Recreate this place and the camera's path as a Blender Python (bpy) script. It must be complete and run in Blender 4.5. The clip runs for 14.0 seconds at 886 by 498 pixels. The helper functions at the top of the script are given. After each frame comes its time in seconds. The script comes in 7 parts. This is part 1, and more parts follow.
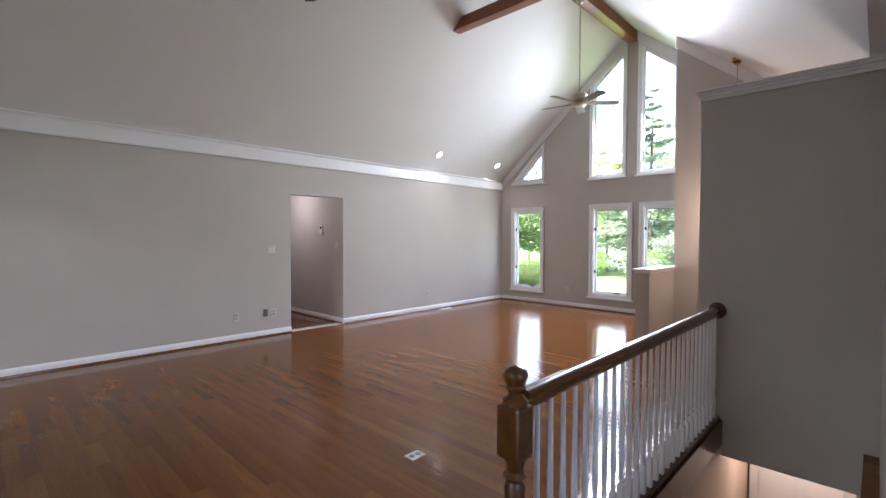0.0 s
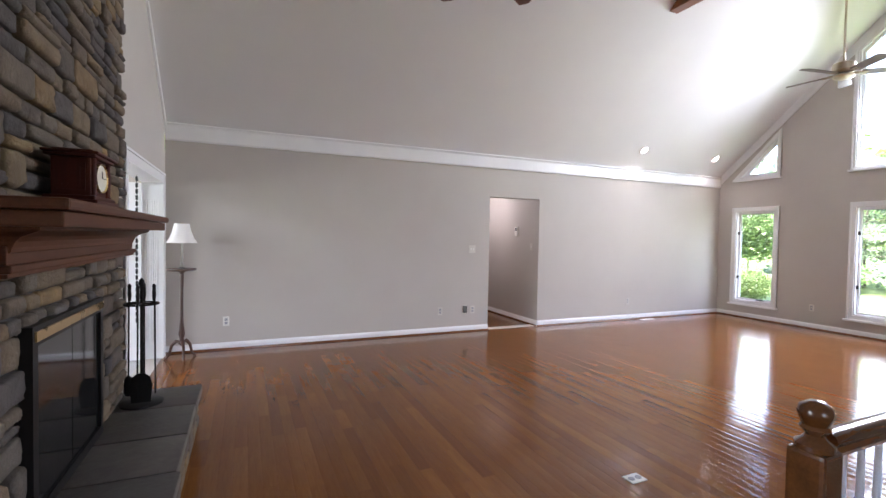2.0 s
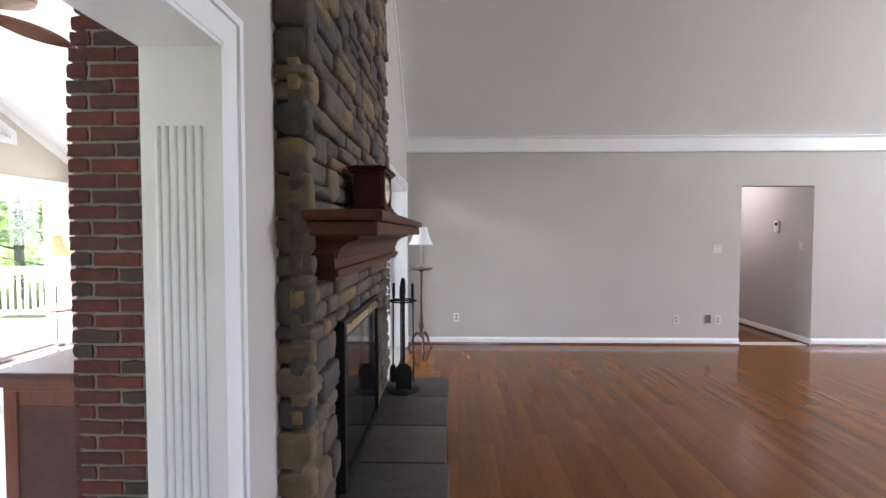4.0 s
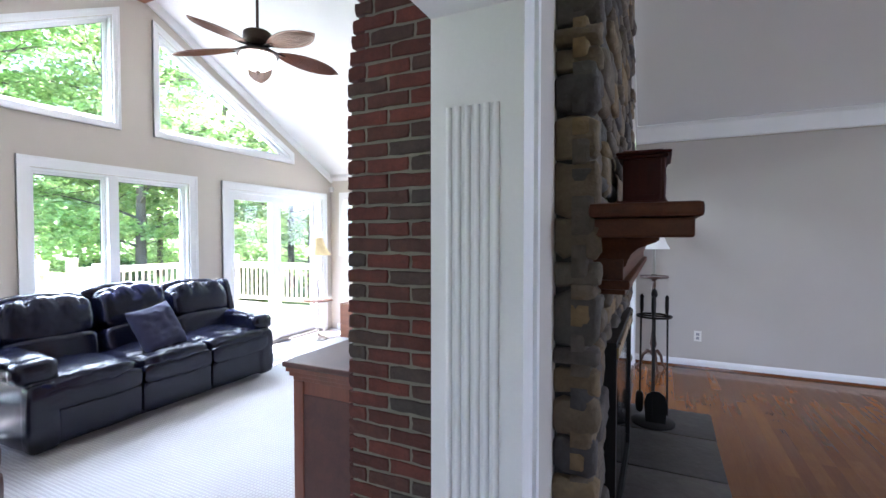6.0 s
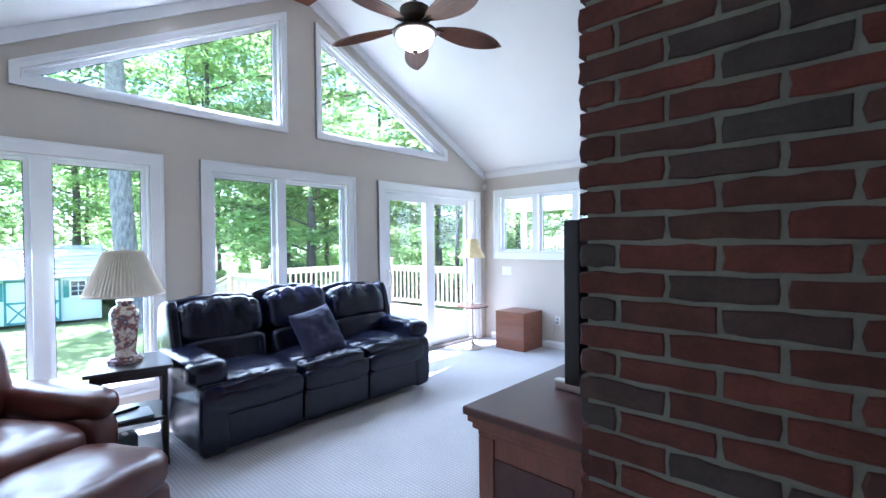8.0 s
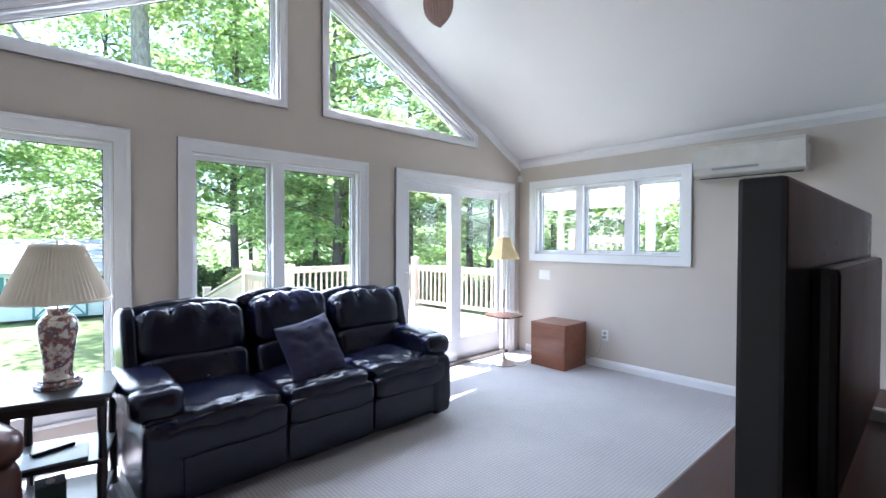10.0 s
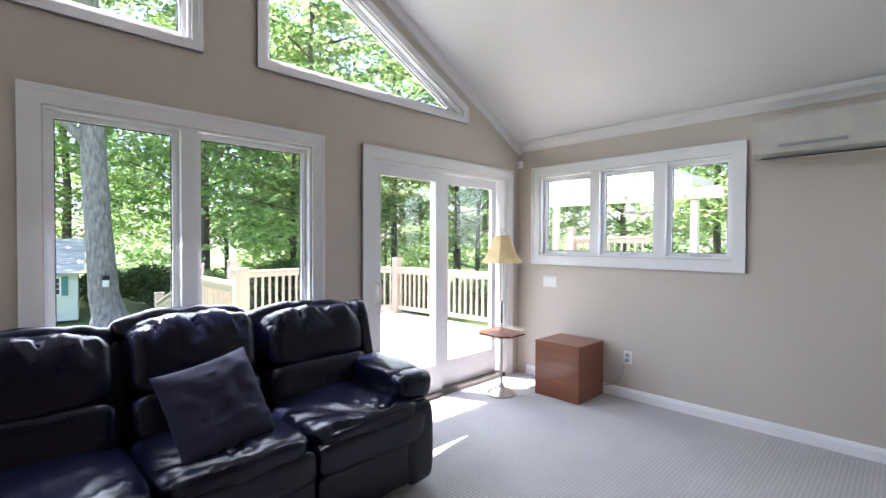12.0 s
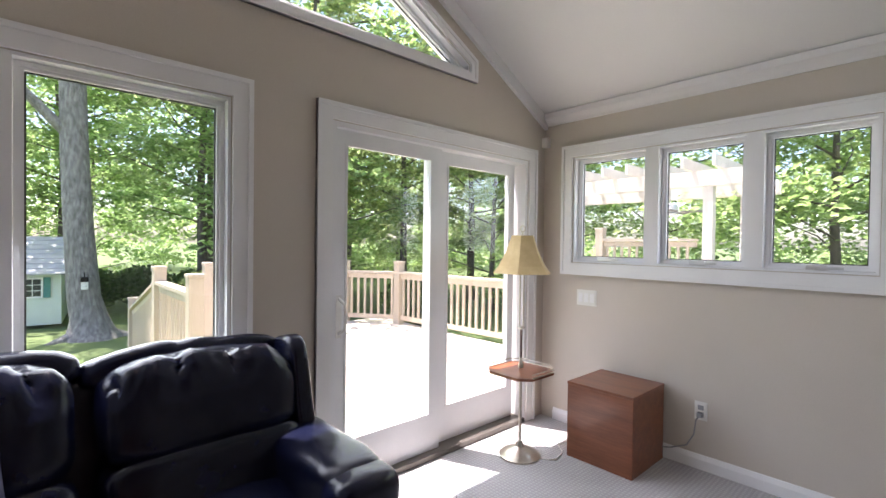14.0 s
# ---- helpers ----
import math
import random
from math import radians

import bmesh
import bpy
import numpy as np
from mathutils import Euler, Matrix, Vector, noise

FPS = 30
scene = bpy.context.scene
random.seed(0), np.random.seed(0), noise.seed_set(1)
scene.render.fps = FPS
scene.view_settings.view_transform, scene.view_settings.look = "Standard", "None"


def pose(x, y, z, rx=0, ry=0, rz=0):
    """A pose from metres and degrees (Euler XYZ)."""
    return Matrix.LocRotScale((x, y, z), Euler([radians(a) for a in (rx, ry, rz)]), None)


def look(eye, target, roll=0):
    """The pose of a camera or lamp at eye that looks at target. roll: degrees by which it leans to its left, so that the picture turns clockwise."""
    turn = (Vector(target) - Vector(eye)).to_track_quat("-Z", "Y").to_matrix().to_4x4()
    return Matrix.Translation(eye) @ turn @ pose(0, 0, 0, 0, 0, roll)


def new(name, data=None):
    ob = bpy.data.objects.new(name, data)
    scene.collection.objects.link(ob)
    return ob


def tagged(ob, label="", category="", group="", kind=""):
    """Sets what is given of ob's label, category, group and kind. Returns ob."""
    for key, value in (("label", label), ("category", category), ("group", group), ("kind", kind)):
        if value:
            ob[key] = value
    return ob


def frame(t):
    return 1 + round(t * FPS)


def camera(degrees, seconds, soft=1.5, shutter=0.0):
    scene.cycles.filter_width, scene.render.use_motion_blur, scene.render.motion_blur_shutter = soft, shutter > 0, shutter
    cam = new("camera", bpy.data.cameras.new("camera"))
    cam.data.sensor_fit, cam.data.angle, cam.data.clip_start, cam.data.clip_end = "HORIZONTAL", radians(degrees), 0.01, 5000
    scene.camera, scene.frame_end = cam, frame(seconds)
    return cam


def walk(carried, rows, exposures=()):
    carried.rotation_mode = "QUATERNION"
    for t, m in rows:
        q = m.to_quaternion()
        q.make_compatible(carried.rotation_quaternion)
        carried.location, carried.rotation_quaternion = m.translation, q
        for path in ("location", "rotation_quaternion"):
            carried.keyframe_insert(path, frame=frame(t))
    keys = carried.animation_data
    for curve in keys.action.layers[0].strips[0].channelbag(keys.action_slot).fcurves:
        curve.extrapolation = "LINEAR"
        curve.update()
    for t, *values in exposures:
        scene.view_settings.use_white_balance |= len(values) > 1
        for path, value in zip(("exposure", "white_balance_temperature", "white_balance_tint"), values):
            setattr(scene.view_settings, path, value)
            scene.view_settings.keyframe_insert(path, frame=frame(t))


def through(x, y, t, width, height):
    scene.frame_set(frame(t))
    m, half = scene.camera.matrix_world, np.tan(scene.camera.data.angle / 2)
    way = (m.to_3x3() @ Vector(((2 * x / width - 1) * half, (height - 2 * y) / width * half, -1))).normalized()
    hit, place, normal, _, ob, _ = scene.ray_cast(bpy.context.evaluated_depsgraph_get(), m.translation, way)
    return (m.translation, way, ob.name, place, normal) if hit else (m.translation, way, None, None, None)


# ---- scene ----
cam = camera(88.6, 14.0)
EXPOSURES = [(0, 3.35, 6150, 20), (3.0, 3.9, 6250, 22), (5.4, 3.8, 5750, 20), (6.5, 3.35, 5350, 19), (8.2, 2.85, 5000, 18), (10.3, 2.55, 5600, 20), (12.0, 2.3, 6000, 22), (14, 1.9, 6450, 23)]
PATH = [
    (0, (-0.208, 0.025, 1.495), (1.234, 1.41, 1.438), 0.2),
    (0.5, (-0.226, 0.061, 1.482), (1.097, 1.56, 1.431), 0.5),
    (1, (-0.283, 0.095, 1.49), (0.887, 1.716, 1.437), 0.8),
    (1.5, (-0.323, 0.149, 1.486), (0.664, 1.888, 1.43), 1.0),
    (2, (-0.359, 0.211, 1.479), (0.44, 2.044, 1.425), 1.0),
    (2.5, (-0.413, 0.274, 1.465), (0.208, 2.174, 1.413), 0.8),
    (3, (-0.481, 0.346, 1.489), (-0.051, 2.299, 1.432), 1.0),
    (5.3, (-0.835, 0.58, 1.499), (-1.451, 2.482, 1.427), -0.7),
    (5.5, (-0.872, 0.624, 1.484), (-1.553, 2.504, 1.428), -0.3),
    (6, (-0.969, 0.679, 1.49), (-1.833, 2.482, 1.436), 0.0),
    (6.5, (-1.085, 0.742, 1.489), (-2.117, 2.454, 1.441), 0.5),
    (7, (-1.242, 0.837, 1.477), (-2.381, 2.481, 1.445), 1.0),
    (7.5, (-1.363, 0.928, 1.479), (-2.623, 2.481, 1.443), 0.4),
    (8, (-1.546, 1.117, 1.437), (-2.917, 2.572, 1.407), -0.6),
    (8.2, (-1.605, 1.175, 1.416), (-3.008, 2.6, 1.401), -0.9),
    (10.3, (-2.155, 1.828, 1.426), (-3.627, 3.182, 1.393), 0.2),
    (10.5, (-2.226, 1.889, 1.433), (-3.687, 3.254, 1.398), 0.2),
    (11, (-2.445, 2.071, 1.433), (-3.882, 3.461, 1.394), 0.8),
    (11.5, (-2.656, 2.265, 1.428), (-4.077, 3.672, 1.391), 0.6),
    (12, (-2.823, 2.497, 1.417), (-4.254, 3.893, 1.384), 0.2),
    (12.5, (-2.996, 2.705, 1.414), (-4.439, 4.09, 1.388), 0.2),
    (13, (-3.198, 2.93, 1.415), (-4.63, 4.325, 1.393), 0.4),
    (13.5, (-3.367, 3.173, 1.413), (-4.825, 4.542, 1.393), 0.6),
    (14, (-3.571, 3.398, 1.42), (-5.05, 4.744, 1.393), 0.7),
]
walk(cam, [(t, look(eye, target, roll)) for t, eye, target, roll in PATH], EXPOSURES)

# ---- world, sun, lamps ----
SUN_ELEVATION, SUN_AZIMUTH = 73.0, 246.0  # degrees; azimuth clockwise from +y
world = bpy.data.worlds.new("world")
scene.world = world
world.use_nodes = True
wn = world.node_tree.nodes
sky = wn.new("ShaderNodeTexSky")
sky.sky_type, sky.sun_disc = "NISHITA", False
sky.sun_elevation, sky.sun_rotation = radians(SUN_ELEVATION), radians(SUN_AZIMUTH)
sky.air_density, sky.dust_density = 1.0, 2.0
world.node_tree.links.new(sky.outputs[0], wn["Background"].inputs[0])
wn["Background"].inputs[1].default_value = 0.15


def lamp(name, kind, energy, m, color=(1, 1, 1), **settings):
    data = bpy.data.lights.new(name, kind)
    data.energy, data.color = energy, color
    if "size" in settings:
        data.shadow_soft_size = settings["size"]
    if kind == "SUN":
        data.angle = radians(0.5)
    if kind == "SPOT":
        data.spot_size, data.spot_blend = radians(settings["cone"]), 0.6
    ob = new(name, data)
    ob.matrix_world = m
    return ob


a, e = radians(SUN_AZIMUTH), radians(SUN_ELEVATION)
toward = Vector((math.sin(a) * math.cos(e), math.cos(a) * math.cos(e), math.sin(e)))
lamp("sun", "SUN", 5.0, look(toward * 30, (0, 0, 0)), (1.0, 0.95, 0.88))


def sky_window(name, energy, at, aim, wide, high, color=(0.86, 0.93, 1.0), spread=180):
    """An area lamp in a window's opening, for the light of the sky."""
    data = bpy.data.lights.new(name, "AREA")
    data.shape, data.size, data.size_y, data.energy, data.color = "RECTANGLE", wide, high, energy, color
    data.spread = radians(spread)
    ob = new(name, data)
    ob.matrix_world = look(at, aim)
    return ob


for yy, zz, wide, high, en in ((5.85, 1.2, 0.6, 1.65, 1.0), (3.9, 1.2, 0.6, 1.65, 1.6), (2.9, 1.2, 0.6, 1.65, 1.6), (3.97, 3.7, 0.55, 1.6, 12), (3.02, 3.7, 0.55, 1.6, 12)):
    sky_window("sky_through_window", en, (8.75, yy, zz), (0, yy, zz - (1.0 if zz < 2 else 5.5)), wide, high, spread=180 if zz < 2 else 140)
for yy, zz, wide, high, en in ((1.5, 1.25, 1.2, 1.6, 7), (3.37, 1.25, 1.3, 1.6, 9), (5.4, 1.1, 1.5, 1.7, 4.5), (2.6, 3.0, 1.2, 0.6, 5), (4.3, 3.0, 0.9, 0.6, 3.5)):
    sky_window("sky_through_window", en, (-5.93, yy, zz), (0, yy - 0.8, zz - 4.5), wide, high, (0.88, 0.97, 1.0), 150)
sky_window("sky_through_window", 2, (-4.65, 6.68, 1.7), (-4.65, 0, 1.5), 1.6, 0.75, (0.88, 0.97, 1.0))
# Fill light: area lamp in an added south opening that is never in view.
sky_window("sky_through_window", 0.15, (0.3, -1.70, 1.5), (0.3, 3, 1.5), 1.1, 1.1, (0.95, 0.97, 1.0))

# ---- materials ----
def nodes_of(name):
    m = bpy.data.materials.new(name)
    m.use_nodes = True
    return m, m.node_tree.nodes, m.node_tree.links, m.node_tree.nodes["Principled BSDF"]


def coords(n, l, shift=False, scale=(1, 1, 1)):
    tc = n.new("ShaderNodeTexCoord")
    mp = n.new("ShaderNodeMapping")
    mp.inputs["Scale"].default_value = scale
    l.new(tc.outputs["Object"], mp.inputs["Vector"])
    if shift:
        info = n.new("ShaderNodeObjectInfo")
        mul = n.new("ShaderNodeVectorMath")
        mul.operation = "SCALE"
        mul.inputs[0].default_value = (13.1, 7.7, 5.3)
        l.new(info.outputs["Random"], mul.inputs["Scale"])
        l.new(mul.outputs[0], mp.inputs["Location"])
    return mp.outputs[0]


def ramp(n, l, source, stops):
    r = n.new("ShaderNodeValToRGB")
    while len(r.color_ramp.elements) < len(stops):
        r.color_ramp.elements.new(0.5)
    for el, (p, c) in zip(r.color_ramp.elements, stops):
        el.position, el.color = p, (*c, 1)
    l.new(source, r.inputs[0])
    return r.outputs[0]


def noise_tex(n, l, vec, scale, detail=4, rough=0.55):
    t = n.new("ShaderNodeTexNoise")
    t.inputs["Scale"].default_value, t.inputs["Detail"].default_value, t.inputs["Roughness"].default_value = scale, detail, rough
    l.new(vec, t.inputs["Vector"])
    return t.outputs[0]


def mixed(n, l, kind, fac, c1, c2):
    m = n.new("ShaderNodeMix")
    m.data_type, m.blend_type = "RGBA", kind
    for socket, v in ((m.inputs[0], fac), (m.inputs[6], c1), (m.inputs[7], c2)):
        if isinstance(v, (int, float)):
            socket.default_value = v
        elif isinstance(v, tuple):
            socket.default_value = (*v, 1)
        else:
            l.new(v, socket)
    return m.outputs[2]


def bumped(n, l, bsdf, height, strength, distance):
    b = n.new("ShaderNodeBump")
    b.inputs["Strength"].default_value, b.inputs["Distance"].default_value = strength, distance
    l.new(height, b.inputs["Height"])
    l.new(b.outputs[0], bsdf.inputs["Normal"])
    return b


def surf(name, c1, c2, rough=0.6, scale=3.0, fine=60.0, bump=0.15, dist=0.002, metal=0.0, coat=0.0, shift=False, stretch=(1, 1, 1)):
    """A surface with colour that drifts between two tones, fine grain and relief."""
    m, n, l, b = nodes_of(name)
    v = coords(n, l, shift, stretch)
    big, small = noise_tex(n, l, v, scale), noise_tex(n, l, v, fine, 3)
    base = ramp(n, l, big, [(0.3, c1), (0.7, c2)])
    l.new(mixed(n, l, "OVERLAY", 0.12, base, small), b.inputs["Base Color"])
    r = n.new("ShaderNodeMapRange")
    r.inputs["To Min"].default_value, r.inputs["To Max"].default_value = max(rough - 0.08, 0.02), min(rough + 0.08, 1)
    l.new(big, r.inputs["Value"])
    l.new(r.outputs[0], b.inputs["Roughness"])
    b.inputs["Metallic"].default_value, b.inputs["Coat Weight"].default_value = metal, coat
    b.inputs["Coat Roughness"].default_value = 0.08
    bumped(n, l, b, small, bump, dist)
    return m


def wood(name, dark, light, rough=0.35, axis=2, coat=0.2, scale=1.0, shift=True, vary=0.0, relief=0.12):
    """Wood with grain drawn out along one axis; vary: spread of tone from piece to piece."""
    m, n, l, b = nodes_of(name)
    st = [14 * scale] * 3
    st[axis] = 1.1 * scale
    v = coords(n, l, shift, tuple(st))
    g1, g2 = noise_tex(n, l, v, 1.0, 5, 0.6), noise_tex(n, l, v, 7.0, 4, 0.7)
    base = mixed(n, l, "MIX", 0.35, ramp(n, l, g1, [(0.3, dark), (0.7, light)]), ramp(n, l, g2, [(0.35, dark), (0.65, light)]))
    if vary:
        info = n.new("ShaderNodeObjectInfo")
        geo = n.new("ShaderNodeNewGeometry")
        add = n.new("ShaderNodeMath")
        add.operation = "ADD"
        l.new(info.outputs["Random"], add.inputs[0])
        l.new(geo.outputs["Random Per Island"], add.inputs[1])
        fr = n.new("ShaderNodeMath")
        fr.operation = "FRACT"
        l.new(add.outputs[0], fr.inputs[0])
        tone = ramp(n, l, fr.outputs[0], [(0.0, (1 - vary,) * 3), (0.5, (1.0, 1.0, 1.0)), (1.0, (1 + vary, 1 + vary * 0.8, 1 + vary * 0.5))])
        base = mixed(n, l, "MULTIPLY", 1.0, base, tone)
    l.new(base, b.inputs["Base Color"])
    b.inputs["Roughness"].default_value, b.inputs["Coat Weight"].default_value, b.inputs["Coat Roughness"].default_value = rough, coat, 0.1
    bumped(n, l, b, g2, relief, 0.001)
    return m


def floor_material():
    """Varnished oak strips: tone and hue from board to board, long grain, and boards that cup a little between their joints."""
    m, n, l, b = nodes_of("varnished_oak_boards")
    info, board_tone, tc = n.new("ShaderNodeObjectInfo"), n.new("ShaderNodeAttribute"), n.new("ShaderNodeTexCoord")
    board_tone.attribute_name = "board_tone"

    def math_node(op, a, c=None, d=None):
        x = n.new("ShaderNodeMath")
        x.operation = op
        for s, q in zip(x.inputs, (a, c, d)):
            if isinstance(q, (int, float)):
                s.default_value = q
            elif q is not None:
                l.new(q, s)
        return x.outputs[0]

    rand = math_node("FRACT", math_node("ADD", info.outputs["Random"], board_tone.outputs["Fac"]))
    rand2 = math_node("FRACT", math_node("MULTIPLY", rand, 37.7))
    v = coords(n, l, True, (16, 1.2, 16))
    g1, g2 = noise_tex(n, l, v, 1.0, 5, 0.6), noise_tex(n, l, v, 6.0, 4, 0.7)
    base = mixed(n, l, "MIX", 0.4, ramp(n, l, g1, [(0.3, (0.148, 0.049, 0.0085)), (0.7, (0.195, 0.071, 0.014))]), ramp(n, l, g2, [(0.35, (0.134, 0.041, 0.007)), (0.65, (0.208, 0.077, 0.016))]))
    tone = ramp(n, l, rand, [(0.0, (0.76, 0.72, 0.70)), (0.25, (0.93, 0.92, 0.91)), (0.75, (1.05, 1.06, 1.07)), (1.0, (1.20, 1.24, 1.28))])
    l.new(mixed(n, l, "MULTIPLY", 1.0, base, tone), b.inputs["Base Color"])
    sep = n.new("ShaderNodeSeparateXYZ")
    l.new(tc.outputs["Object"], sep.inputs[0])
    u = math_node("DIVIDE", sep.outputs[0], 0.083)
    u = math_node("SUBTRACT", u, math_node("ROUND", u))
    edge = math_node("POWER", math_node("ABSOLUTE", math_node("MULTIPLY", u, 2.0)), 10.0)
    cup = math_node("MULTIPLY", math_node("POWER", math_node("MULTIPLY", u, 2.0), 2.0), 0.16)
    lean = math_node("MULTIPLY", math_node("MULTIPLY", math_node("SUBTRACT", rand2, 0.5), u), 0.5)
    drift = math_node("MULTIPLY", noise_tex(n, l, tc.outputs["Object"], 3.0, 2), 0.9)
    h = math_node("ADD", math_node("SUBTRACT", lean, math_node("ADD", cup, math_node("MULTIPLY", edge, 0.16))), drift)
    b.inputs["Roughness"].default_value, b.inputs["Coat Weight"].default_value, b.inputs["Coat Roughness"].default_value = 0.11, 0.0, 0.08
    b.inputs["Specular IOR Level"].default_value = 0.30
    bumped(n, l, b, h, 1.0, 0.0022)
    return m


def pieces(name, stops, rough, grain, bump, dist):
    """Masonry pieces, each of its own tone out of a range, mottled."""
    m, n, l, b = nodes_of(name)
    info, geo = n.new("ShaderNodeObjectInfo"), n.new("ShaderNodeNewGeometry")
    add = n.new("ShaderNodeMath")
    add.operation = "ADD"
    l.new(info.outputs["Random"], add.inputs[0])
    l.new(geo.outputs["Random Per Island"], add.inputs[1])
    fr = n.new("ShaderNodeMath")
    fr.operation = "FRACT"
    l.new(add.outputs[0], fr.inputs[0])
    v = coords(n, l, True)
    n1, n2 = noise_tex(n, l, v, grain, 6, 0.65), noise_tex(n, l, v, grain * 7, 4)
    base = ramp(n, l, fr.outputs[0], stops)
    base = mixed(n, l, "MULTIPLY", 0.8, base, ramp(n, l, n1, [(0.25, (0.45, 0.43, 0.42)), (0.6, (1, 1, 1)), (0.8, (1.35, 1.25, 1.1))]))
    l.new(mixed(n, l, "OVERLAY", 0.3, base, n2), b.inputs["Base Color"])
    b.inputs["Roughness"].default_value = rough
    mx = n.new("ShaderNodeMath")
    mx.operation = "MULTIPLY_ADD"
    l.new(n2, mx.inputs[0])
    mx.inputs[1].default_value = 0.35
    l.new(n1, mx.inputs[2])
    bumped(n, l, b, mx.outputs[0], bump, dist)
    return m


def leather(name, c1, c2, rough, gloss=0.5):
    m, n, l, b = nodes_of(name)
    v = coords(n, l)
    vor = n.new("ShaderNodeTexVoronoi")
    vor.inputs["Scale"].default_value = 260
    l.new(v, vor.inputs["Vector"])
    folds = noise_tex(n, l, v, 7, 7, 0.62)
    l.new(ramp(n, l, folds, [(0.3, c1), (0.75, c2)]), b.inputs["Base Color"])
    b.inputs["Roughness"].default_value, b.inputs["Coat Weight"].default_value, b.inputs["Coat Roughness"].default_value = rough, 0.12, 0.18
    b.inputs["Specular IOR Level"].default_value = gloss
    mx = n.new("ShaderNodeMath")
    mx.operation = "MULTIPLY_ADD"
    l.new(vor.outputs[0], mx.inputs[0])
    mx.inputs[1].default_value = 0.10
    crease = ramp(n, l, noise_tex(n, l, v, 15, 2, 0.4), [(0.44, (1, 1, 1)), (0.5, (0, 0, 0)), (0.56, (1, 1, 1))])
    fold = n.new("ShaderNodeMath")
    fold.operation = "MULTIPLY_ADD"
    l.new(crease, fold.inputs[0])
    fold.inputs[1].default_value = 0.07
    l.new(folds, fold.inputs[2])
    l.new(fold.outputs[0], mx.inputs[2])
    bumped(n, l, b, mx.outputs[0], 0.30, 0.008)
    return m


def carpet_material():
    m, n, l, b = nodes_of("carpet_weave")
    v = coords(n, l)
    w1, w2 = n.new("ShaderNodeTexWave"), n.new("ShaderNodeTexWave")
    for w, d in ((w1, "X"), (w2, "Y")):
        w.bands_direction = d
        w.inputs["Scale"].default_value = 13.0
        w.inputs["Distortion"].default_value, w.inputs["Detail"].default_value = 1.2, 1.5
        l.new(v, w.inputs["Vector"])
    mul = n.new("ShaderNodeMath")
    mul.operation = "MULTIPLY"
    l.new(w1.outputs["Fac"], mul.inputs[0])
    l.new(w2.outputs["Fac"], mul.inputs[1])
    fibre, drift = noise_tex(n, l, v, 260, 3), noise_tex(n, l, v, 1.2, 3)
    base = ramp(n, l, drift, [(0.3, (0.43, 0.42, 0.43)), (0.7, (0.51, 0.50, 0.50))])
    base = mixed(n, l, "MULTIPLY", 0.6, base, ramp(n, l, mul.outputs[0], [(0.0, (0.72, 0.71, 0.71)), (0.5, (1.05, 1.04, 1.03))]))
    l.new(mixed(n, l, "OVERLAY", 0.3, base, fibre), b.inputs["Base Color"])
    b.inputs["Roughness"].default_value = 0.95
    b.inputs["Sheen Weight"].default_value = 0.2
    bumped(n, l, b, mul.outputs[0], 0.7, 0.006)
    return m


def glass_material(name, tint=(1, 1, 1), rough=0.0):
    m, n, l, b = nodes_of(name)
    b.inputs["Base Color"].default_value = (*tint, 1)
    b.inputs["Transmission Weight"].default_value, b.inputs["Roughness"].default_value, b.inputs["IOR"].default_value = 1.0, rough, 1.45
    return m


def pane_material():
    """Thin window glass: clear with a weak mirror that grows at a slant."""
    m, n, l, b = nodes_of("window_glass")
    out = n["Material Output"]
    clear, gloss, mix, fr = n.new("ShaderNodeBsdfTransparent"), n.new("ShaderNodeBsdfGlossy"), n.new("ShaderNodeMixShader"), n.new("ShaderNodeLayerWeight")
    clear.inputs[0].default_value = (0.97, 0.985, 0.975, 1)
    gloss.inputs["Roughness"].default_value = 0.01
    pw, mr = n.new("ShaderNodeMath"), n.new("ShaderNodeMapRange")
    pw.operation = "POWER"
    pw.inputs[1].default_value = 3.5
    mr.inputs["To Min"].default_value, mr.inputs["To Max"].default_value = 0.035, 0.6
    l.new(fr.outputs["Facing"], pw.inputs[0])
    l.new(pw.outputs[0], mr.inputs["Value"])
    l.new(mr.outputs[0], mix.inputs[0])
    l.new(clear.outputs[0], mix.inputs[1])
    l.new(gloss.outputs[0], mix.inputs[2])
    l.new(mix.outputs[0], out.inputs[0])
    n.remove(b)
    return m


def glow(name, color, strength):
    m, n, l, b = nodes_of(name)
    b.inputs["Base Color"].default_value = (0.8, 0.8, 0.8, 1)
    b.inputs["Emission Color"].default_value, b.inputs["Emission Strength"].default_value = (*color, 1), strength
    return m


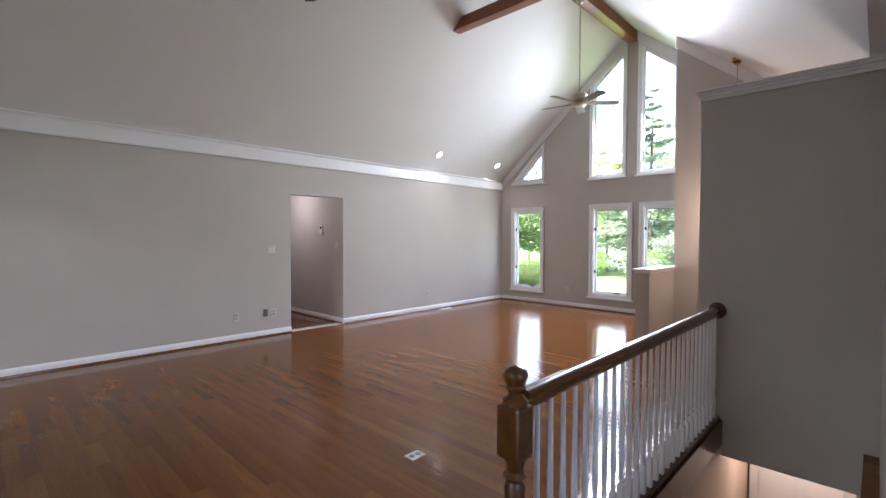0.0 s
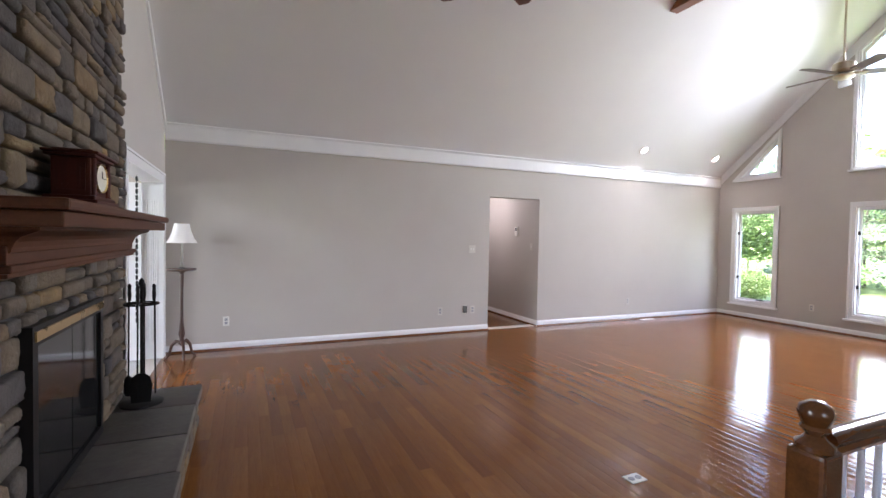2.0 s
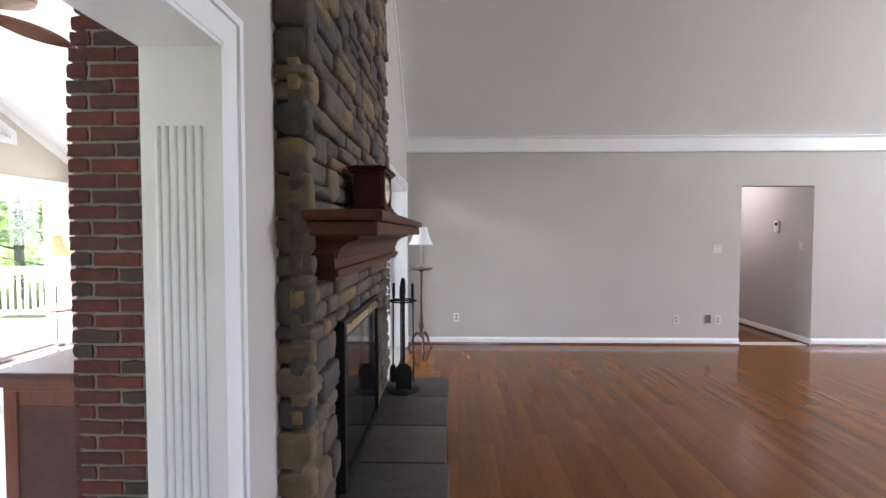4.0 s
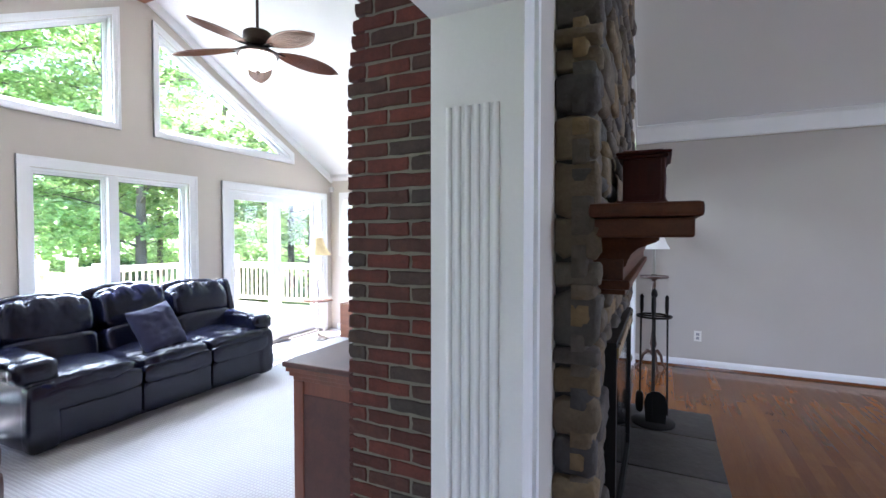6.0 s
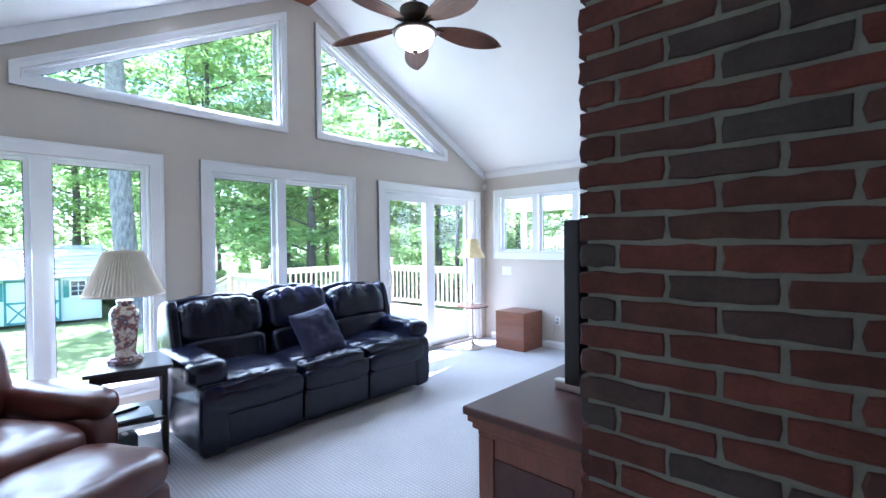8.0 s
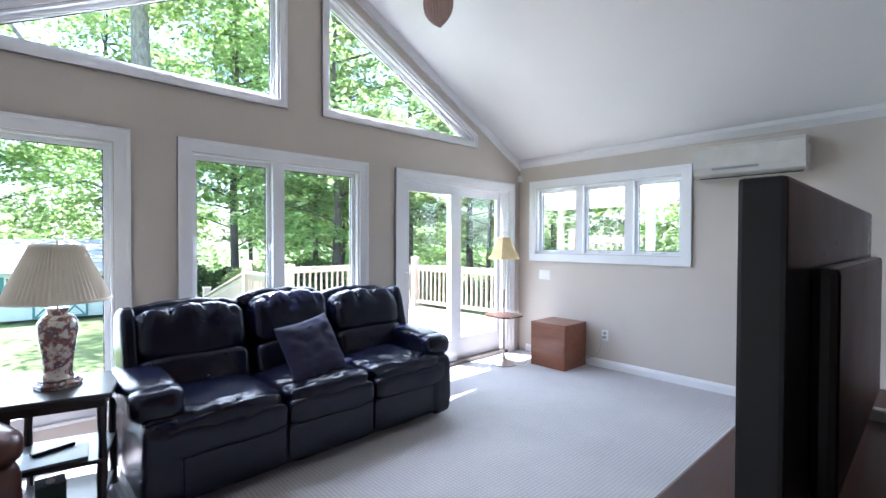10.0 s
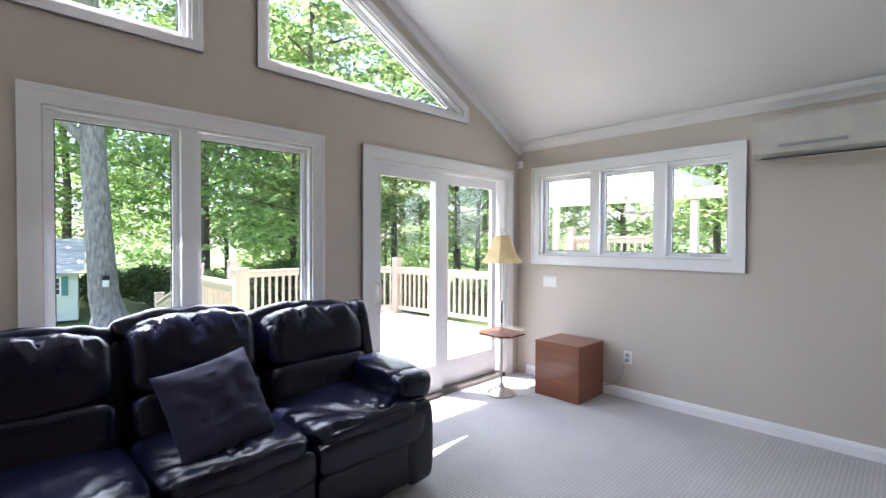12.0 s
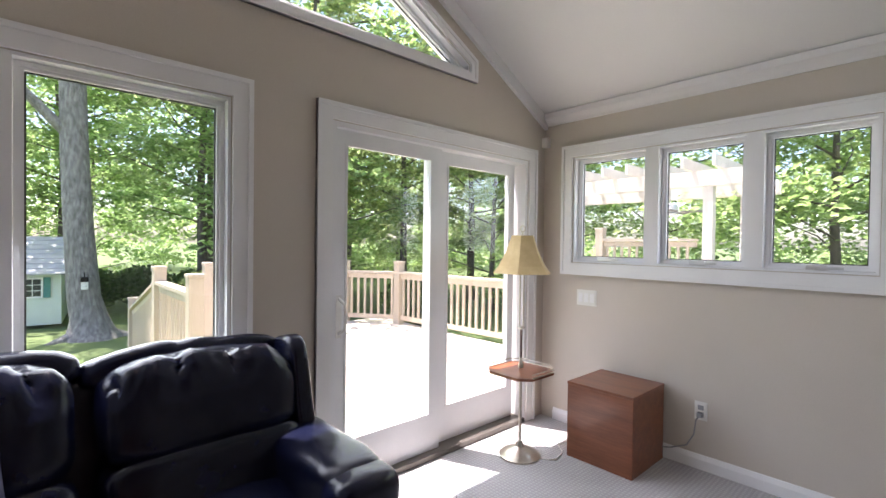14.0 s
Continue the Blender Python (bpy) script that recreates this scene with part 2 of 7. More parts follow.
def leaf_material(name, stops, through=0.4):
    m, n, l, b = nodes_of(name)
    geo, info = n.new("ShaderNodeNewGeometry"), n.new("ShaderNodeObjectInfo")
    mix, tr = n.new("ShaderNodeMixShader"), n.new("ShaderNodeBsdfTranslucent")
    c = ramp(n, l, geo.outputs["Random Per Island"], stops)
    hue = n.new("ShaderNodeHueSaturation")
    r = n.new("ShaderNodeMapRange")
    r.inputs["To Min"].default_value, r.inputs["To Max"].default_value = 0.47, 0.52
    l.new(info.outputs["Random"], r.inputs["Value"])
    l.new(r.outputs[0], hue.inputs["Hue"])
    l.new(c, hue.inputs["Color"])
    l.new(hue.outputs[0], b.inputs["Base Color"])
    l.new(hue.outputs[0], tr.inputs[0])
    b.inputs["Roughness"].default_value = 0.45
    mix.inputs[0].default_value = through
    l.new(b.outputs[0], mix.inputs[1])
    l.new(tr.outputs[0], mix.inputs[2])
    l.new(mix.outputs[0], n["Material Output"].inputs[0])
    return m


def plain(name, color, rough, metal=0.0):
    return surf(name, tuple(c * 0.92 for c in color), tuple(min(c * 1.06, 1) for c in color), rough, 6, 90, 0.06, 0.001, metal)


WALL = surf("greige_wall_paint", (0.47, 0.435, 0.395), (0.50, 0.465, 0.425), 0.75, 1.5, 240, 0.12, 0.0008)
CEILING = surf("white_ceiling_paint", (0.70, 0.69, 0.69), (0.73, 0.72, 0.72), 0.6, 1.2, 200, 0.12, 0.0008)
SUN_WALL = surf("beige_wall_paint", (0.535, 0.48, 0.415), (0.57, 0.515, 0.45), 0.75, 1.5, 240, 0.12, 0.0008)
TRIM = surf("white_gloss_trim", (0.78, 0.78, 0.78), (0.82, 0.82, 0.82), 0.32, 4, 120, 0.04, 0.0005)
VINYL = surf("white_vinyl_frame", (0.76, 0.77, 0.78), (0.81, 0.81, 0.82), 0.4, 4, 120, 0.03, 0.0005)
FLOOR_WOOD = floor_material()
OAK = wood("stained_oak", (0.072, 0.024, 0.007), (0.152, 0.056, 0.016), 0.25, 0, 0.5)
BEAM_WOOD = wood("stained_beam_pine", (0.15, 0.045, 0.016), (0.30, 0.10, 0.036), 0.35, 0, 0.3)
BEAM_WOOD_Y = wood("stained_beam_pine_cross", (0.15, 0.045, 0.016), (0.30, 0.10, 0.036), 0.35, 1, 0.3)
MANTEL_WOOD = wood("mantel_cherry", (0.045, 0.013, 0.005), (0.10, 0.034, 0.012), 0.5, 1, 0.0)
MANTEL_WOOD.node_tree.nodes["Principled BSDF"].inputs["Specular IOR Level"].default_value = 0.2
CHERRY = wood("cherry_cabinet", (0.10, 0.025, 0.012), (0.20, 0.055, 0.024), 0.3, 2, 0.4)
CABINET_TOP = wood("dark_cherry_top", (0.045, 0.012, 0.009), (0.085, 0.024, 0.016), 0.45, 1, 0.1)
CUBE_WOOD = wood("mahogany_veneer", (0.128, 0.036, 0.014), (0.264, 0.088, 0.036), 0.35, 0, 0.3)
BLACK_WOOD = wood("black_painted_wood", (0.012, 0.011, 0.012), (0.03, 0.028, 0.028), 0.35, 0, 0.3)
DARK_WOOD = wood("dark_walnut", (0.033, 0.011, 0.006), (0.078, 0.027, 0.013), 0.35, 2, 0.3)
CLOCK_WOOD = wood("rosewood", (0.030, 0.0045, 0.003), (0.072, 0.011, 0.006), 0.5, 2, 0.0)
CLOCK_WOOD.node_tree.nodes["Principled BSDF"].inputs["Specular IOR Level"].default_value = 0.2
BLADE_WOOD = wood("woven_blade_brown", (0.068, 0.022, 0.012), (0.185, 0.068, 0.035), 0.5, 0, 0.1, 2.0)
DECK_WOOD = wood("weathered_cedar", (0.55, 0.48, 0.40), (0.68, 0.61, 0.52), 0.7, 0, 0.0, 1.0, True, 0.12)
RAIL_WOOD = wood("pale_pine_rail", (0.46, 0.38, 0.29), (0.58, 0.49, 0.39), 0.65, 2, 0.0, 1.0, True, 0.08)
WHITEWASH = wood("whitewashed_pine", (0.55, 0.51, 0.46), (0.70, 0.66, 0.60), 0.65, 2, 0.0, 1.0, True, 0.06)
BARK = surf("grey_bark", (0.14, 0.13, 0.12), (0.36, 0.34, 0.32), 0.9, 16, 34, 1.0, 0.05, stretch=(1, 1, 0.35))
DARK_BARK = surf("dark_bark", (0.07, 0.058, 0.045), (0.16, 0.135, 0.11), 0.9, 3, 12, 1.0, 0.04, stretch=(1, 1, 0.3))
BRICK = pieces("red_brick", [(0.0, (0.066, 0.016, 0.009)), (0.3, (0.117, 0.027, 0.015)), (0.55, (0.086, 0.020, 0.012)), (0.75, (0.066, 0.027, 0.017)), (0.9, (0.048, 0.030, 0.022)), (1.0, (0.043, 0.033, 0.027))], 0.9, 16, 0.8, 0.006)
MORTAR = surf("grey_mortar", (0.128, 0.124, 0.094), (0.188, 0.180, 0.139), 0.95, 8, 120, 0.6, 0.006)
STONE = pieces("field_stone", [(0.0, (0.040, 0.036, 0.035)), (0.18, (0.092, 0.077, 0.060)), (0.38, (0.150, 0.106, 0.058)), (0.55, (0.055, 0.049, 0.047)), (0.72, (0.119, 0.092, 0.063)), (0.86, (0.211, 0.136, 0.056)), (1.0, (0.075, 0.062, 0.049))], 0.8, 9, 1.0, 0.012)
STONE_MORTAR = surf("dark_mortar", (0.028, 0.025, 0.022), (0.055, 0.049, 0.043), 0.95, 8, 90, 0.8, 0.01)
SLATE = pieces("hearth_slate", [(0.0, (0.060, 0.054, 0.048)), (0.5, (0.088, 0.080, 0.070)), (1.0, (0.112, 0.096, 0.080))], 0.55, 5, 0.6, 0.012)
NAVY = leather("navy_leather", (0.0022, 0.003, 0.011), (0.005, 0.007, 0.025), 0.27, 0.32)
BROWN_LEATHER = leather("chestnut_leather", (0.055, 0.015, 0.010), (0.10, 0.030, 0.020), 0.33, 0.4)
VELVET = surf("navy_cloth", (0.012, 0.012, 0.036), (0.030, 0.030, 0.072), 0.85, 7, 160, 0.5, 0.004)
CARPET = carpet_material()
PANE = pane_material()
BLACK_METAL = plain("black_iron", (0.015, 0.014, 0.013), 0.5, 0.6)
BRASS = plain("aged_brass", (0.55, 0.38, 0.16), 0.28, 1.0)
FAN_BRASS = plain("pale_antique_brass", (0.42, 0.37, 0.28), 0.35, 1.0)
SILVER = plain("antique_silver", (0.52, 0.48, 0.41), 0.3, 1.0)
BRONZE = plain("dark_bronze", (0.16, 0.145, 0.13), 0.4, 0.6)
STEEL = plain("satin_nickel", (0.6, 0.6, 0.6), 0.35, 1.0)
BLACK_PLASTIC = plain("black_plastic", (0.012, 0.012, 0.013), 0.3)
SCREEN = plain("dark_screen", (0.008, 0.008, 0.010), 0.08)
FIRE_GLASS = plain("smoked_fire_glass", (0.010, 0.010, 0.010), 0.04)
# Dark grey that paints the shade on the outer window stops.
STOP_SHADE = plain("stop_shade_grey", (0.05, 0.05, 0.05), 0.6)
WHITE_PLASTIC = plain("white_plastic", (0.76, 0.75, 0.71), 0.4)
ALMOND = plain("almond_plate", (0.58, 0.55, 0.50), 0.45)
GREY_PLASTIC = plain("grey_plastic", (0.30, 0.31, 0.33), 0.45)
SHADE_CLOTH = surf("cream_pleated_cloth", (0.72, 0.65, 0.53), (0.80, 0.73, 0.61), 0.9, 6, 200, 0.2, 0.002)
WHITE_SHADE = surf("white_shade_cloth", (0.74, 0.73, 0.71), (0.80, 0.79, 0.77), 0.9, 6, 200, 0.2, 0.002)
PANEL_SHADE = surf("gold_parchment", (0.55, 0.40, 0.19), (0.68, 0.52, 0.27), 0.8, 9, 140, 0.2, 0.002)
PORCELAIN = None
BULB = glow("lit_fan_bowl", (1.0, 0.86, 0.66), 1.2)
DOWNLIGHT = glow("lit_downlight", (1.0, 0.95, 0.88), 1.5)
BOWL_GLASS = plain("frosted_bowl", (0.75, 0.70, 0.62), 0.3)
LEAF = leaf_material("maple_leaves", [(0.0, (0.169, 0.271, 0.085)), (0.5, (0.316, 0.452, 0.158)), (1.0, (0.497, 0.621, 0.271))], 0.68)
FIR = leaf_material("fir_needles", [(0.0, (0.10, 0.16, 0.11)), (0.6, (0.22, 0.29, 0.20)), (1.0, (0.34, 0.41, 0.29))], 0.5)
SHRUB = leaf_material("boxwood_leaves", [(0.0, (0.035, 0.085, 0.02)), (0.6, (0.075, 0.15, 0.035)), (1.0, (0.13, 0.22, 0.06))], 0.3)
GRASS = surf("lawn_grass", (0.085, 0.13, 0.035), (0.14, 0.19, 0.065), 0.9, 0.35, 25, 0.9, 0.03)
SHED_PAINT = surf("pale_green_siding", (0.60, 0.68, 0.60), (0.68, 0.75, 0.67), 0.6, 3, 60, 0.1, 0.002)
TEAL = plain("teal_trim", (0.06, 0.22, 0.20), 0.5)
SHINGLE = surf("grey_shingle", (0.36, 0.37, 0.38), (0.48, 0.49, 0.50), 0.9, 4, 40, 0.6, 0.01)
DARK_GLASS = plain("dark_window", (0.03, 0.04, 0.045), 0.1)
TAN_WALL = surf("tan_stair_paint", (0.52, 0.42, 0.33), (0.56, 0.46, 0.36), 0.7, 2, 200, 0.1, 0.001)


def porcelain_material():
    m, n, l, b = nodes_of("painted_porcelain")
    v = coords(n, l)
    vor, ns = n.new("ShaderNodeTexVoronoi"), noise_tex(n, l, v, 22, 3)
    vor.inputs["Scale"].default_value = 16
    l.new(v, vor.inputs["Vector"])
    figure = ramp(n, l, ns, [(0.42, (0.70, 0.66, 0.60)), (0.52, (0.30, 0.12, 0.10)), (0.60, (0.10, 0.11, 0.16)), (0.68, (0.66, 0.61, 0.54))])
    l.new(figure, b.inputs["Base Color"])
    b.inputs["Roughness"].default_value, b.inputs["Coat Weight"].default_value = 0.18, 0.6
    return m


PORCELAIN = porcelain_material()


# ---- mesh tools ----
class Shape:
    """Vertices and faces that grow by simple solids."""

    def __init__(self):
        self.v, self.f = [], []

    def add(self, verts, faces, m=None):
        k = len(self.v)
        self.v += [tuple(m @ Vector(p)) if m else tuple(p) for p in verts]
        self.f += [tuple(k + i for i in f) for f in faces]
        return self

    def box(self, lo, hi, bevel=0.0, m=None):
        if not bevel:
            x0, y0, z0, x1, y1, z1 = *lo, *hi
            return self.add([(x0, y0, z0), (x1, y0, z0), (x1, y1, z0), (x0, y1, z0), (x0, y0, z1), (x1, y0, z1), (x1, y1, z1), (x0, y1, z1)],
                            [(3, 2, 1, 0), (4, 5, 6, 7), (0, 1, 5, 4), (1, 2, 6, 5), (2, 3, 7, 6), (3, 0, 4, 7)], m)
        bm = bmesh.new()
        bmesh.ops.create_cube(bm, size=1)
        for p in bm.verts:
            p.co = [(lo[i] + hi[i]) / 2 + p.co[i] * (hi[i] - lo[i]) for i in range(3)]
        bmesh.ops.bevel(bm, geom=bm.edges[:], offset=min(bevel, 0.45 * min(hi[i] - lo[i] for i in range(3))), segments=2, profile=0.6, affect="EDGES")
        bm.verts.index_update()
        self.add([p.co[:] for p in bm.verts], [[p.index for p in f.verts] for f in bm.faces], m)
        bm.free()
        return self

    def lathe(self, profile, seg=24, m=None, cap=True):
        """Profile of (radius, z) turned round the z axis."""
        v = [(r * math.cos(2 * math.pi * i / seg), r * math.sin(2 * math.pi * i / seg), z) for r, z in profile for i in range(seg)]
        f = [(j * seg + i, j * seg + (i + 1) % seg, (j + 1) * seg + (i + 1) % seg, (j + 1) * seg + i) for j in range(len(profile) - 1) for i in range(seg)]
        if cap:
            f += [tuple(reversed(range(seg))), tuple((len(profile) - 1) * seg + i for i in range(seg))]
        return self.add(v, f, m)

    def tube(self, path, radius, seg=8, m=None):
        """A round bar along a path; radius: one, or one for each point."""
        pts = [Vector(p) for p in path]
        rs = radius if isinstance(radius, (list, tuple)) else [radius] * len(pts)
        v, side = [], None
        for i, p in enumerate(pts):
            d = (pts[min(i + 1, len(pts) - 1)] - pts[max(i - 1, 0)]).normalized()
            if side is None:
                side = d.orthogonal().normalized()
            side = (side - d * side.dot(d)).normalized()
            up = d.cross(side)
            v += [tuple(p + (side * math.cos(2 * math.pi * k / seg) + up * math.sin(2 * math.pi * k / seg)) * rs[i]) for k in range(seg)]
        f = [(j * seg + i, j * seg + (i + 1) % seg, (j + 1) * seg + (i + 1) % seg, (j + 1) * seg + i) for j in range(len(pts) - 1) for i in range(seg)]
        f += [tuple(reversed(range(seg))), tuple((len(pts) - 1) * seg + i for i in range(seg))]
        return self.add(v, f, m)

    def plate(self, loops, w0, w1, put):
        """A sheet with holes: loops of (u, v), the outer first, between depths w0 and w1; put maps (u, v, w) to the world."""
        from mathutils.geometry import tessellate_polygon
        flat = [p for lp in loops for p in lp]
        tris = tessellate_polygon([[Vector((u, v, 0)) for u, v in lp] for lp in loops])
        n = len(flat)
        verts = [put(u, v, w0) for u, v in flat] + [put(u, v, w1) for u, v in flat]
        faces = [tuple(t) for t in tris] + [tuple(n + i for i in reversed(t)) for t in tris]
        k = 0
        for lp in loops:
            c = len(lp)
            faces += [(k + i, k + (i + 1) % c, n + k + (i + 1) % c, n + k + i) for i in range(c)]
            k += c
        return self.add(verts, faces)

    def cushion(self, size, at=(0, 0, 0), power=4.0, cuts=10, wrinkle=0.0, seed=0.0, crown=0.0, gather=0.0, creases=0.0, m=None):
        """A stuffed block: a rounded box with puckers in its skin."""
        bm = bmesh.new()
        bmesh.ops.create_cube(bm, size=2)
        bmesh.ops.subdivide_edges(bm, edges=bm.edges[:], cuts=cuts, use_grid_fill=True)
        for p in bm.verts:
            c = p.co.copy()
            norm = sum(abs(x) ** power for x in c) ** (1 / power)
            c = c / norm
            q = Vector((c.x * size[0] / 2, c.y * size[1] / 2, c.z * size[2] / 2))
            if wrinkle:
                q += c.normalized() * wrinkle * (noise.noise(q * 7 + Vector((seed, seed * 2, 0))) + 0.5 * noise.noise(q * 19 + Vector((0, seed, 3))))
            if gather:
                pull = max(0.0, min(1.0, (c.z - 0.1) / 0.7)) * max(0.0, min(1.0, (c.x + 0.6) / 0.8))
                wave = abs(math.sin(q.y * 17.0 + seed + 1.6 * noise.noise(q * 5 + Vector((seed, 0, 0))))) ** 0.5
                fold = abs(math.sin(q.y * 61.0 + seed * 3 + 2.5 * noise.noise(q * 9)))
                q -= c.normalized() * gather * pull ** 1.5 * (0.75 * (1 - wave) + 0.25 * fold * (1 - wave * 0.6))
            if creases:
                a_ = math.atan2(q.y + 0.05 * math.sin(seed), q.x - 0.5 * size[0])
                q.z -= creases * max(0.0, c.z) * max(0.0, c.x + 0.35) * abs(noise.noise(Vector((a_ * 5.0, (q - Vector((size[0] / 2, 0, 0))).length * 2.0, seed)))) * 3.0
            if crown:
                q.z += crown * (1 - (2 * q.y / size[1]) ** 2) * max(0, c.z)
            p.co = q + Vector(at)
        bm.verts.index_update()
        self.add([p.co[:] for p in bm.verts], [[p.index for p in f.verts] for f in bm.faces], m)
        bm.free()
        return self

    def mesh(self, name, material, smooth=False, angle=40):
        me = bpy.data.meshes.new(name)
        me.from_pydata(self.v, [], self.f)
        me.materials.append(material)
        bm = bmesh.new()
        bm.from_mesh(me)
        bmesh.ops.recalc_face_normals(bm, faces=bm.faces[:])
        if smooth:
            for f in bm.faces:
                f.smooth = True
            for ed in bm.edges:
                if len(ed.link_faces) == 2 and ed.calc_face_angle(0) > radians(angle):
                    ed.smooth = False
        bm.to_mesh(me)
        bm.free()
        return me


def raw_mesh(name, verts, faces, material):
    me = bpy.data.meshes.new(name)
    me.from_pydata(verts, [], faces)
    me.materials.append(material)
    if material is STONE:
        me.shade_smooth()
    return me


def part(name, shape, material, parent=None, label="", smooth=False, at=None, kind="", category="", group=""):
    """Links a shape as one mesh object, under a thing where a parent is given."""
    ob = new(name, shape if isinstance(shape, bpy.types.Mesh) else shape.mesh(name, material, smooth))
    if at is not None:
        ob.matrix_basis = at if isinstance(at, Matrix) else Matrix.Translation(at)
    ob.parent = parent
    return tagged(ob, label, category, group, kind)


def thing(name, at, label, category, group="", turn=0.0):
    ob = new(name)
    ob.empty_display_size = 0.1
    ob.matrix_basis = pose(*at, 0, 0, turn)
    return tagged(ob, label, category, group)


def structure(name, shape, material, label, category, smooth=False):
    return part(name, shape, material, None, label, smooth, None, "structure", category)


def rect(u0, v0, u1, v1):
    return [(u0, v0), (u1, v0), (u1, v1), (u0, v1)]


def inset(poly, d):
    """A convex polygon, counter-clockwise, moved in by d (out where negative)."""
    n, out = len(poly), []
    for i in range(n):
        p0, p1, p2 = (Vector(poly[k % n]) for k in (i - 1, i, i + 1))
        n1 = Vector((-(p1 - p0).y, (p1 - p0).x)).normalized()
        n2 = Vector((-(p2 - p1).y, (p2 - p1).x)).normalized()
        b = n1 + n2
        out.append(tuple(p1 + b * (d / max(b.dot(n1), 0.2))))
    return out


# ---- the plan, in metres ----
NORTH, EAST, WEST = 6.562, 8.636, -5.805          # inner faces of the outer walls
INNER, INNER_BACK = -1.25, -1.43                  # the wall between living room and sunroom
RIDGE = 3.5
LIVING_EAVE, LIVING_RIDGE, LIVING_SOUTH_EAVE = 2.80, 5.46, 2.74
SUN_RIDGE_Y, SUN_EAVE, SUN_RIDGE, SUN_SOUTH = 3.53, 2.46, 4.07, 0.50
T = 0.16


def on_east(u, v, w):
    return (EAST + w, u, v)


def on_west(u, v, w):
    return (WEST - w, u, v)


def on_north(u, v, w):
    return (u, NORTH + w, v)


def on_inner(u, v, w):
    return (INNER - w, u, v)


def living_height(y):
    if y >= RIDGE:
        return LIVING_RIDGE - (y - RIDGE) * (LIVING_RIDGE - LIVING_EAVE) / (NORTH - RIDGE)
    return max(LIVING_RIDGE - (RIDGE - y) * 0.8, LIVING_SOUTH_EAVE)


def sun_height(y):
    return SUN_RIDGE - abs(y - SUN_RIDGE_Y) * (SUN_RIDGE - SUN_EAVE) / (NORTH - SUN_RIDGE_Y)


SOUTH = -1.6
# openings
EAST_W = [rect(5.49, 0.33, 6.19, 2.07), rect(3.54, 0.33, 4.25, 2.07), rect(2.54, 0.33, 3.25, 2.07), rect(0.6, 0.33, 1.3, 2.07)]
EAST_UP = [[(3.66, 2.72), (4.29, 2.72), (4.29, living_height(4.29) - 0.21), (3.66, living_height(3.66) - 0.21)],
           [(2.70, 2.72), (3.33, 2.72), (3.33, living_height(3.33) - 0.21), (2.70, living_height(2.70) - 0.21)],
           [(5.47, 2.74), (6.16, 2.74), (5.47, 3.43)]]
WEST_W = [rect(0.82, 0.35, 2.175, 2.085), rect(2.65, 0.35, 4.09, 2.085)]
WEST_UP = [[(1.42, 2.605), (3.315, 2.605), (3.315, 3.645), (1.42, 2.66)], [(3.765, 2.605), (5.66, 2.605), (5.66, 2.66), (3.765, 3.655)]]
PATIO = rect(4.61, 0.0, 6.34, 2.08)
NORTH_W = rect(-5.53, 1.28, -3.78, 2.10)
HALL = rect(3.21, 0.0, 4.16, 2.13)
PASS_S, PASS_N = rect(0.55, 0.0, 1.63, 2.0), rect(4.62, 0.0, 6.36, 2.06)

# ---- large structure ----
gable_e = [(SOUTH, -0.15), (NORTH + T, -0.15), (NORTH + T, LIVING_EAVE - 0.14), (RIDGE, LIVING_RIDGE), (0.1, LIVING_SOUTH_EAVE), (SOUTH, LIVING_SOUTH_EAVE)]
structure("wall_east", Shape().plate([gable_e] + EAST_W + EAST_UP, 0, T, on_east), WALL, "greige painted gable wall full of windows", "wall")
gable_w = [(SUN_SOUTH - T, -0.15), (NORTH + T, -0.15), (NORTH + T, SUN_EAVE - 0.08), (SUN_RIDGE_Y, SUN_RIDGE), (SUN_SOUTH - T, SUN_EAVE - 0.08)]
structure("wall_west", Shape().plate([gable_w] + WEST_W + WEST_UP + [[(4.61, 0.003), (6.34, 0.003), (6.34, 2.08), (4.61, 2.08)]], 0, T, on_west), SUN_WALL, "beige sunroom gable wall with tall windows", "wall")
structure("wall_north", Shape().plate([[(INNER + 0.004, -0.15), (EAST - 0.002, -0.15), (EAST - 0.002, LIVING_EAVE), (INNER + 0.004, LIVING_EAVE)], [(3.21, 0.003), (4.16, 0.003), (4.16, 2.13), (3.21, 2.13)]], 0, T, on_north), WALL, "long greige living room wall with a plain doorway", "wall")
structure("wall_sunroom_north", Shape().plate([rect(WEST + 0.002, -0.15, INNER - 0.002, SUN_EAVE), NORTH_W], 0, T, on_north), SUN_WALL, "beige sunroom wall with a triple window", "wall")
structure("wall_sunroom_south", Shape().box((WEST + 0.002, SUN_SOUTH - T, -0.15), (INNER_BACK - 0.002, SUN_SOUTH, SUN_EAVE)), SUN_WALL, "plain beige sunroom end wall", "wall")
inner = [(SOUTH, -0.15), (NORTH, -0.15), (NORTH, LIVING_EAVE), (RIDGE, LIVING_RIDGE), (0.1, LIVING_SOUTH_EAVE), (SOUTH, LIVING_SOUTH_EAVE)]
holes = [[(u, max(v, 0.003)) for u, v in o] for o in (PASS_S, PASS_N)]
structure("wall_inner", Shape().plate([inner] + holes, 0, INNER - INNER_BACK, on_inner), WALL, "greige wall between living room and sunroom", "wall")
# Unseen opening added in the back wall to let fill light in.
SOUTH_FILL_W = rect(-0.3, 0.9, 0.9, 2.1)


def on_south(u, v, w):
    return (u, SOUTH - w, v)


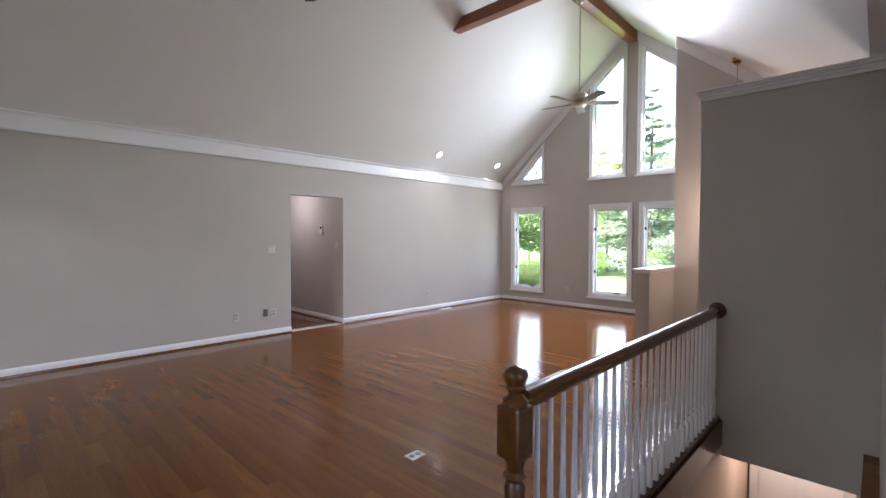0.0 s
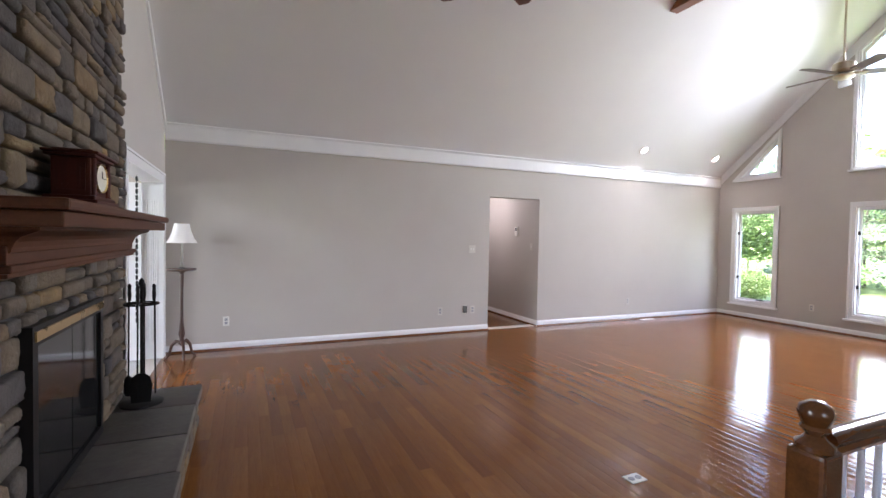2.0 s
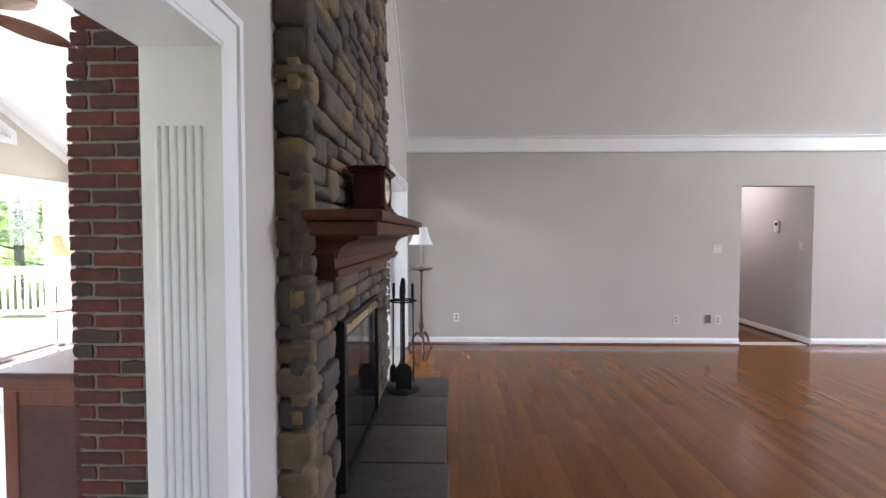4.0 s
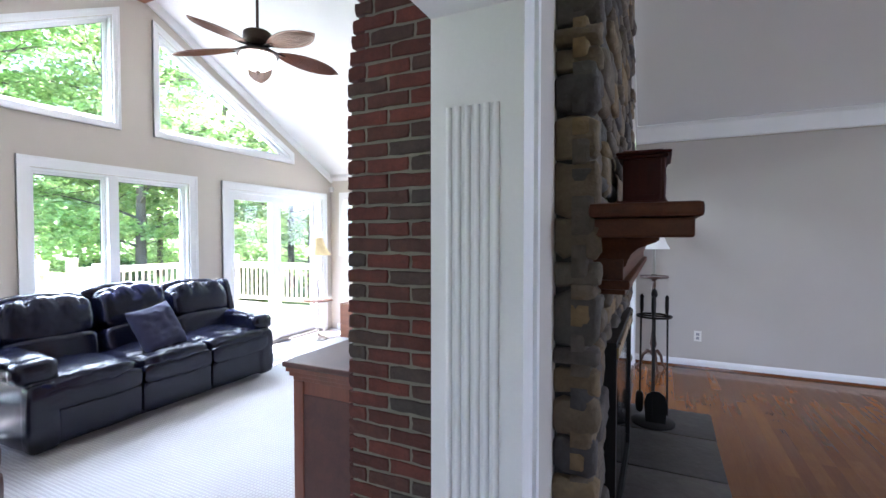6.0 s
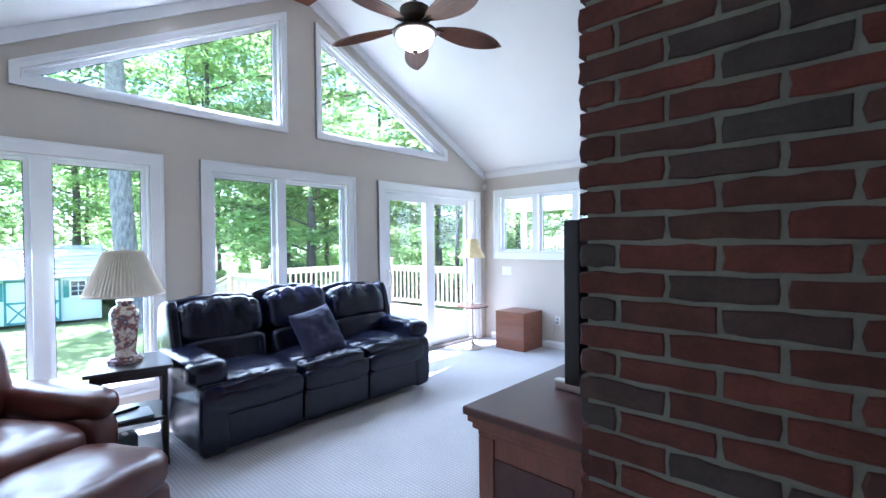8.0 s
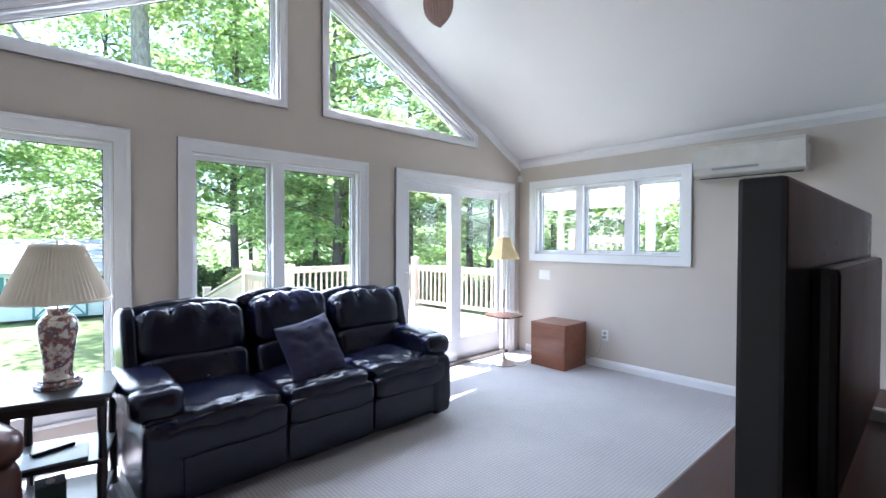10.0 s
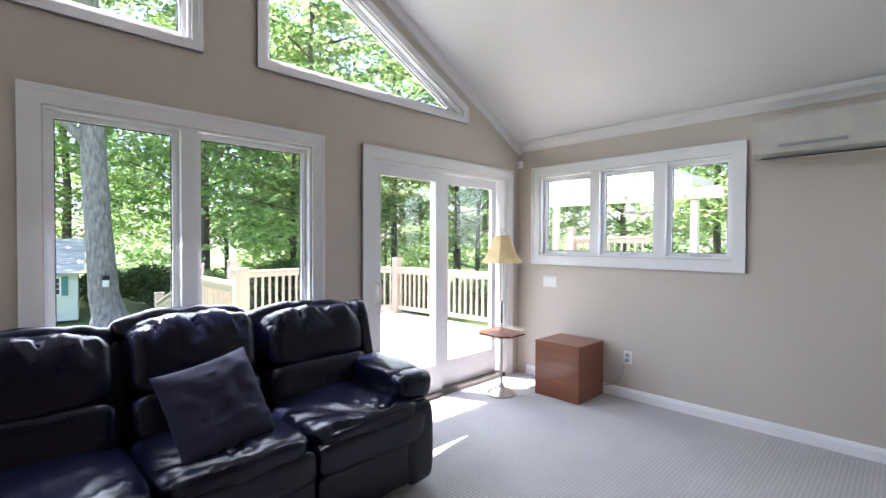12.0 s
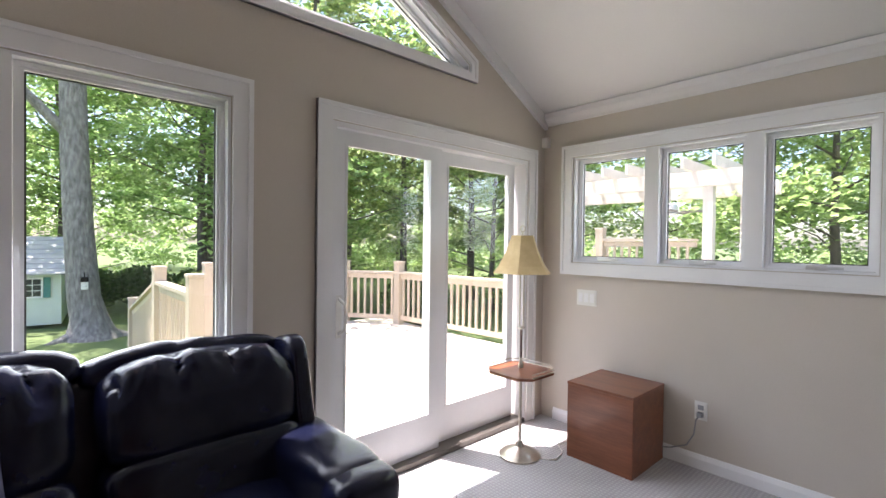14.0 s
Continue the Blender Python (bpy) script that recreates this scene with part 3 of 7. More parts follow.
structure("wall_south", Shape().plate([rect(INNER_BACK, -0.15, EAST + T, LIVING_SOUTH_EAVE), SOUTH_FILL_W], 0, T, on_south), WALL, "plain greige back wall", "wall")


def slab(name, x0, x1, y0, z0, y1, z1, label):
    """A sloping sheet of ceiling between two heights."""
    s = Shape().add([(x0, y0, z0), (x1, y0, z0), (x1, y1, z1), (x0, y1, z1), (x0, y0, z0 + 0.12), (x1, y0, z0 + 0.12), (x1, y1, z1 + 0.12), (x0, y1, z1 + 0.12)],
                    [(0, 1, 2, 3), (7, 6, 5, 4), (0, 4, 5, 1), (1, 5, 6, 2), (2, 6, 7, 3), (3, 7, 4, 0)])
    return structure(name, s, CEILING, label, "ceiling")


slab("ceiling_living_north", INNER_BACK, EAST + T, NORTH + T, LIVING_EAVE - T * 0.869, RIDGE, LIVING_RIDGE, "white sloping plaster ceiling")
slab("ceiling_living_south", INNER_BACK, EAST + T, 0.1, LIVING_SOUTH_EAVE, RIDGE, LIVING_RIDGE, "white sloping plaster ceiling")
slab("ceiling_entry", INNER_BACK, EAST + T, SOUTH - T, LIVING_SOUTH_EAVE, 0.1, LIVING_SOUTH_EAVE, "flat white plaster ceiling")
slab("ceiling_sunroom_north", WEST - T, INNER_BACK - 0.002, NORTH + T, sun_height(NORTH + T), SUN_RIDGE_Y, SUN_RIDGE, "white sloping sunroom ceiling")
slab("ceiling_sunroom_south", WEST - T, INNER_BACK - 0.002, SUN_SOUTH - T, sun_height(SUN_SOUTH - T), SUN_RIDGE_Y, SUN_RIDGE, "white sloping sunroom ceiling")

# floors: boards lie on a slab that leaves the stairwell open
STAIR_X0, STAIR_X1, STAIR_Y0, STAIR_Y1 = 1.16, 4.04, 0.07, 0.93
sub = Shape()
for lo, hi in (((INNER_BACK, STAIR_Y1, -0.2), (EAST, NORTH + 3.2, -0.012)), ((INNER_BACK, SOUTH, -0.2), (EAST, STAIR_Y0, -0.012)),
               ((INNER_BACK, STAIR_Y0, -0.2), (STAIR_X0, STAIR_Y1, -0.012)), ((5.2, STAIR_Y0, -0.2), (EAST, STAIR_Y1, -0.012))):
    sub.box(lo, hi)
floor_living = structure("floor", sub, FLOOR_WOOD, "glossy brown oak strip floor", "floor")
structure("carpet", Shape().box((WEST, SUN_SOUTH, -0.2), (INNER_BACK, NORTH, 0.0)), CARPET, "light grey woven-texture carpet", "carpet")

# the hall behind the doorway
structure("wall_hall_east", Shape().box((4.16, NORTH + T, 0), (4.30, NORTH + 3.0, 2.6)), WALL, "greige hall wall with a thermostat", "wall")
structure("wall_hall_west", Shape().box((1.8, NORTH + T, 0), (1.94, NORTH + 3.0, 2.6)), WALL, "greige hall wall", "wall")
structure("wall_hall_end", Shape().box((1.8, NORTH + 3.0, 0), (4.30, NORTH + 3.14, 2.6)), WALL, "greige hall end wall", "wall")
structure("ceiling_hall", Shape().box((1.8, NORTH + T, 2.44), (4.30, NORTH + 3.0, 2.56)), CEILING, "flat white hall ceiling", "ceiling")

# stairwell walls, half walls
structure("wall_stair", Shape().box((STAIR_X1, -0.14, -0.30), (STAIR_X1 + 0.14, 1.117, 2.62)), WALL, "tall greige wall standing over the stairwell", "wall")
cap = Shape()
for o, z0, z1 in ((0.010, 2.62, 2.65), (0.022, 2.65, 2.672), (0.036, 2.672, 2.688), (0.05, 2.688, 2.705)):
    cap.box((STAIR_X1 - o, -0.14, z0), (STAIR_X1 + 0.14 + o, 1.117 + o, z1), 0.004)
structure("trim_stair_wall", cap, TRIM, "white moulded cap of the stair wall", "trim")
structure("wall_stair_side", Shape().box((1.6, -0.14, -2.6), (STAIR_X1 - 0.003, -0.01, LIVING_SOUTH_EAVE)), WALL, "greige wall beside the stairs", "wall")
structure("wall_stair_below", Shape().box((STAIR_X0 - 0.1, STAIR_Y1, -2.6), (5.2, STAIR_Y1 + 0.04, -0.21)), TAN_WALL, "warm tan wall of the lower stairs", "wall")
structure("wall_stair_below_south", Shape().box((STAIR_X1, 0.0, -2.6), (5.2, 0.09, -0.31)), TAN_WALL, "warm tan wall of the lower stairs", "wall")
structure("wall_stair_foot", Shape().box((5.2, 0.0, -2.6), (5.3, STAIR_Y1, -0.2)), TAN_WALL, "warm tan wall at the foot of the stairs", "wall")
structure("floor_lower", Shape().box((0.9, 0.0, -2.7), (5.3, STAIR_Y1 + 0.04, -2.6)), CARPET, "carpet at the foot of the stairs", "floor")
structure("wall_foyer", Shape().plate([[(-0.06, 0.0), (2.24, 0.0), (2.24, living_height(2.24)), (0.1, living_height(0.1)), (-0.06, living_height(0.1))]], 0, 0.12, lambda u, v, w: (7.1 + w, u, v)), WALL, "tall greige wall up to the sloping ceiling", "wall")
foyer_crown = Shape()
foyer_crown.plate([[(0.1, living_height(0.1) - 0.17), (2.26, living_height(2.26) - 0.17), (2.26, living_height(2.26)), (0.1, living_height(0.1))]], -0.02, 0.0, lambda u, v, w: (7.1 + w, u, v))
structure("crown_foyer", foyer_crown, TRIM, "white crown board along the slope", "crown moulding")
structure("trim_foyer_corner", Shape().box((7.075, 1.5, 0), (7.1, 1.62, 2.1), 0.004), TRIM, "white door casing edge", "trim")
structure("wall_pony", Shape().box((6.09, 2.235, 0), (7.1, 2.415, 1.03)), WALL, "low greige half wall", "wall")
pony = Shape().box((6.05, 2.20, 1.03), (7.1, 2.45, 1.06), 0.006).box((6.07, 2.215, 1.0), (7.1, 2.435, 1.03), 0.004)
structure("trim_pony_cap", pony, TRIM, "white cap on the half wall", "trim")


# ---- trim: crowns, baseboards, casings ----
def run(name, profile, path_a, path_b, out, label, category):
    """A moulding of profile (out from the wall, height) from a to b; out: unit vector into the room."""
    s, n = Shape(), len(profile)
    A, B, o = Vector(path_a), Vector(path_b), Vector(out)
    v = [tuple(A + o * p + Vector((0, 0, q))) for p, q in profile] + [tuple(B + o * p + Vector((0, 0, q))) for p, q in profile]
    f = [(i, (i + 1) % n, n + (i + 1) % n, n + i) for i in range(n)] + [tuple(range(n)), tuple(range(2 * n - 1, n - 1, -1))]
    return structure(name, s.add(v, f), TRIM, label, category)


CROWN = [(0.0, -0.20), (0.022, -0.20), (0.030, -0.185), (0.030, -0.03), (0.05, 0.0), (0.0, 0.02)]
run("crown_north", CROWN, (INNER + 0.01, NORTH, LIVING_EAVE - 0.02), (EAST - 0.01, NORTH, LIVING_EAVE - 0.02), (0, -1, 0), "wide flat white crown board", "crown moulding")
BASE = [(0.0, 0.0), (0.016, 0.0), (0.016, 0.062), (0.011, 0.076), (0.006, 0.088), (0.0, 0.092)]
SHOE = [(0.016, 0.0), (0.034, 0.0), (0.031, 0.014), (0.016, 0.022)]
for name, p, q, o in (("baseboard_north", (INNER, NORTH, 0), (3.21, NORTH, 0), (0, -1, 0)), ("baseboard_north_far", (4.16, NORTH, 0), (EAST - 0.017, NORTH, 0), (0, -1, 0)),
                      ("baseboard_hall", (4.16, NORTH + 3.0, 0), (4.16, NORTH, 0), (-1, 0, 0)), ("baseboard_east", (EAST, 0.1, 0), (EAST, NORTH - 0.017, 0), (-1, 0, 0)),
                      ("baseboard_inner", (INNER, 1.74, 0), (INNER, 2.0, 0), (1, 0, 0)), ("baseboard_inner_far", (INNER, 4.10, 0), (INNER, 4.52, 0), (1, 0, 0)),
                      ("baseboard_sunroom", (WEST + 0.12, NORTH, 0), (INNER_BACK, NORTH, 0), (0, -1, 0)), ("baseboard_sunroom_west", (WEST, SUN_SOUTH, 0), (WEST, 4.5, 0), (1, 0, 0))):
    run(name, BASE, p, q, o, "white moulded baseboard", "baseboard")
    if "sunroom" not in name:
        ob = run(name.replace("baseboard", "trim_shoe"), SHOE, p, q, o, "stained oak shoe moulding", "trim")
        ob.data.materials[0] = OAK


def rake(name, y0, z0, y1, z1, x, s, drop, thick, label):
    """A board under a slope, on a gable at x; s: +1 or -1 into the room."""
    structure(name, Shape().plate([[(y0, z0 - drop), (y1, z1 - drop), (y1, z1 - 0.002), (y0, z0 - 0.002)]] if y1 > y0 else [[(y1, z1 - drop), (y0, z0 - drop), (y0, z0 - 0.002), (y1, z1 - 0.002)]], 0, thick, lambda u, v, w: (x + s * w, u, v)), TRIM, label, "crown moulding")


rake("crown_east_north", NORTH - 0.03, living_height(NORTH - 0.03), RIDGE, LIVING_RIDGE, EAST, -1, 0.17, 0.022, "white rake board under the gable slope")
rake("crown_east_south", 2.3, living_height(2.3), RIDGE, LIVING_RIDGE, EAST, -1, 0.17, 0.022, "white rake board under the gable slope")
rake("crown_inner_north", NORTH - 0.03, living_height(NORTH - 0.03), 4.1, living_height(4.1), INNER, 1, 0.09, 0.02, "white rake board beside the chimney")
rake("crown_west_north", NORTH - 0.004, sun_height(NORTH), SUN_RIDGE_Y, SUN_RIDGE, WEST, 1, 0.10, 0.03, "white rake board of the sunroom gable")
rake("crown_west_south", SUN_SOUTH + 0.004, sun_height(SUN_SOUTH), SUN_RIDGE_Y, SUN_RIDGE, WEST, 1, 0.10, 0.03, "white rake board of the sunroom gable")
run("crown_sunroom_north", [(0, -0.075), (0.010, -0.075), (0.018, -0.055), (0.05, -0.02), (0.055, 0.02), (0, 0.02)], (WEST + 0.03, NORTH, SUN_EAVE), (INNER_BACK, NORTH, SUN_EAVE), (0, -1, 0), "white crown moulding", "crown moulding").data.materials[0] = CEILING
run("crown_sunroom_south", [(0, -0.075), (0.010, -0.075), (0.018, -0.055), (0.05, -0.02), (0.055, 0.02), (0, 0.02)], (WEST + 0.03, SUN_SOUTH, SUN_EAVE), (INNER_BACK, SUN_SOUTH, SUN_EAVE), (0, 1, 0), "white crown moulding", "crown moulding")


def casing(name, hole, put, width, label, open_foot=False):
    """Flat casing with a raised outer bead round an opening, into the room."""
    s = Shape()
    inner_p, outer_p, bead = inset(hole, -0.004), inset(hole, -width), inset(hole, -width + 0.022)
    if open_foot:
        inner_p, outer_p, bead = ([(u, max(v, 0.0)) if v < 0.3 else (u, v) for u, v in q] for q in (inner_p, outer_p, bead))
        for q, p, w in ((outer_p, inner_p, -0.018), (outer_p, bead, -0.028)):
            s.plate([[q[0], p[0], p[3], p[2], p[1], q[1], q[2], q[3]]], w, -0.001, put)
    else:
        s.plate([outer_p, inner_p], -0.018, -0.001, put)
        s.plate([outer_p, bead], -0.028, -0.001, put)
    return structure(name, s, TRIM, label, "trim")


def window(name, hole, put, label, mullions=(), sill=False, width=0.09, sash=0.02, hardware=False):
    """A framed window in an opening: casing, frame, a sash and a pane for each light."""
    w = new(name)
    tagged(w, label, "window", "", "structure")
    cas = casing("casing", hole, put, width, "")
    cas.parent = w
    for k in ("kind", "category"):
        del cas[k]
    part("window_frame", Shape().plate([inset(hole, 0.001), inset(hole, 0.014)], 0.0, T - 0.01, put), VINYL, w)
    lights, u0 = [], min(p[0] for p in hole)
    if mullions:
        u1, v0, v1 = max(p[0] for p in hole), min(p[1] for p in hole), max(p[1] for p in hole)
        edges = [u0] + list(mullions) + [u1]
        for i in range(len(edges) - 1):
            lights.append(rect(edges[i] + (0.045 if i else 0.014), v0 + 0.014, edges[i + 1] - (0.045 if i < len(mullions) else 0.014), v1 - 0.014))
        for u in mullions:
            part("mullion", Shape().plate([rect(u - 0.045, v0 + 0.014, u + 0.045, v1 - 0.014)], -0.004, T - 0.02, put), VINYL, w)
    else:
        lights.append(inset(hole, 0.014))
    for lt in lights:
        part("sash", Shape().plate([inset(lt, 0.002), inset(lt, sash)], 0.045, 0.095, put).plate([inset(lt, sash), inset(lt, sash + 0.012)], 0.055, 0.085, put), VINYL, w)
        pane = part("pane", Shape().plate([inset(lt, sash + 0.004)], 0.068, 0.072, put), PANE, w, "clear glass pane")
        pane.visible_shadow = False
        # Strip round the pane with the outer stop's shade put into its colour.
        part("gasket", Shape().plate([inset(lt, sash + 0.003), inset(lt, sash + 0.018)], 0.074, 0.082, put), STOP_SHADE, w, "dark strip standing in for the shaded outer stop")
        if hardware:
            u, v = lt[0][0] + 0.2, lt[0][1]
            part("crank", Shape().plate([rect(u, v + 0.004, u + 0.09, v + 0.03)], 0.0, 0.04, put).plate([rect(u + 0.02, v + 0.008, u + 0.16, v + 0.022)], -0.02, 0.0, put), STEEL, w, "folding metal crank handle")
    if sill:
        us = [p[0] for p in hole if abs(p[1] - min(q[1] for q in hole)) < 0.01]
        v0 = min(q[1] for q in hole)
        part("window_sill", Shape().plate([rect(min(us) - width - 0.03, v0 - width - 0.012, max(us) + width + 0.03, v0 - width + 0.018)], -0.05, -0.001, put), TRIM, w)
    return w


for i, h in enumerate(EAST_W):
    w = window(f"window_{i + 1}", h, on_east, "tall white casement window onto the garden", sill=True, width=0.085, hardware=False)
    for v in (0.75, 1.62):
        part("hinge_latch", Shape().plate([rect(h[1][0] - 0.04, v, h[1][0] - 0.012, v + 0.06)], 0.02, 0.05, on_east), BLACK_METAL, w, "small black latch")
    part("crank", Shape().plate([rect(h[0][0] + 0.16, h[0][1] + 0.03, h[0][0] + 0.28, h[0][1] + 0.05)], 0.0, 0.05, on_east), BLACK_METAL, w, "dark crank")
for i, h in enumerate(EAST_UP):
    window(f"window_{i + 5}", h, on_east, "white gable window under the slope", sill=True, width=0.06, sash=0.022)
window("window_8", WEST_W[0], on_west, "tall two-light white window onto the lawn", (1.50,), width=0.095)
window("window_9", WEST_W[1], on_west, "two-light white window behind the sofa", (3.305,), width=0.095)
window("window_10", WEST_UP[0], on_west, "white sloping gable window", width=0.062, sash=0.022)
window("window_11", WEST_UP[1], on_west, "white sloping gable window", width=0.062, sash=0.022)
window("window_12", NORTH_W, on_north, "triple white casement window", (-4.92, -4.32), width=0.095, hardware=True)
# Added, unseen window framing the fill opening in the back wall.
window("window_13", SOUTH_FILL_W, on_south, "plain white unseen window added for fill light", (0.3,))

# sliding patio door
patio = tagged(new("door_1"), "white sliding glass patio door, shut", "door", "", "structure")
c = casing("casing", PATIO, on_west, 0.095, "", True)
c.parent = patio
for k in ("kind", "category"):
    del c[k]
P0, P1 = PATIO[0][0], PATIO[1][0]
part("door_frame", Shape().plate([[(P0, 0.002), (P0 + 0.03, 0.002), (P0 + 0.03, 2.05), (P1 - 0.03, 2.05), (P1 - 0.03, 0.002), (P1, 0.002), (P1, 2.08), (P0, 2.08)]], 0.0, T, on_west), VINYL, patio)
part("threshold", Shape().plate([rect(P0 + 0.03, 0.0, P1 - 0.03, 0.035)], -0.02, T, on_west), BRONZE, patio, "dark metal sliding track")
for name, u0, u1, w0 in (("door_panel", P0 + 0.03, 5.45, 0.04), ("door_panel", 5.37, P1 - 0.06, 0.09)):
    hole = rect(u0 + 0.075 if w0 < 0.05 else u0 + 0.175, 0.27, u1 - (0.085 if w0 < 0.05 else 0.06), 1.975)
    pn = part("door_panel", Shape().plate([rect(u0, 0.036, u1, 2.049), hole], w0, w0 + 0.045, on_west), VINYL, patio)
    part("glazing_bead", Shape().plate([inset(hole, 0.001), inset(hole, 0.014)], w0 - 0.004, w0 + 0.02, on_west), TRIM, pn)
    g = part("pane", Shape().plate([inset(hole, 0.004)], w0 + 0.021, w0 + 0.025, on_west), PANE, pn, "clear door glass")
    g.visible_shadow = False
hy = P0 + 0.065
part("door_handle", Shape().plate([rect(hy - 0.018, 0.88, hy + 0.018, 1.12)], 0.028, 0.04, on_west).tube([(WEST - 0.03, hy, 0.90), (WEST + 0.02, hy + 0.01, 0.93), (WEST + 0.03, hy + 0.012, 1.0), (WEST + 0.02, hy + 0.01, 1.07), (WEST - 0.03, hy, 1.10)], 0.009), WHITE_PLASTIC, patio, "white curved pull handle")

# cased openings between the rooms, with fluted jambs
for name, hole in (("trim_passage", PASS_S), ("trim_passage_far", PASS_N)):
    casing(name, hole, on_inner, 0.10, "white moulded casing of a wide opening", True)
    casing(name + "_back", hole, lambda u, v, w: (INNER_BACK + w, u, v), 0.10, "white moulded casing of a wide opening", True)
    for u, s in ((hole[1][0], -1), (hole[0][0], 1)):
        j = Shape().box((INNER_BACK - 0.02, min(u, u + s * 0.012), 0.0), (INNER + 0.02, max(u, u + s * 0.012), hole[2][1]))
        for k in range(6):
            x = INNER_BACK + 0.027 + k * 0.0225
            j.tube([(x, u + s * 0.012, 0.20), (x, u + s * 0.012, hole[2][1] - 0.22)], 0.0075, 10)
        structure("trim_jamb" + ("" if s < 0 else "_south"), j, TRIM, "white fluted jamb panel", "trim", True)
    structure("trim_head", Shape().box((INNER_BACK - 0.02, hole[0][0], hole[2][1] - 0.012), (INNER + 0.02, hole[1][0], hole[2][1])), TRIM, "white head board of the opening", "trim")


# ---- beams, lights and fans of the ceilings ----
part("ridge_beam", Shape().box((3.2, RIDGE - 0.09, LIVING_RIDGE - 0.26), (EAST - 0.025, RIDGE + 0.09, LIVING_RIDGE - 0.05), 0.008), BEAM_WOOD, None, "red-brown stained ridge beam under the white ceiling", category="beam")
part("tie_beam", Shape().box((4.75, 2.46, 4.50), (4.90, 4.62, 4.66), 0.008), BEAM_WOOD_Y, None, "red-brown stained cross beam between the ceiling slopes", category="beam")
part("ridge_beam", Shape().box((WEST + 0.03, SUN_RIDGE_Y - 0.09, SUN_RIDGE - 0.19), (INNER_BACK - 0.6, SUN_RIDGE_Y + 0.09, SUN_RIDGE - 0.04), 0.008), BEAM_WOOD, None, "red-brown stained beam along the sunroom ridge", category="beam")

slope = math.degrees(math.atan((LIVING_RIDGE - LIVING_EAVE) / (NORTH - RIDGE)))
for x in (6.14, 8.0):
    y = 6.235
    at = Matrix.Translation((x, y, living_height(y) - 0.004)) @ pose(0, 0, 0, -slope)
    dl = new("recessed_light")
    dl.matrix_basis = at
    tagged(dl, "small round recessed ceiling light, switched on", "ceiling light", "recessed ceiling lights")
    part("trim_ring", Shape().lathe([(0.062, -0.012), (0.085, -0.010), (0.088, 0.0), (0.062, 0.0)], 24, cap=False), TRIM, dl, smooth=True)
    part("lens", Shape().lathe([(0.0605, -0.006), (0.0605, 0.0)], 24), DOWNLIGHT, dl, "glowing lens")
    lamp("recessed_glow", "SPOT", 1.2, look((x, y - 0.02, living_height(y) - 0.05), (x, y + 0.2, 0)), (1, 0.95, 0.88), size=0.05, cone=130)


def blade_shape(length, width, root, rounded, ribs=0):
    """A fan blade along +x."""
    s, n, top, bot = Shape(), 14, [], []
    for i in range(n + 1):
        t = i / n
        x = root + (length - root) * t
        if rounded:
            h = width / 2 * (math.sin(math.pi * min(1, 0.06 + t * 0.97)) ** 0.62) * (0.8 + 0.3 * t)
        else:
            h = width / 2 * (0.78 + 0.22 * t) * (1 if t < 0.93 else math.sqrt(max(0.02, 1 - ((t - 0.93) / 0.07) ** 2)))
        top.append((x, h))
        bot.append((x, -h))
    loop = bot + top[::-1]
    s.plate([loop], -0.004, 0.004, lambda u, v, w: (u, v, w - v * 0.20))
    ribbing = [Shape().tube([(x, y * f, -0.006 - y * f * 0.20) for x, y in top[1:-1]], 0.0035, 5) for f in [-0.8 + 1.6 * k / (ribs - 1) for k in range(ribs)]]
    return s, ribbing


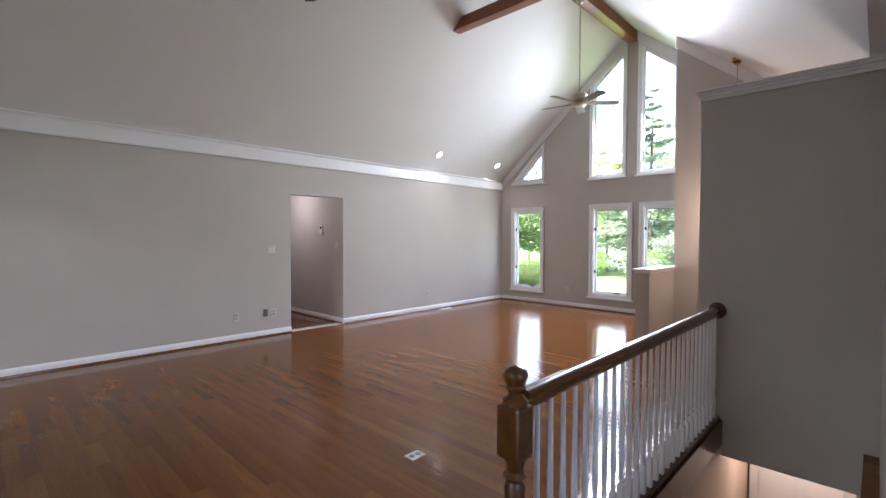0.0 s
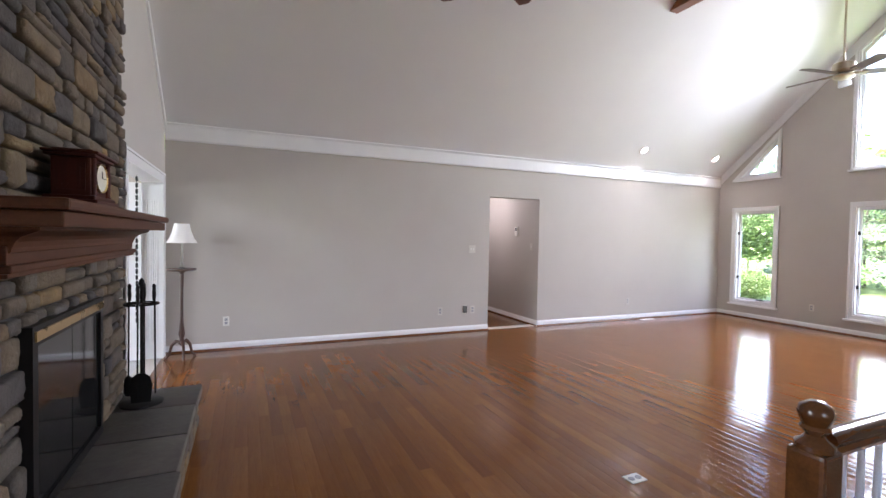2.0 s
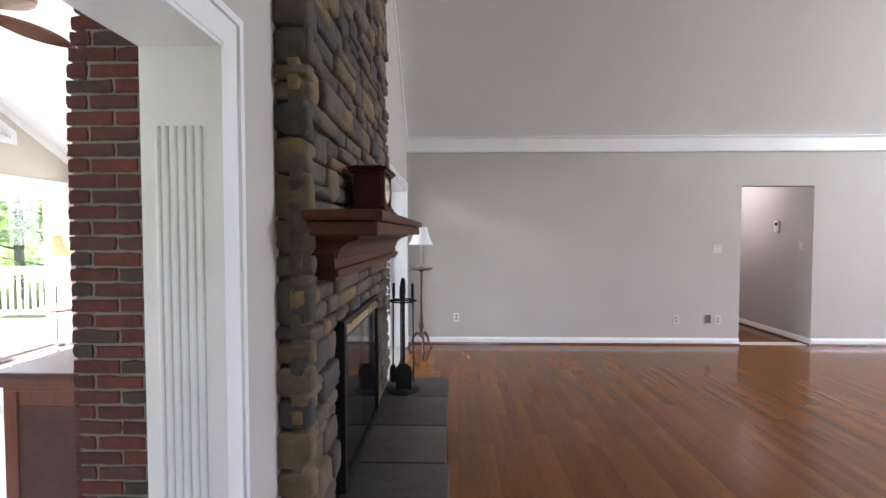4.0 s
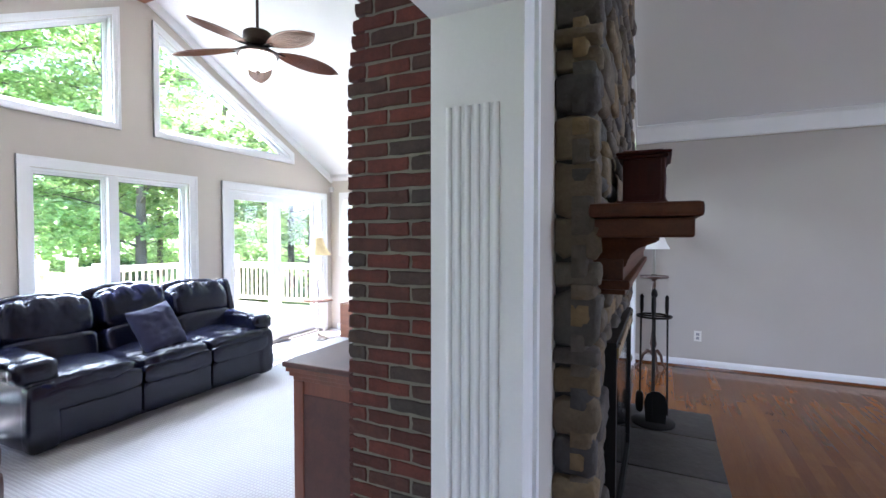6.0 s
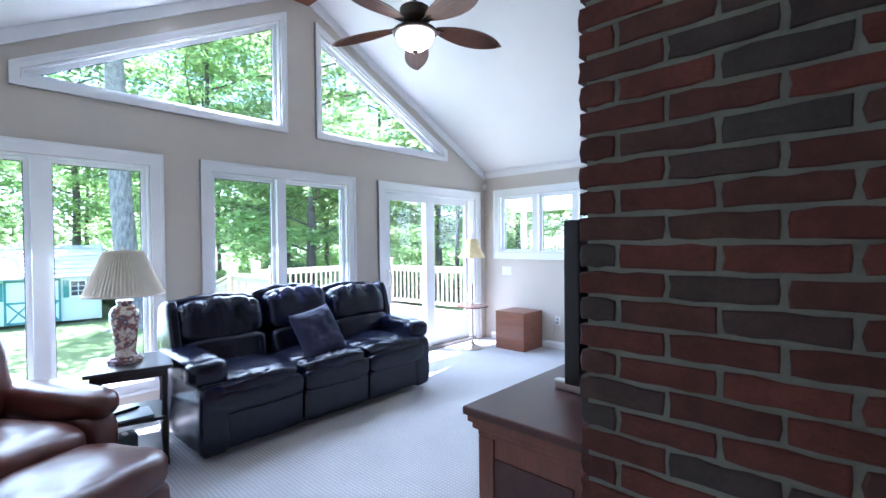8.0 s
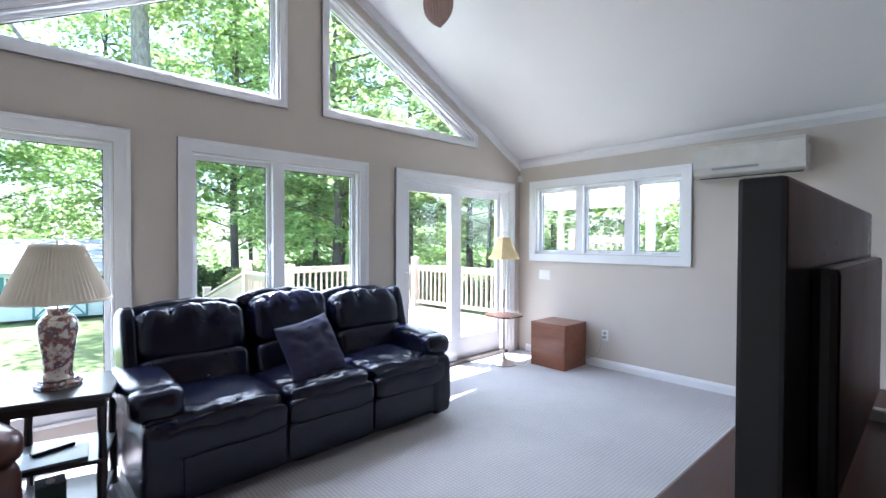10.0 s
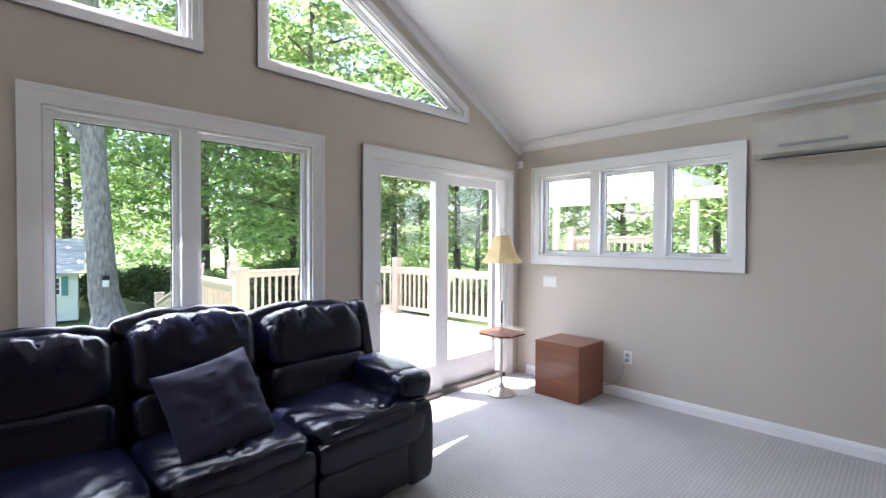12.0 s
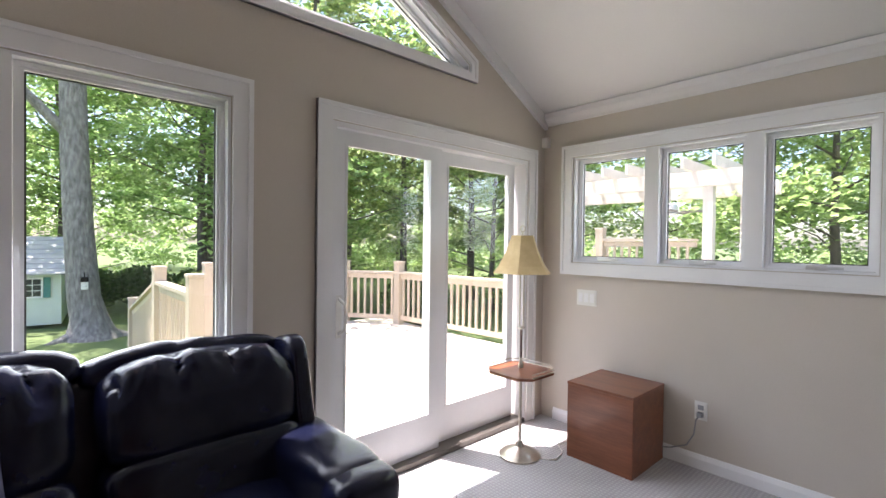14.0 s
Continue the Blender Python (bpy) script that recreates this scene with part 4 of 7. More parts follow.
def ceiling_fan(at, drop, label, blade_m, metal_m, length, width, rounded, start, bowl, ribs=0):
    f = thing("ceiling_fan", at, label, "ceiling fan")
    part("downrod", Shape().tube([(0, 0, 0.1), (0, 0, drop)], 0.0125, 10), metal_m, f, smooth=True)
    part("canopy", Shape().lathe([(0.015, drop - 0.10), (0.05, drop - 0.08), (0.068, drop - 0.02), (0.068, drop + 0.02)], 20), metal_m, f, smooth=True)
    part("motor", Shape().lathe([(0.03, 0.14), (0.10, 0.132), (0.115, 0.12), (0.118, 0.04), (0.10, 0.02), (0.075, 0.0)], 24), metal_m, f, smooth=True)
    part("switch_housing", Shape().lathe(([(0.08, -0.005), (0.12, -0.025), (0.165, -0.045), (0.175, -0.058), (0.165, -0.07), (0.13, -0.072)] if bowl else [(0.085, -0.005), (0.105, -0.02), (0.11, -0.035), (0.10, -0.045), (0.07, -0.06)]), 24), metal_m, f, smooth=True)
    blade, ribbing = blade_shape(length, width, 0.17, rounded, ribs)
    blade = blade.mesh("blade", blade_m)
    ribbing = [r.mesh("rib", blade_m) for r in ribbing]
    iron = Shape().tube([(0.08, 0, 0.005), (0.13, 0.02, 0.0), (0.19, 0.025, -0.004), (0.23, 0.02, -0.004)], 0.008, 6).tube([(0.08, 0, 0.005), (0.13, -0.02, 0.0), (0.19, -0.025, -0.004), (0.23, -0.02, -0.004)], 0.008, 6).mesh("blade_iron", metal_m)
    for k in range(5):
        m = pose(0, 0, 0.0, 0, 0, start + 72 * k) @ pose(0, 0, 0, 0, 5 if bowl else 0, 0)
        b = part("blade", blade, blade_m, f, at=m)
        part("blade_iron", iron, metal_m, b, "scrolled blade bracket")
        for r in ribbing:
            part("rib", r, blade_m, b)
    if bowl:
        part("light_bowl", Shape().lathe([(0.145, -0.065), (0.147, -0.085), (0.125, -0.14), (0.07, -0.18), (0.012, -0.195)], 24), BULB, f, "glowing frosted bowl", True)
        part("finial", Shape().lathe([(0.004, -0.225), (0.016, -0.212), (0.022, -0.196), (0.010, -0.19)], 12), metal_m, f, smooth=True)
        part("pull_chain", Shape().tube([(0.05, 0.02, -0.17), (0.052, 0.02, -0.25)], 0.002, 5), metal_m, f)
    return f


ceiling_fan((6.42, 3.45, 3.58), LIVING_RIDGE - 0.26 - 3.58, "brass ceiling fan with whitewashed blades on a long rod", wood("whitewashed_blade", (0.09, 0.07, 0.055), (0.17, 0.14, 0.11), 0.5, 0), FAN_BRASS, 0.62, 0.14, False, 24, False)
ceiling_fan((1.46, RIDGE - 0.02, 3.66), LIVING_RIDGE - 3.72, "ceiling fan with brown wooden blades on a long rod", BLADE_WOOD, BRASS, 0.67, 0.15, False, 31, False)
ceiling_fan((-4.09, SUN_RIDGE_Y, 3.10), SUN_RIDGE - 0.19 - 3.10, "dark tropical ceiling fan with leaf-shaped woven blades and a lit bowl", BLADE_WOOD, plain("oil_rubbed_bronze", (0.045, 0.03, 0.022), 0.4, 0.7), 0.74, 0.22, True, 63, True, 9)
lamp("fan_glow", "POINT", 0.4, Matrix.Translation((-4.09, SUN_RIDGE_Y, 2.83)), (1.0, 0.84, 0.62), size=0.08)

# Assumed fixture; its glow is added to brighten the hall behind the doorway.
hl = thing("hall_ceiling_lamp", (3.45, NORTH + 1.3, 2.44), "flush round glass ceiling lamp assumed in the hall", "ceiling lamp")
part("rim", Shape().lathe([(0.15, -0.025), (0.16, -0.02), (0.16, 0.0)], 24), STEEL, hl, smooth=True)
part("bowl", Shape().lathe([(0.02, -0.09), (0.10, -0.07), (0.145, -0.025)], 24), glow("lit_hall_bowl", (1.0, 0.93, 0.9), 0.8), hl, smooth=True)
lamp("hall_lamp_glow", "POINT", 1.8, Matrix.Translation((3.45, NORTH + 1.3, 2.2)), (1.0, 0.93, 0.92), size=0.1)

# ---- stair rail ----
post = thing("newel_post", (1.16, 0.97, 0), "oak newel post with a turned shaft and a finial", "newel post")
part("shaft", Shape().lathe([(0.045, 0.0), (0.045, 0.06), (0.034, 0.08), (0.028, 0.12), (0.031, 0.3), (0.037, 0.52), (0.040, 0.58), (0.030, 0.60), (0.044, 0.62), (0.030, 0.64), (0.034, 0.66), (0.046, 0.69)], 20), OAK, post, smooth=True)
part("block", Shape().box((-0.05, -0.05, 0.69), (0.05, 0.05, 0.885), 0.012), OAK, post)
part("finial", Shape().lathe([(0.050, 0.885), (0.050, 0.90), (0.030, 0.915), (0.024, 0.925), (0.040, 0.945), (0.034, 0.955), (0.042, 0.975), (0.047, 0.99), (0.040, 1.01), (0.020, 1.022), (0.004, 1.026)], 20), OAK, post, smooth=True)
rail = thing("stair_railing", (1.16, 0.97, 0), "glossy oak handrail on slender white balusters along the stairwell", "railing")
prof = [(-0.030, 0.86), (0.030, 0.86), (0.034, 0.872), (0.026, 0.885), (0.034, 0.90), (0.030, 0.915), (0.016, 0.926), (-0.016, 0.926), (-0.030, 0.915), (-0.034, 0.90), (-0.026, 0.885), (-0.034, 0.872)]
L0, L1, n = 0.05, 2.875, len(prof)
part("handrail", Shape().add([(L0, a, b) for a, b in prof] + [(L1, a, b) for a, b in prof], [(i, (i + 1) % n, n + (i + 1) % n, n + i) for i in range(n)] + [tuple(range(n)), tuple(range(n, 2 * n))]), OAK, rail, smooth=True)
part("rosette", Shape().lathe([(0.066, 0.0), (0.066, 0.012), (0.056, 0.022), (0.03, 0.026)], 24, pose(2.878, 0, 0.893, 0, -90, 0)), DARK_WOOD, rail, "round dark rosette on the wall", True)
part("shoe_rail", Shape().box((L0, -0.033, 0.0), (L1, 0.033, 0.028), 0.005), DARK_WOOD, rail)
bal = Shape().box((-0.016, -0.016, 0.028), (0.016, 0.016, 0.20)).lathe([(0.016, 0.20), (0.010, 0.215), (0.015, 0.235), (0.011, 0.25), (0.0145, 0.34), (0.0125, 0.5), (0.010, 0.76), (0.009, 0.862)], 10).mesh("baluster", TRIM, True)
for k in range(27):
    part("baluster", bal, TRIM, rail, at=(0.15 + k * 0.102, 0, 0))
structure("trim_stair_edge", Shape().box((STAIR_X0, STAIR_Y1 - 0.012, -0.21), (STAIR_X1, STAIR_Y1 + 0.0, -0.006), 0.003), DARK_WOOD, "dark stained board along the stairwell edge", "trim")
steps = tagged(new("staircase"), "carpeted stairs going down below the floor", "stairs", "", "structure")
for k in range(11):
    part("step", Shape().box((STAIR_X0 + 0.27 * k, STAIR_Y0, -2.6), (STAIR_X0 + 0.27 * (k + 1) + 0.02, STAIR_Y1, -0.19 * (k + 1)), 0.01), CARPET, steps)
door2 = tagged(new("door_2"), "white panelled door at the foot of the stairs", "door", "", "structure")
part("door_leaf", Shape().box((5.15, 0.12, -2.6), (5.195, 0.91, -0.52), 0.004), TRIM, door2)
for z0, z1 in ((-2.4, -1.75), (-1.65, -0.65)):
    for y0, y1 in ((0.20, 0.48), (0.55, 0.83)):
        part("door_panel", Shape().box((5.14, y0, z0), (5.15, y1, z1), 0.004), TRIM, door2)
lamp("stair_lamp_glow", "POINT", 0.8, Matrix.Translation((4.7, 0.55, -0.42)), (1.0, 0.80, 0.66), size=0.07)
sl = thing("stair_lamp", (4.7, 0.55, -0.22), "small warm ceiling lamp over the lower stairs", "ceiling lamp")
part("bowl", Shape().lathe([(0.02, -0.09), (0.08, -0.07), (0.10, -0.02), (0.10, 0.0)], 20), glow("lit_stair_bowl", (1.0, 0.8, 0.62), 0.6), sl, smooth=True)
structure("ceiling_stair", Shape().box((STAIR_X1 + 0.14, 0.09, -0.22), (5.2, STAIR_Y1, -0.20)), CEILING, "flat ceiling over the lower stairs", "ceiling")


# ---- chimney of field stone and brick ----
CX0, CX1, CY0, CY1 = -2.0, -1.145, 2.02, 4.08
FIRE = (2.47, 3.36, 0.31, 1.07)
chimney = thing("chimney", (0, 0, 0), "tall chimney, field stone towards the living room and red brick behind", "chimney")


def stone_mesh(w, h, d, rnd):
    """One rough stone: an uneven outline whose edges roll over to a hewn face (+x); w along y, h along z."""
    j = lambda a: rnd.uniform(-a, a)
    cut = [rnd.uniform(0.02, 0.20) for _ in range(4)]
    q = min(w, h)
    ring = []
    for k, (sy, sz) in enumerate(((-1, -1), (1, -1), (1, 1), (-1, 1))):
        cy, cz = cut[k] * q * rnd.uniform(0.8, 2.0), cut[k] * q
        a, b = (sy * w / 2, sz * (h / 2 - cz)), (sy * (w / 2 - cy), sz * h / 2)
        ring += [a, b] if sy * sz > 0 else [b, a]
        mid_y, mid_z = ((0.0, -h / 2), (w / 2, 0.0), (0.0, h / 2), (-w / 2, 0.0))[k]
        ring.append((mid_y + (j(w * .18) if mid_y == 0 else j(q * .06)), mid_z + (j(h * .12) if mid_z == 0 else j(q * .07))))
    ring = [(y + j(q * .03), z + j(q * .03)) for y, z in ring]
    n = len(ring)
    v = []
    for x, inset_by in ((-0.02, 0.0), (d * 0.6, 0.0), (d * 0.88, 0.005), (d, 0.014)):
        sy, sz = max(0.35, 1 - 2 * inset_by / w), max(0.35, 1 - 2 * inset_by / h)
        v += [(x + (j(d * .10) if x > 0 else 0), y * sy, z * sz) for y, z in ring]
    v.append((d * (1.08 + j(.12)), j(w * .12), j(h * .12)))
    f = [(k * n + i, k * n + (i + 1) % n, (k + 1) * n + (i + 1) % n, (k + 1) * n + i) for k in range(3) for i in range(n)]
    f += [(3 * n + i, 3 * n + (i + 1) % n, 4 * n) for i in range(n)]
    return v, f


def stone_rows(u0, u1, z0, z1, rnd, hs, ws, hole=None):
    """Rough courses that break step: bands cut into stones of uneven width, some split in two."""
    out, z = [], z0
    while z < z1 - 0.03:
        h = rnd.uniform(*hs)
        h = min(h, z1 - z)
        spans = [(u0, u1)]
        if hole and z + h > hole[2] and z < hole[3]:
            if z + h > hole[3] + 0.02 and z < hole[3] - 0.02:
                h = hole[3] - z
            spans = [(u0, hole[0]), (hole[1], u1)] if z < hole[3] - 0.01 else spans
        for a, b in spans:
            u = a
            while u < b - 0.02:
                w = rnd.uniform(*ws) * (0.7 + h / hs[1] * 0.6)
                if b - u - w < ws[0] * 0.6:
                    w = b - u
                if h > hs[0] * 1.5 and rnd.random() < 0.45:
                    k = rnd.uniform(0.38, 0.62)
                    out += [(u, z, w, h * k), (u, z + h * k, w, h * (1 - k))]
                else:
                    out.append((u, z, w, h))
                u += w
        z += h
    return out


rnd = random.Random(7)
core_top = [(CX0 + 0.02, CY0 + 0.02), (CX1 - 0.03, CY1 - 0.02)]
core = Shape()
core.box((INNER_BACK, CY0 + 0.025, 0), (CX1 - 0.035, FIRE[0], 3.0))
core.box((INNER_BACK, FIRE[1], 0), (CX1 - 0.035, CY1 - 0.025, 3.0))
core.box((INNER_BACK, FIRE[0], FIRE[3]), (CX1 - 0.035, FIRE[1], 3.0))
core.box((INNER_BACK, FIRE[0], 0), (CX1 - 0.035, FIRE[1], FIRE[2]))
core.add([(x, y, z) for x in (INNER_BACK, CX1 - 0.035) for y, z in ((CY0 + 0.025, 3.0), (CY1 - 0.025, 3.0), (CY1 - 0.025, living_height(CY1) - 0.0), (RIDGE, LIVING_RIDGE - 0.02), (CY0 + 0.025, living_height(CY0) - 0.0))],
         [(0, 1, 2, 3, 4), (9, 8, 7, 6, 5), (0, 5, 6, 1), (1, 6, 7, 2), (2, 7, 8, 3), (3, 8, 9, 4), (4, 9, 5, 0)])
part("mortar_core", core, STONE_MORTAR, chimney)
part("firebox", Shape().box((INNER_BACK - 0.3, FIRE[0] - 0.02, FIRE[2] - 0.02), (INNER_BACK, FIRE[1] + 0.02, FIRE[3] + 0.02)), BLACK_METAL, chimney, "sooty firebox back")

front = stone_rows(CY0 - 0.01, CY1 + 0.005, 0.0, 5.2, rnd, (0.065, 0.15), (0.10, 0.30), FIRE)
singles, bulk_v, bulk_f = 0, [], []
for u, z, w, h in front:
    if z + h > living_height(u + w / 2) - 0.03:
        h = living_height(u + w / 2) - 0.03 - z
        if h < 0.04:
            continue
    v, f = stone_mesh(w - 0.010, h - 0.011, rnd.uniform(0.02, 0.05), rnd)
    at = Vector((CX1 - 0.035, u + w / 2, z + h / 2))
    if z < 2.9 and singles < 290:
        singles += 1
        part("stone", raw_mesh("stone", v, f, STONE), STONE, chimney, at=at)
    else:
        k = len(bulk_v)
        bulk_v += [tuple(Vector(p) + at) for p in v]
        bulk_f += [tuple(k + i for i in q) for q in f]
part("upper_stonework", raw_mesh("upper_stonework", bulk_v, bulk_f, STONE), STONE, chimney, kind="stuff")
z = 0.0
turn_s = pose(0, 0, 0, 0, 0, -90)
while z < 3.9:
    h = rnd.choice((rnd.uniform(0.045, 0.08), rnd.uniform(0.08, 0.13), rnd.uniform(0.11, 0.17)))
    d = rnd.uniform(0.02, 0.045)
    w = (CX1 - INNER) - 0.01 + rnd.uniform(-0.01, 0.0)
    v, f = stone_mesh(w + 0.042, h - 0.010, d, rnd)
    part("stone", raw_mesh("stone", v, f, STONE), STONE, chimney, at=Matrix.Translation((INNER + w / 2 + 0.015, CY0 + 0.025, z + h / 2)) @ turn_s)
    z += h

# brick side
part("brick_core", Shape().box((CX0 + 0.015, CY0 + 0.012, 0), (INNER_BACK - 0.0, CY1 - 0.012, 2.02)).box((CX0 + 0.075, CY0 + 0.012, 2.02), (INNER_BACK, CY1 - 0.012, sun_height(CY0) + 0.02)), MORTAR, chimney)


def brick_data(length, rnd):
    """A brick with a rough, rounded front (+y): a ring in the joint, a worn edge and an inner face."""
    ring = [(-1, -1), (-0.5, -1), (0, -1), (0.5, -1), (1, -1), (1, 0), (1, 1), (0.5, 1), (0, 1), (-0.5, 1), (-1, 1), (-1, 0)]
    n, v = len(ring), []
    jit = [(rnd.uniform(-.0028, .0028), rnd.uniform(-.0028, .0028)) for _ in ring]
    for y, grow in ((-0.03, 0.0), (0.002, 0.0), (0.006, -0.0028)):
        for (a, b), (ja, jb) in zip(ring, jit):
            corner = 0.0006 if abs(a) == 1 and abs(b) == 1 else 0.0
            v.append((a * (length / 2 + grow - corner) + ja, y + (rnd.uniform(-.0015, .0015) if y > 0 else 0), b * (0.0230 + grow - corner) + jb))
    f = [(k * n + i, k * n + (i + 1) % n, (k + 1) * n + (i + 1) % n, (k + 1) * n + i) for k in (0, 1) for i in range(n)]
    return v, [q[::-1] for q in f] + [tuple(2 * n + i for i in range(n))[::-1]]


full = [raw_mesh("brick", *brick_data(0.170, rnd), BRICK) for _ in range(14)]
half = [raw_mesh("brick", *brick_data(0.080, rnd), BRICK) for _ in range(3)]
bulk = Shape()
course = 1
while 0.0071 + course * 0.0559 < sun_height(CY0) - 0.03:
    z = 0.0071 + course * 0.0559
    shift = 0 if z < 2.05 else min(0.06, (z - 2.05) * 0.14)
    x = CX0 + shift
    lengths = [0.167] if course % 2 == 0 else [0.074]
    while x < INNER_BACK - 0.02:
        ln = lengths.pop(0) if lengths else 0.170
        ln = min(ln, INNER_BACK - x)
        if ln > 0.155 and z < 3.0:
            part("brick", rnd.choice(full), BRICK, chimney, at=pose(x + ln / 2, CY0 + 0.012, z, 0, 0, 180))
        elif ln > 0.155:
            bulk.add(*brick_data(0.170, rnd), pose(x + ln / 2, CY0 + 0.012, z, 0, 0, 180))
        elif ln > 0.03:
            part("brick", rnd.choice(half), BRICK, chimney, at=pose(x + ln / 2, CY0 + 0.012, z, 0, 0, 180) @ Matrix.Diagonal((ln / 0.080, 1, 1, 1)))
        x += ln + 0.011
    y = CY0 + (0.11 if course % 2 == 0 else 0.01)
    while y < CY1 - 0.1:
        v, f = brick_data(0.190, rnd)
        bulk.add(v, f, pose(CX0 + 0.012 + shift, y + 0.0965, z, 0, 0, 90))
        y += 0.203
    course += 1
part("rear_bricks", raw_mesh("rear_bricks", bulk.v, bulk.f, BRICK), BRICK, chimney, kind="stuff")

# raised hearth
hearth = thing("hearth", (0, 0, 0), "raised hearth of grey slate slabs on rough stone", "hearth")
HX1, HY0, HY1, HZ = -0.655, 2.22, 4.14, 0.31
part("hearth_core", Shape().box((CX1 - 0.03, HY0 + 0.04, 0), (HX1 - 0.05, HY1 - 0.04, HZ - 0.06)), STONE_MORTAR, hearth)
y = HY0
for wd in (0.52, 0.46, 0.50, 0.44):
    sl_ = Shape().box((CX1 + 0.0, y + 0.004, HZ - 0.06), (HX1 + rnd.uniform(-.012, .012), min(y + wd, HY1) - 0.004, HZ + rnd.uniform(-.002, .002)), 0.012)
    sl_.v = [(p[0] + noise.noise(Vector(p) * 9) * 0.006, p[1], p[2]) for p in sl_.v]
    part("slab", sl_, SLATE, hearth, smooth=True)
    y += wd
for u, z, w, h in stone_rows(HY0 + 0.02, HY1 - 0.02, 0.0, HZ - 0.06, rnd, (0.07, 0.13), (0.12, 0.3)):
    v, f = stone_mesh(w - 0.012, h - 0.012, 0.03, rnd)
    part("stone", raw_mesh("stone", v, f, STONE), STONE, hearth, at=(HX1 - 0.055, u + w / 2, z + h / 2))
for u, z, w, h in stone_rows(CX1, HX1 - 0.03, 0.0, HZ - 0.06, rnd, (0.07, 0.13), (0.12, 0.3)):
    for yy, tn in ((HY0 + 0.045, -90), (HY1 - 0.045, 90)):
        v, f = stone_mesh(w - 0.012, h - 0.012, 0.03, rnd)
        part("stone", raw_mesh("stone", v, f, STONE), STONE, hearth, at=Matrix.Translation((u + w / 2, yy, z + h / 2)) @ pose(0, 0, 0, 0, 0, tn))

# fire screen: black frame, smoked glass doors, brass strip
fd = thing("fireplace_doors", (CX1 + 0.02, (FIRE[0] + FIRE[1]) / 2, HZ), "black framed glass fireplace doors with a brass top strip", "fireplace doors")
fw, fh = (FIRE[1] - FIRE[0]) / 2 + 0.03, FIRE[3] - HZ + 0.03
yz = lambda u, v, w: (w, u, v)
part("frame", Shape().plate([rect(-fw, 0.002, fw, fh), rect(-fw + 0.05, 0.05, fw - 0.05, fh - 0.08)], -0.03, 0.015, yz), BLACK_METAL, fd)
part("brass_strip", Shape().plate([rect(-fw + 0.02, fh - 0.062, fw - 0.02, fh - 0.022)], 0.015, 0.022, yz), BRASS, fd, "brass vent strip")
for s in (-1, 1):
    part("door", Shape().plate([rect(min(0.004 * s, s * (fw - 0.055)), 0.054, max(0.004 * s, s * (fw - 0.055)), fh - 0.084)], -0.004, 0.004, yz), FIRE_GLASS, fd, "smoked glass leaf")

# mantel
MZ = 1.583
mantel = thing("mantel", (CX1 + 0.012, 0, 0), "moulded cherry mantel shelf on the stone chimney", "mantel")
MY0, MY1 = 2.10, 3.93
part("shelf", Shape().box((-0.02, MY0 - 0.10, MZ - 0.04), (0.265, MY1 + 0.10, MZ), 0.012).box((-0.02, MY0 - 0.08, MZ - 0.095), (0.245, MY1 + 0.08, MZ - 0.042), 0.008), MANTEL_WOOD, mantel)
mould = Shape()
ogee = [(0.065, MZ - 0.185), (0.072, MZ - 0.180), (0.076, MZ - 0.165), (0.086, MZ - 0.145), (0.104, MZ - 0.128), (0.128, MZ - 0.118), (0.150, MZ - 0.110), (0.160, MZ - 0.104), (0.160, MZ - 0.095)]
rows_ = [[(-0.02, MY0 + 0.06 - o * 0.4, z), (o, MY0 + 0.06 - o * 0.4, z), (o, MY1 - 0.06 + o * 0.4, z), (-0.02, MY1 - 0.06 + o * 0.4, z)] for o, z in ogee]
mould.add([p for r_ in rows_ for p in r_], [(4 * k + i, 4 * k + (i + 1) % 4, 4 * k + 4 + (i + 1) % 4, 4 * k + 4 + i) for k in range(len(ogee) - 1) for i in range(4)] + [(3, 2, 1, 0), tuple(4 * len(ogee) - 4 + i for i in range(4))])
part("crown_moulding", mould, MANTEL_WOOD, mantel, smooth=False)
part("frieze", Shape().box((-0.02, MY0 + 0.02, MZ - 0.225), (0.065, MY1 - 0.02, MZ - 0.16), 0.003), MANTEL_WOOD, mantel)
part("lower_moulding", Shape().box((-0.02, MY0, MZ - 0.25), (0.085, MY1, MZ - 0.222), 0.008).box((-0.02, MY0 + 0.01, MZ - 0.265), (0.072, MY1 - 0.01, MZ - 0.25), 0.004), MANTEL_WOOD, mantel)

clock = thing("mantel_clock", (-1.035, 2.74, MZ), "dark red wooden mantel clock with a stepped hood, on the mantel", "clock")
clock.scale = (1.2, 0.95, 0.70)
part("base", Shape().box((-0.085, -0.19, 0), (0.085, 0.19, 0.04), 0.006).box((-0.075, -0.175, 0.04), (0.075, 0.175, 0.065), 0.006), CLOCK_WOOD, clock)
part("case", Shape().box((-0.06, -0.135, 0.065), (0.055, 0.135, 0.30), 0.004), CLOCK_WOOD, clock)
part("hood", Shape().box((-0.075, -0.16, 0.30), (0.075, 0.16, 0.318), 0.005).box((-0.08, -0.175, 0.318), (0.085, 0.175, 0.335), 0.006).box((-0.06, -0.13, 0.335), (0.06, 0.13, 0.35), 0.004), CLOCK_WOOD, clock)
for s in (-1, 1):
    part("column", Shape().lathe([(0.014, 0.07), (0.010, 0.09), (0.012, 0.18), (0.010, 0.28), (0.014, 0.298)], 12, pose(0.058, s * 0.115, 0)), CLOCK_WOOD, clock, smooth=True)
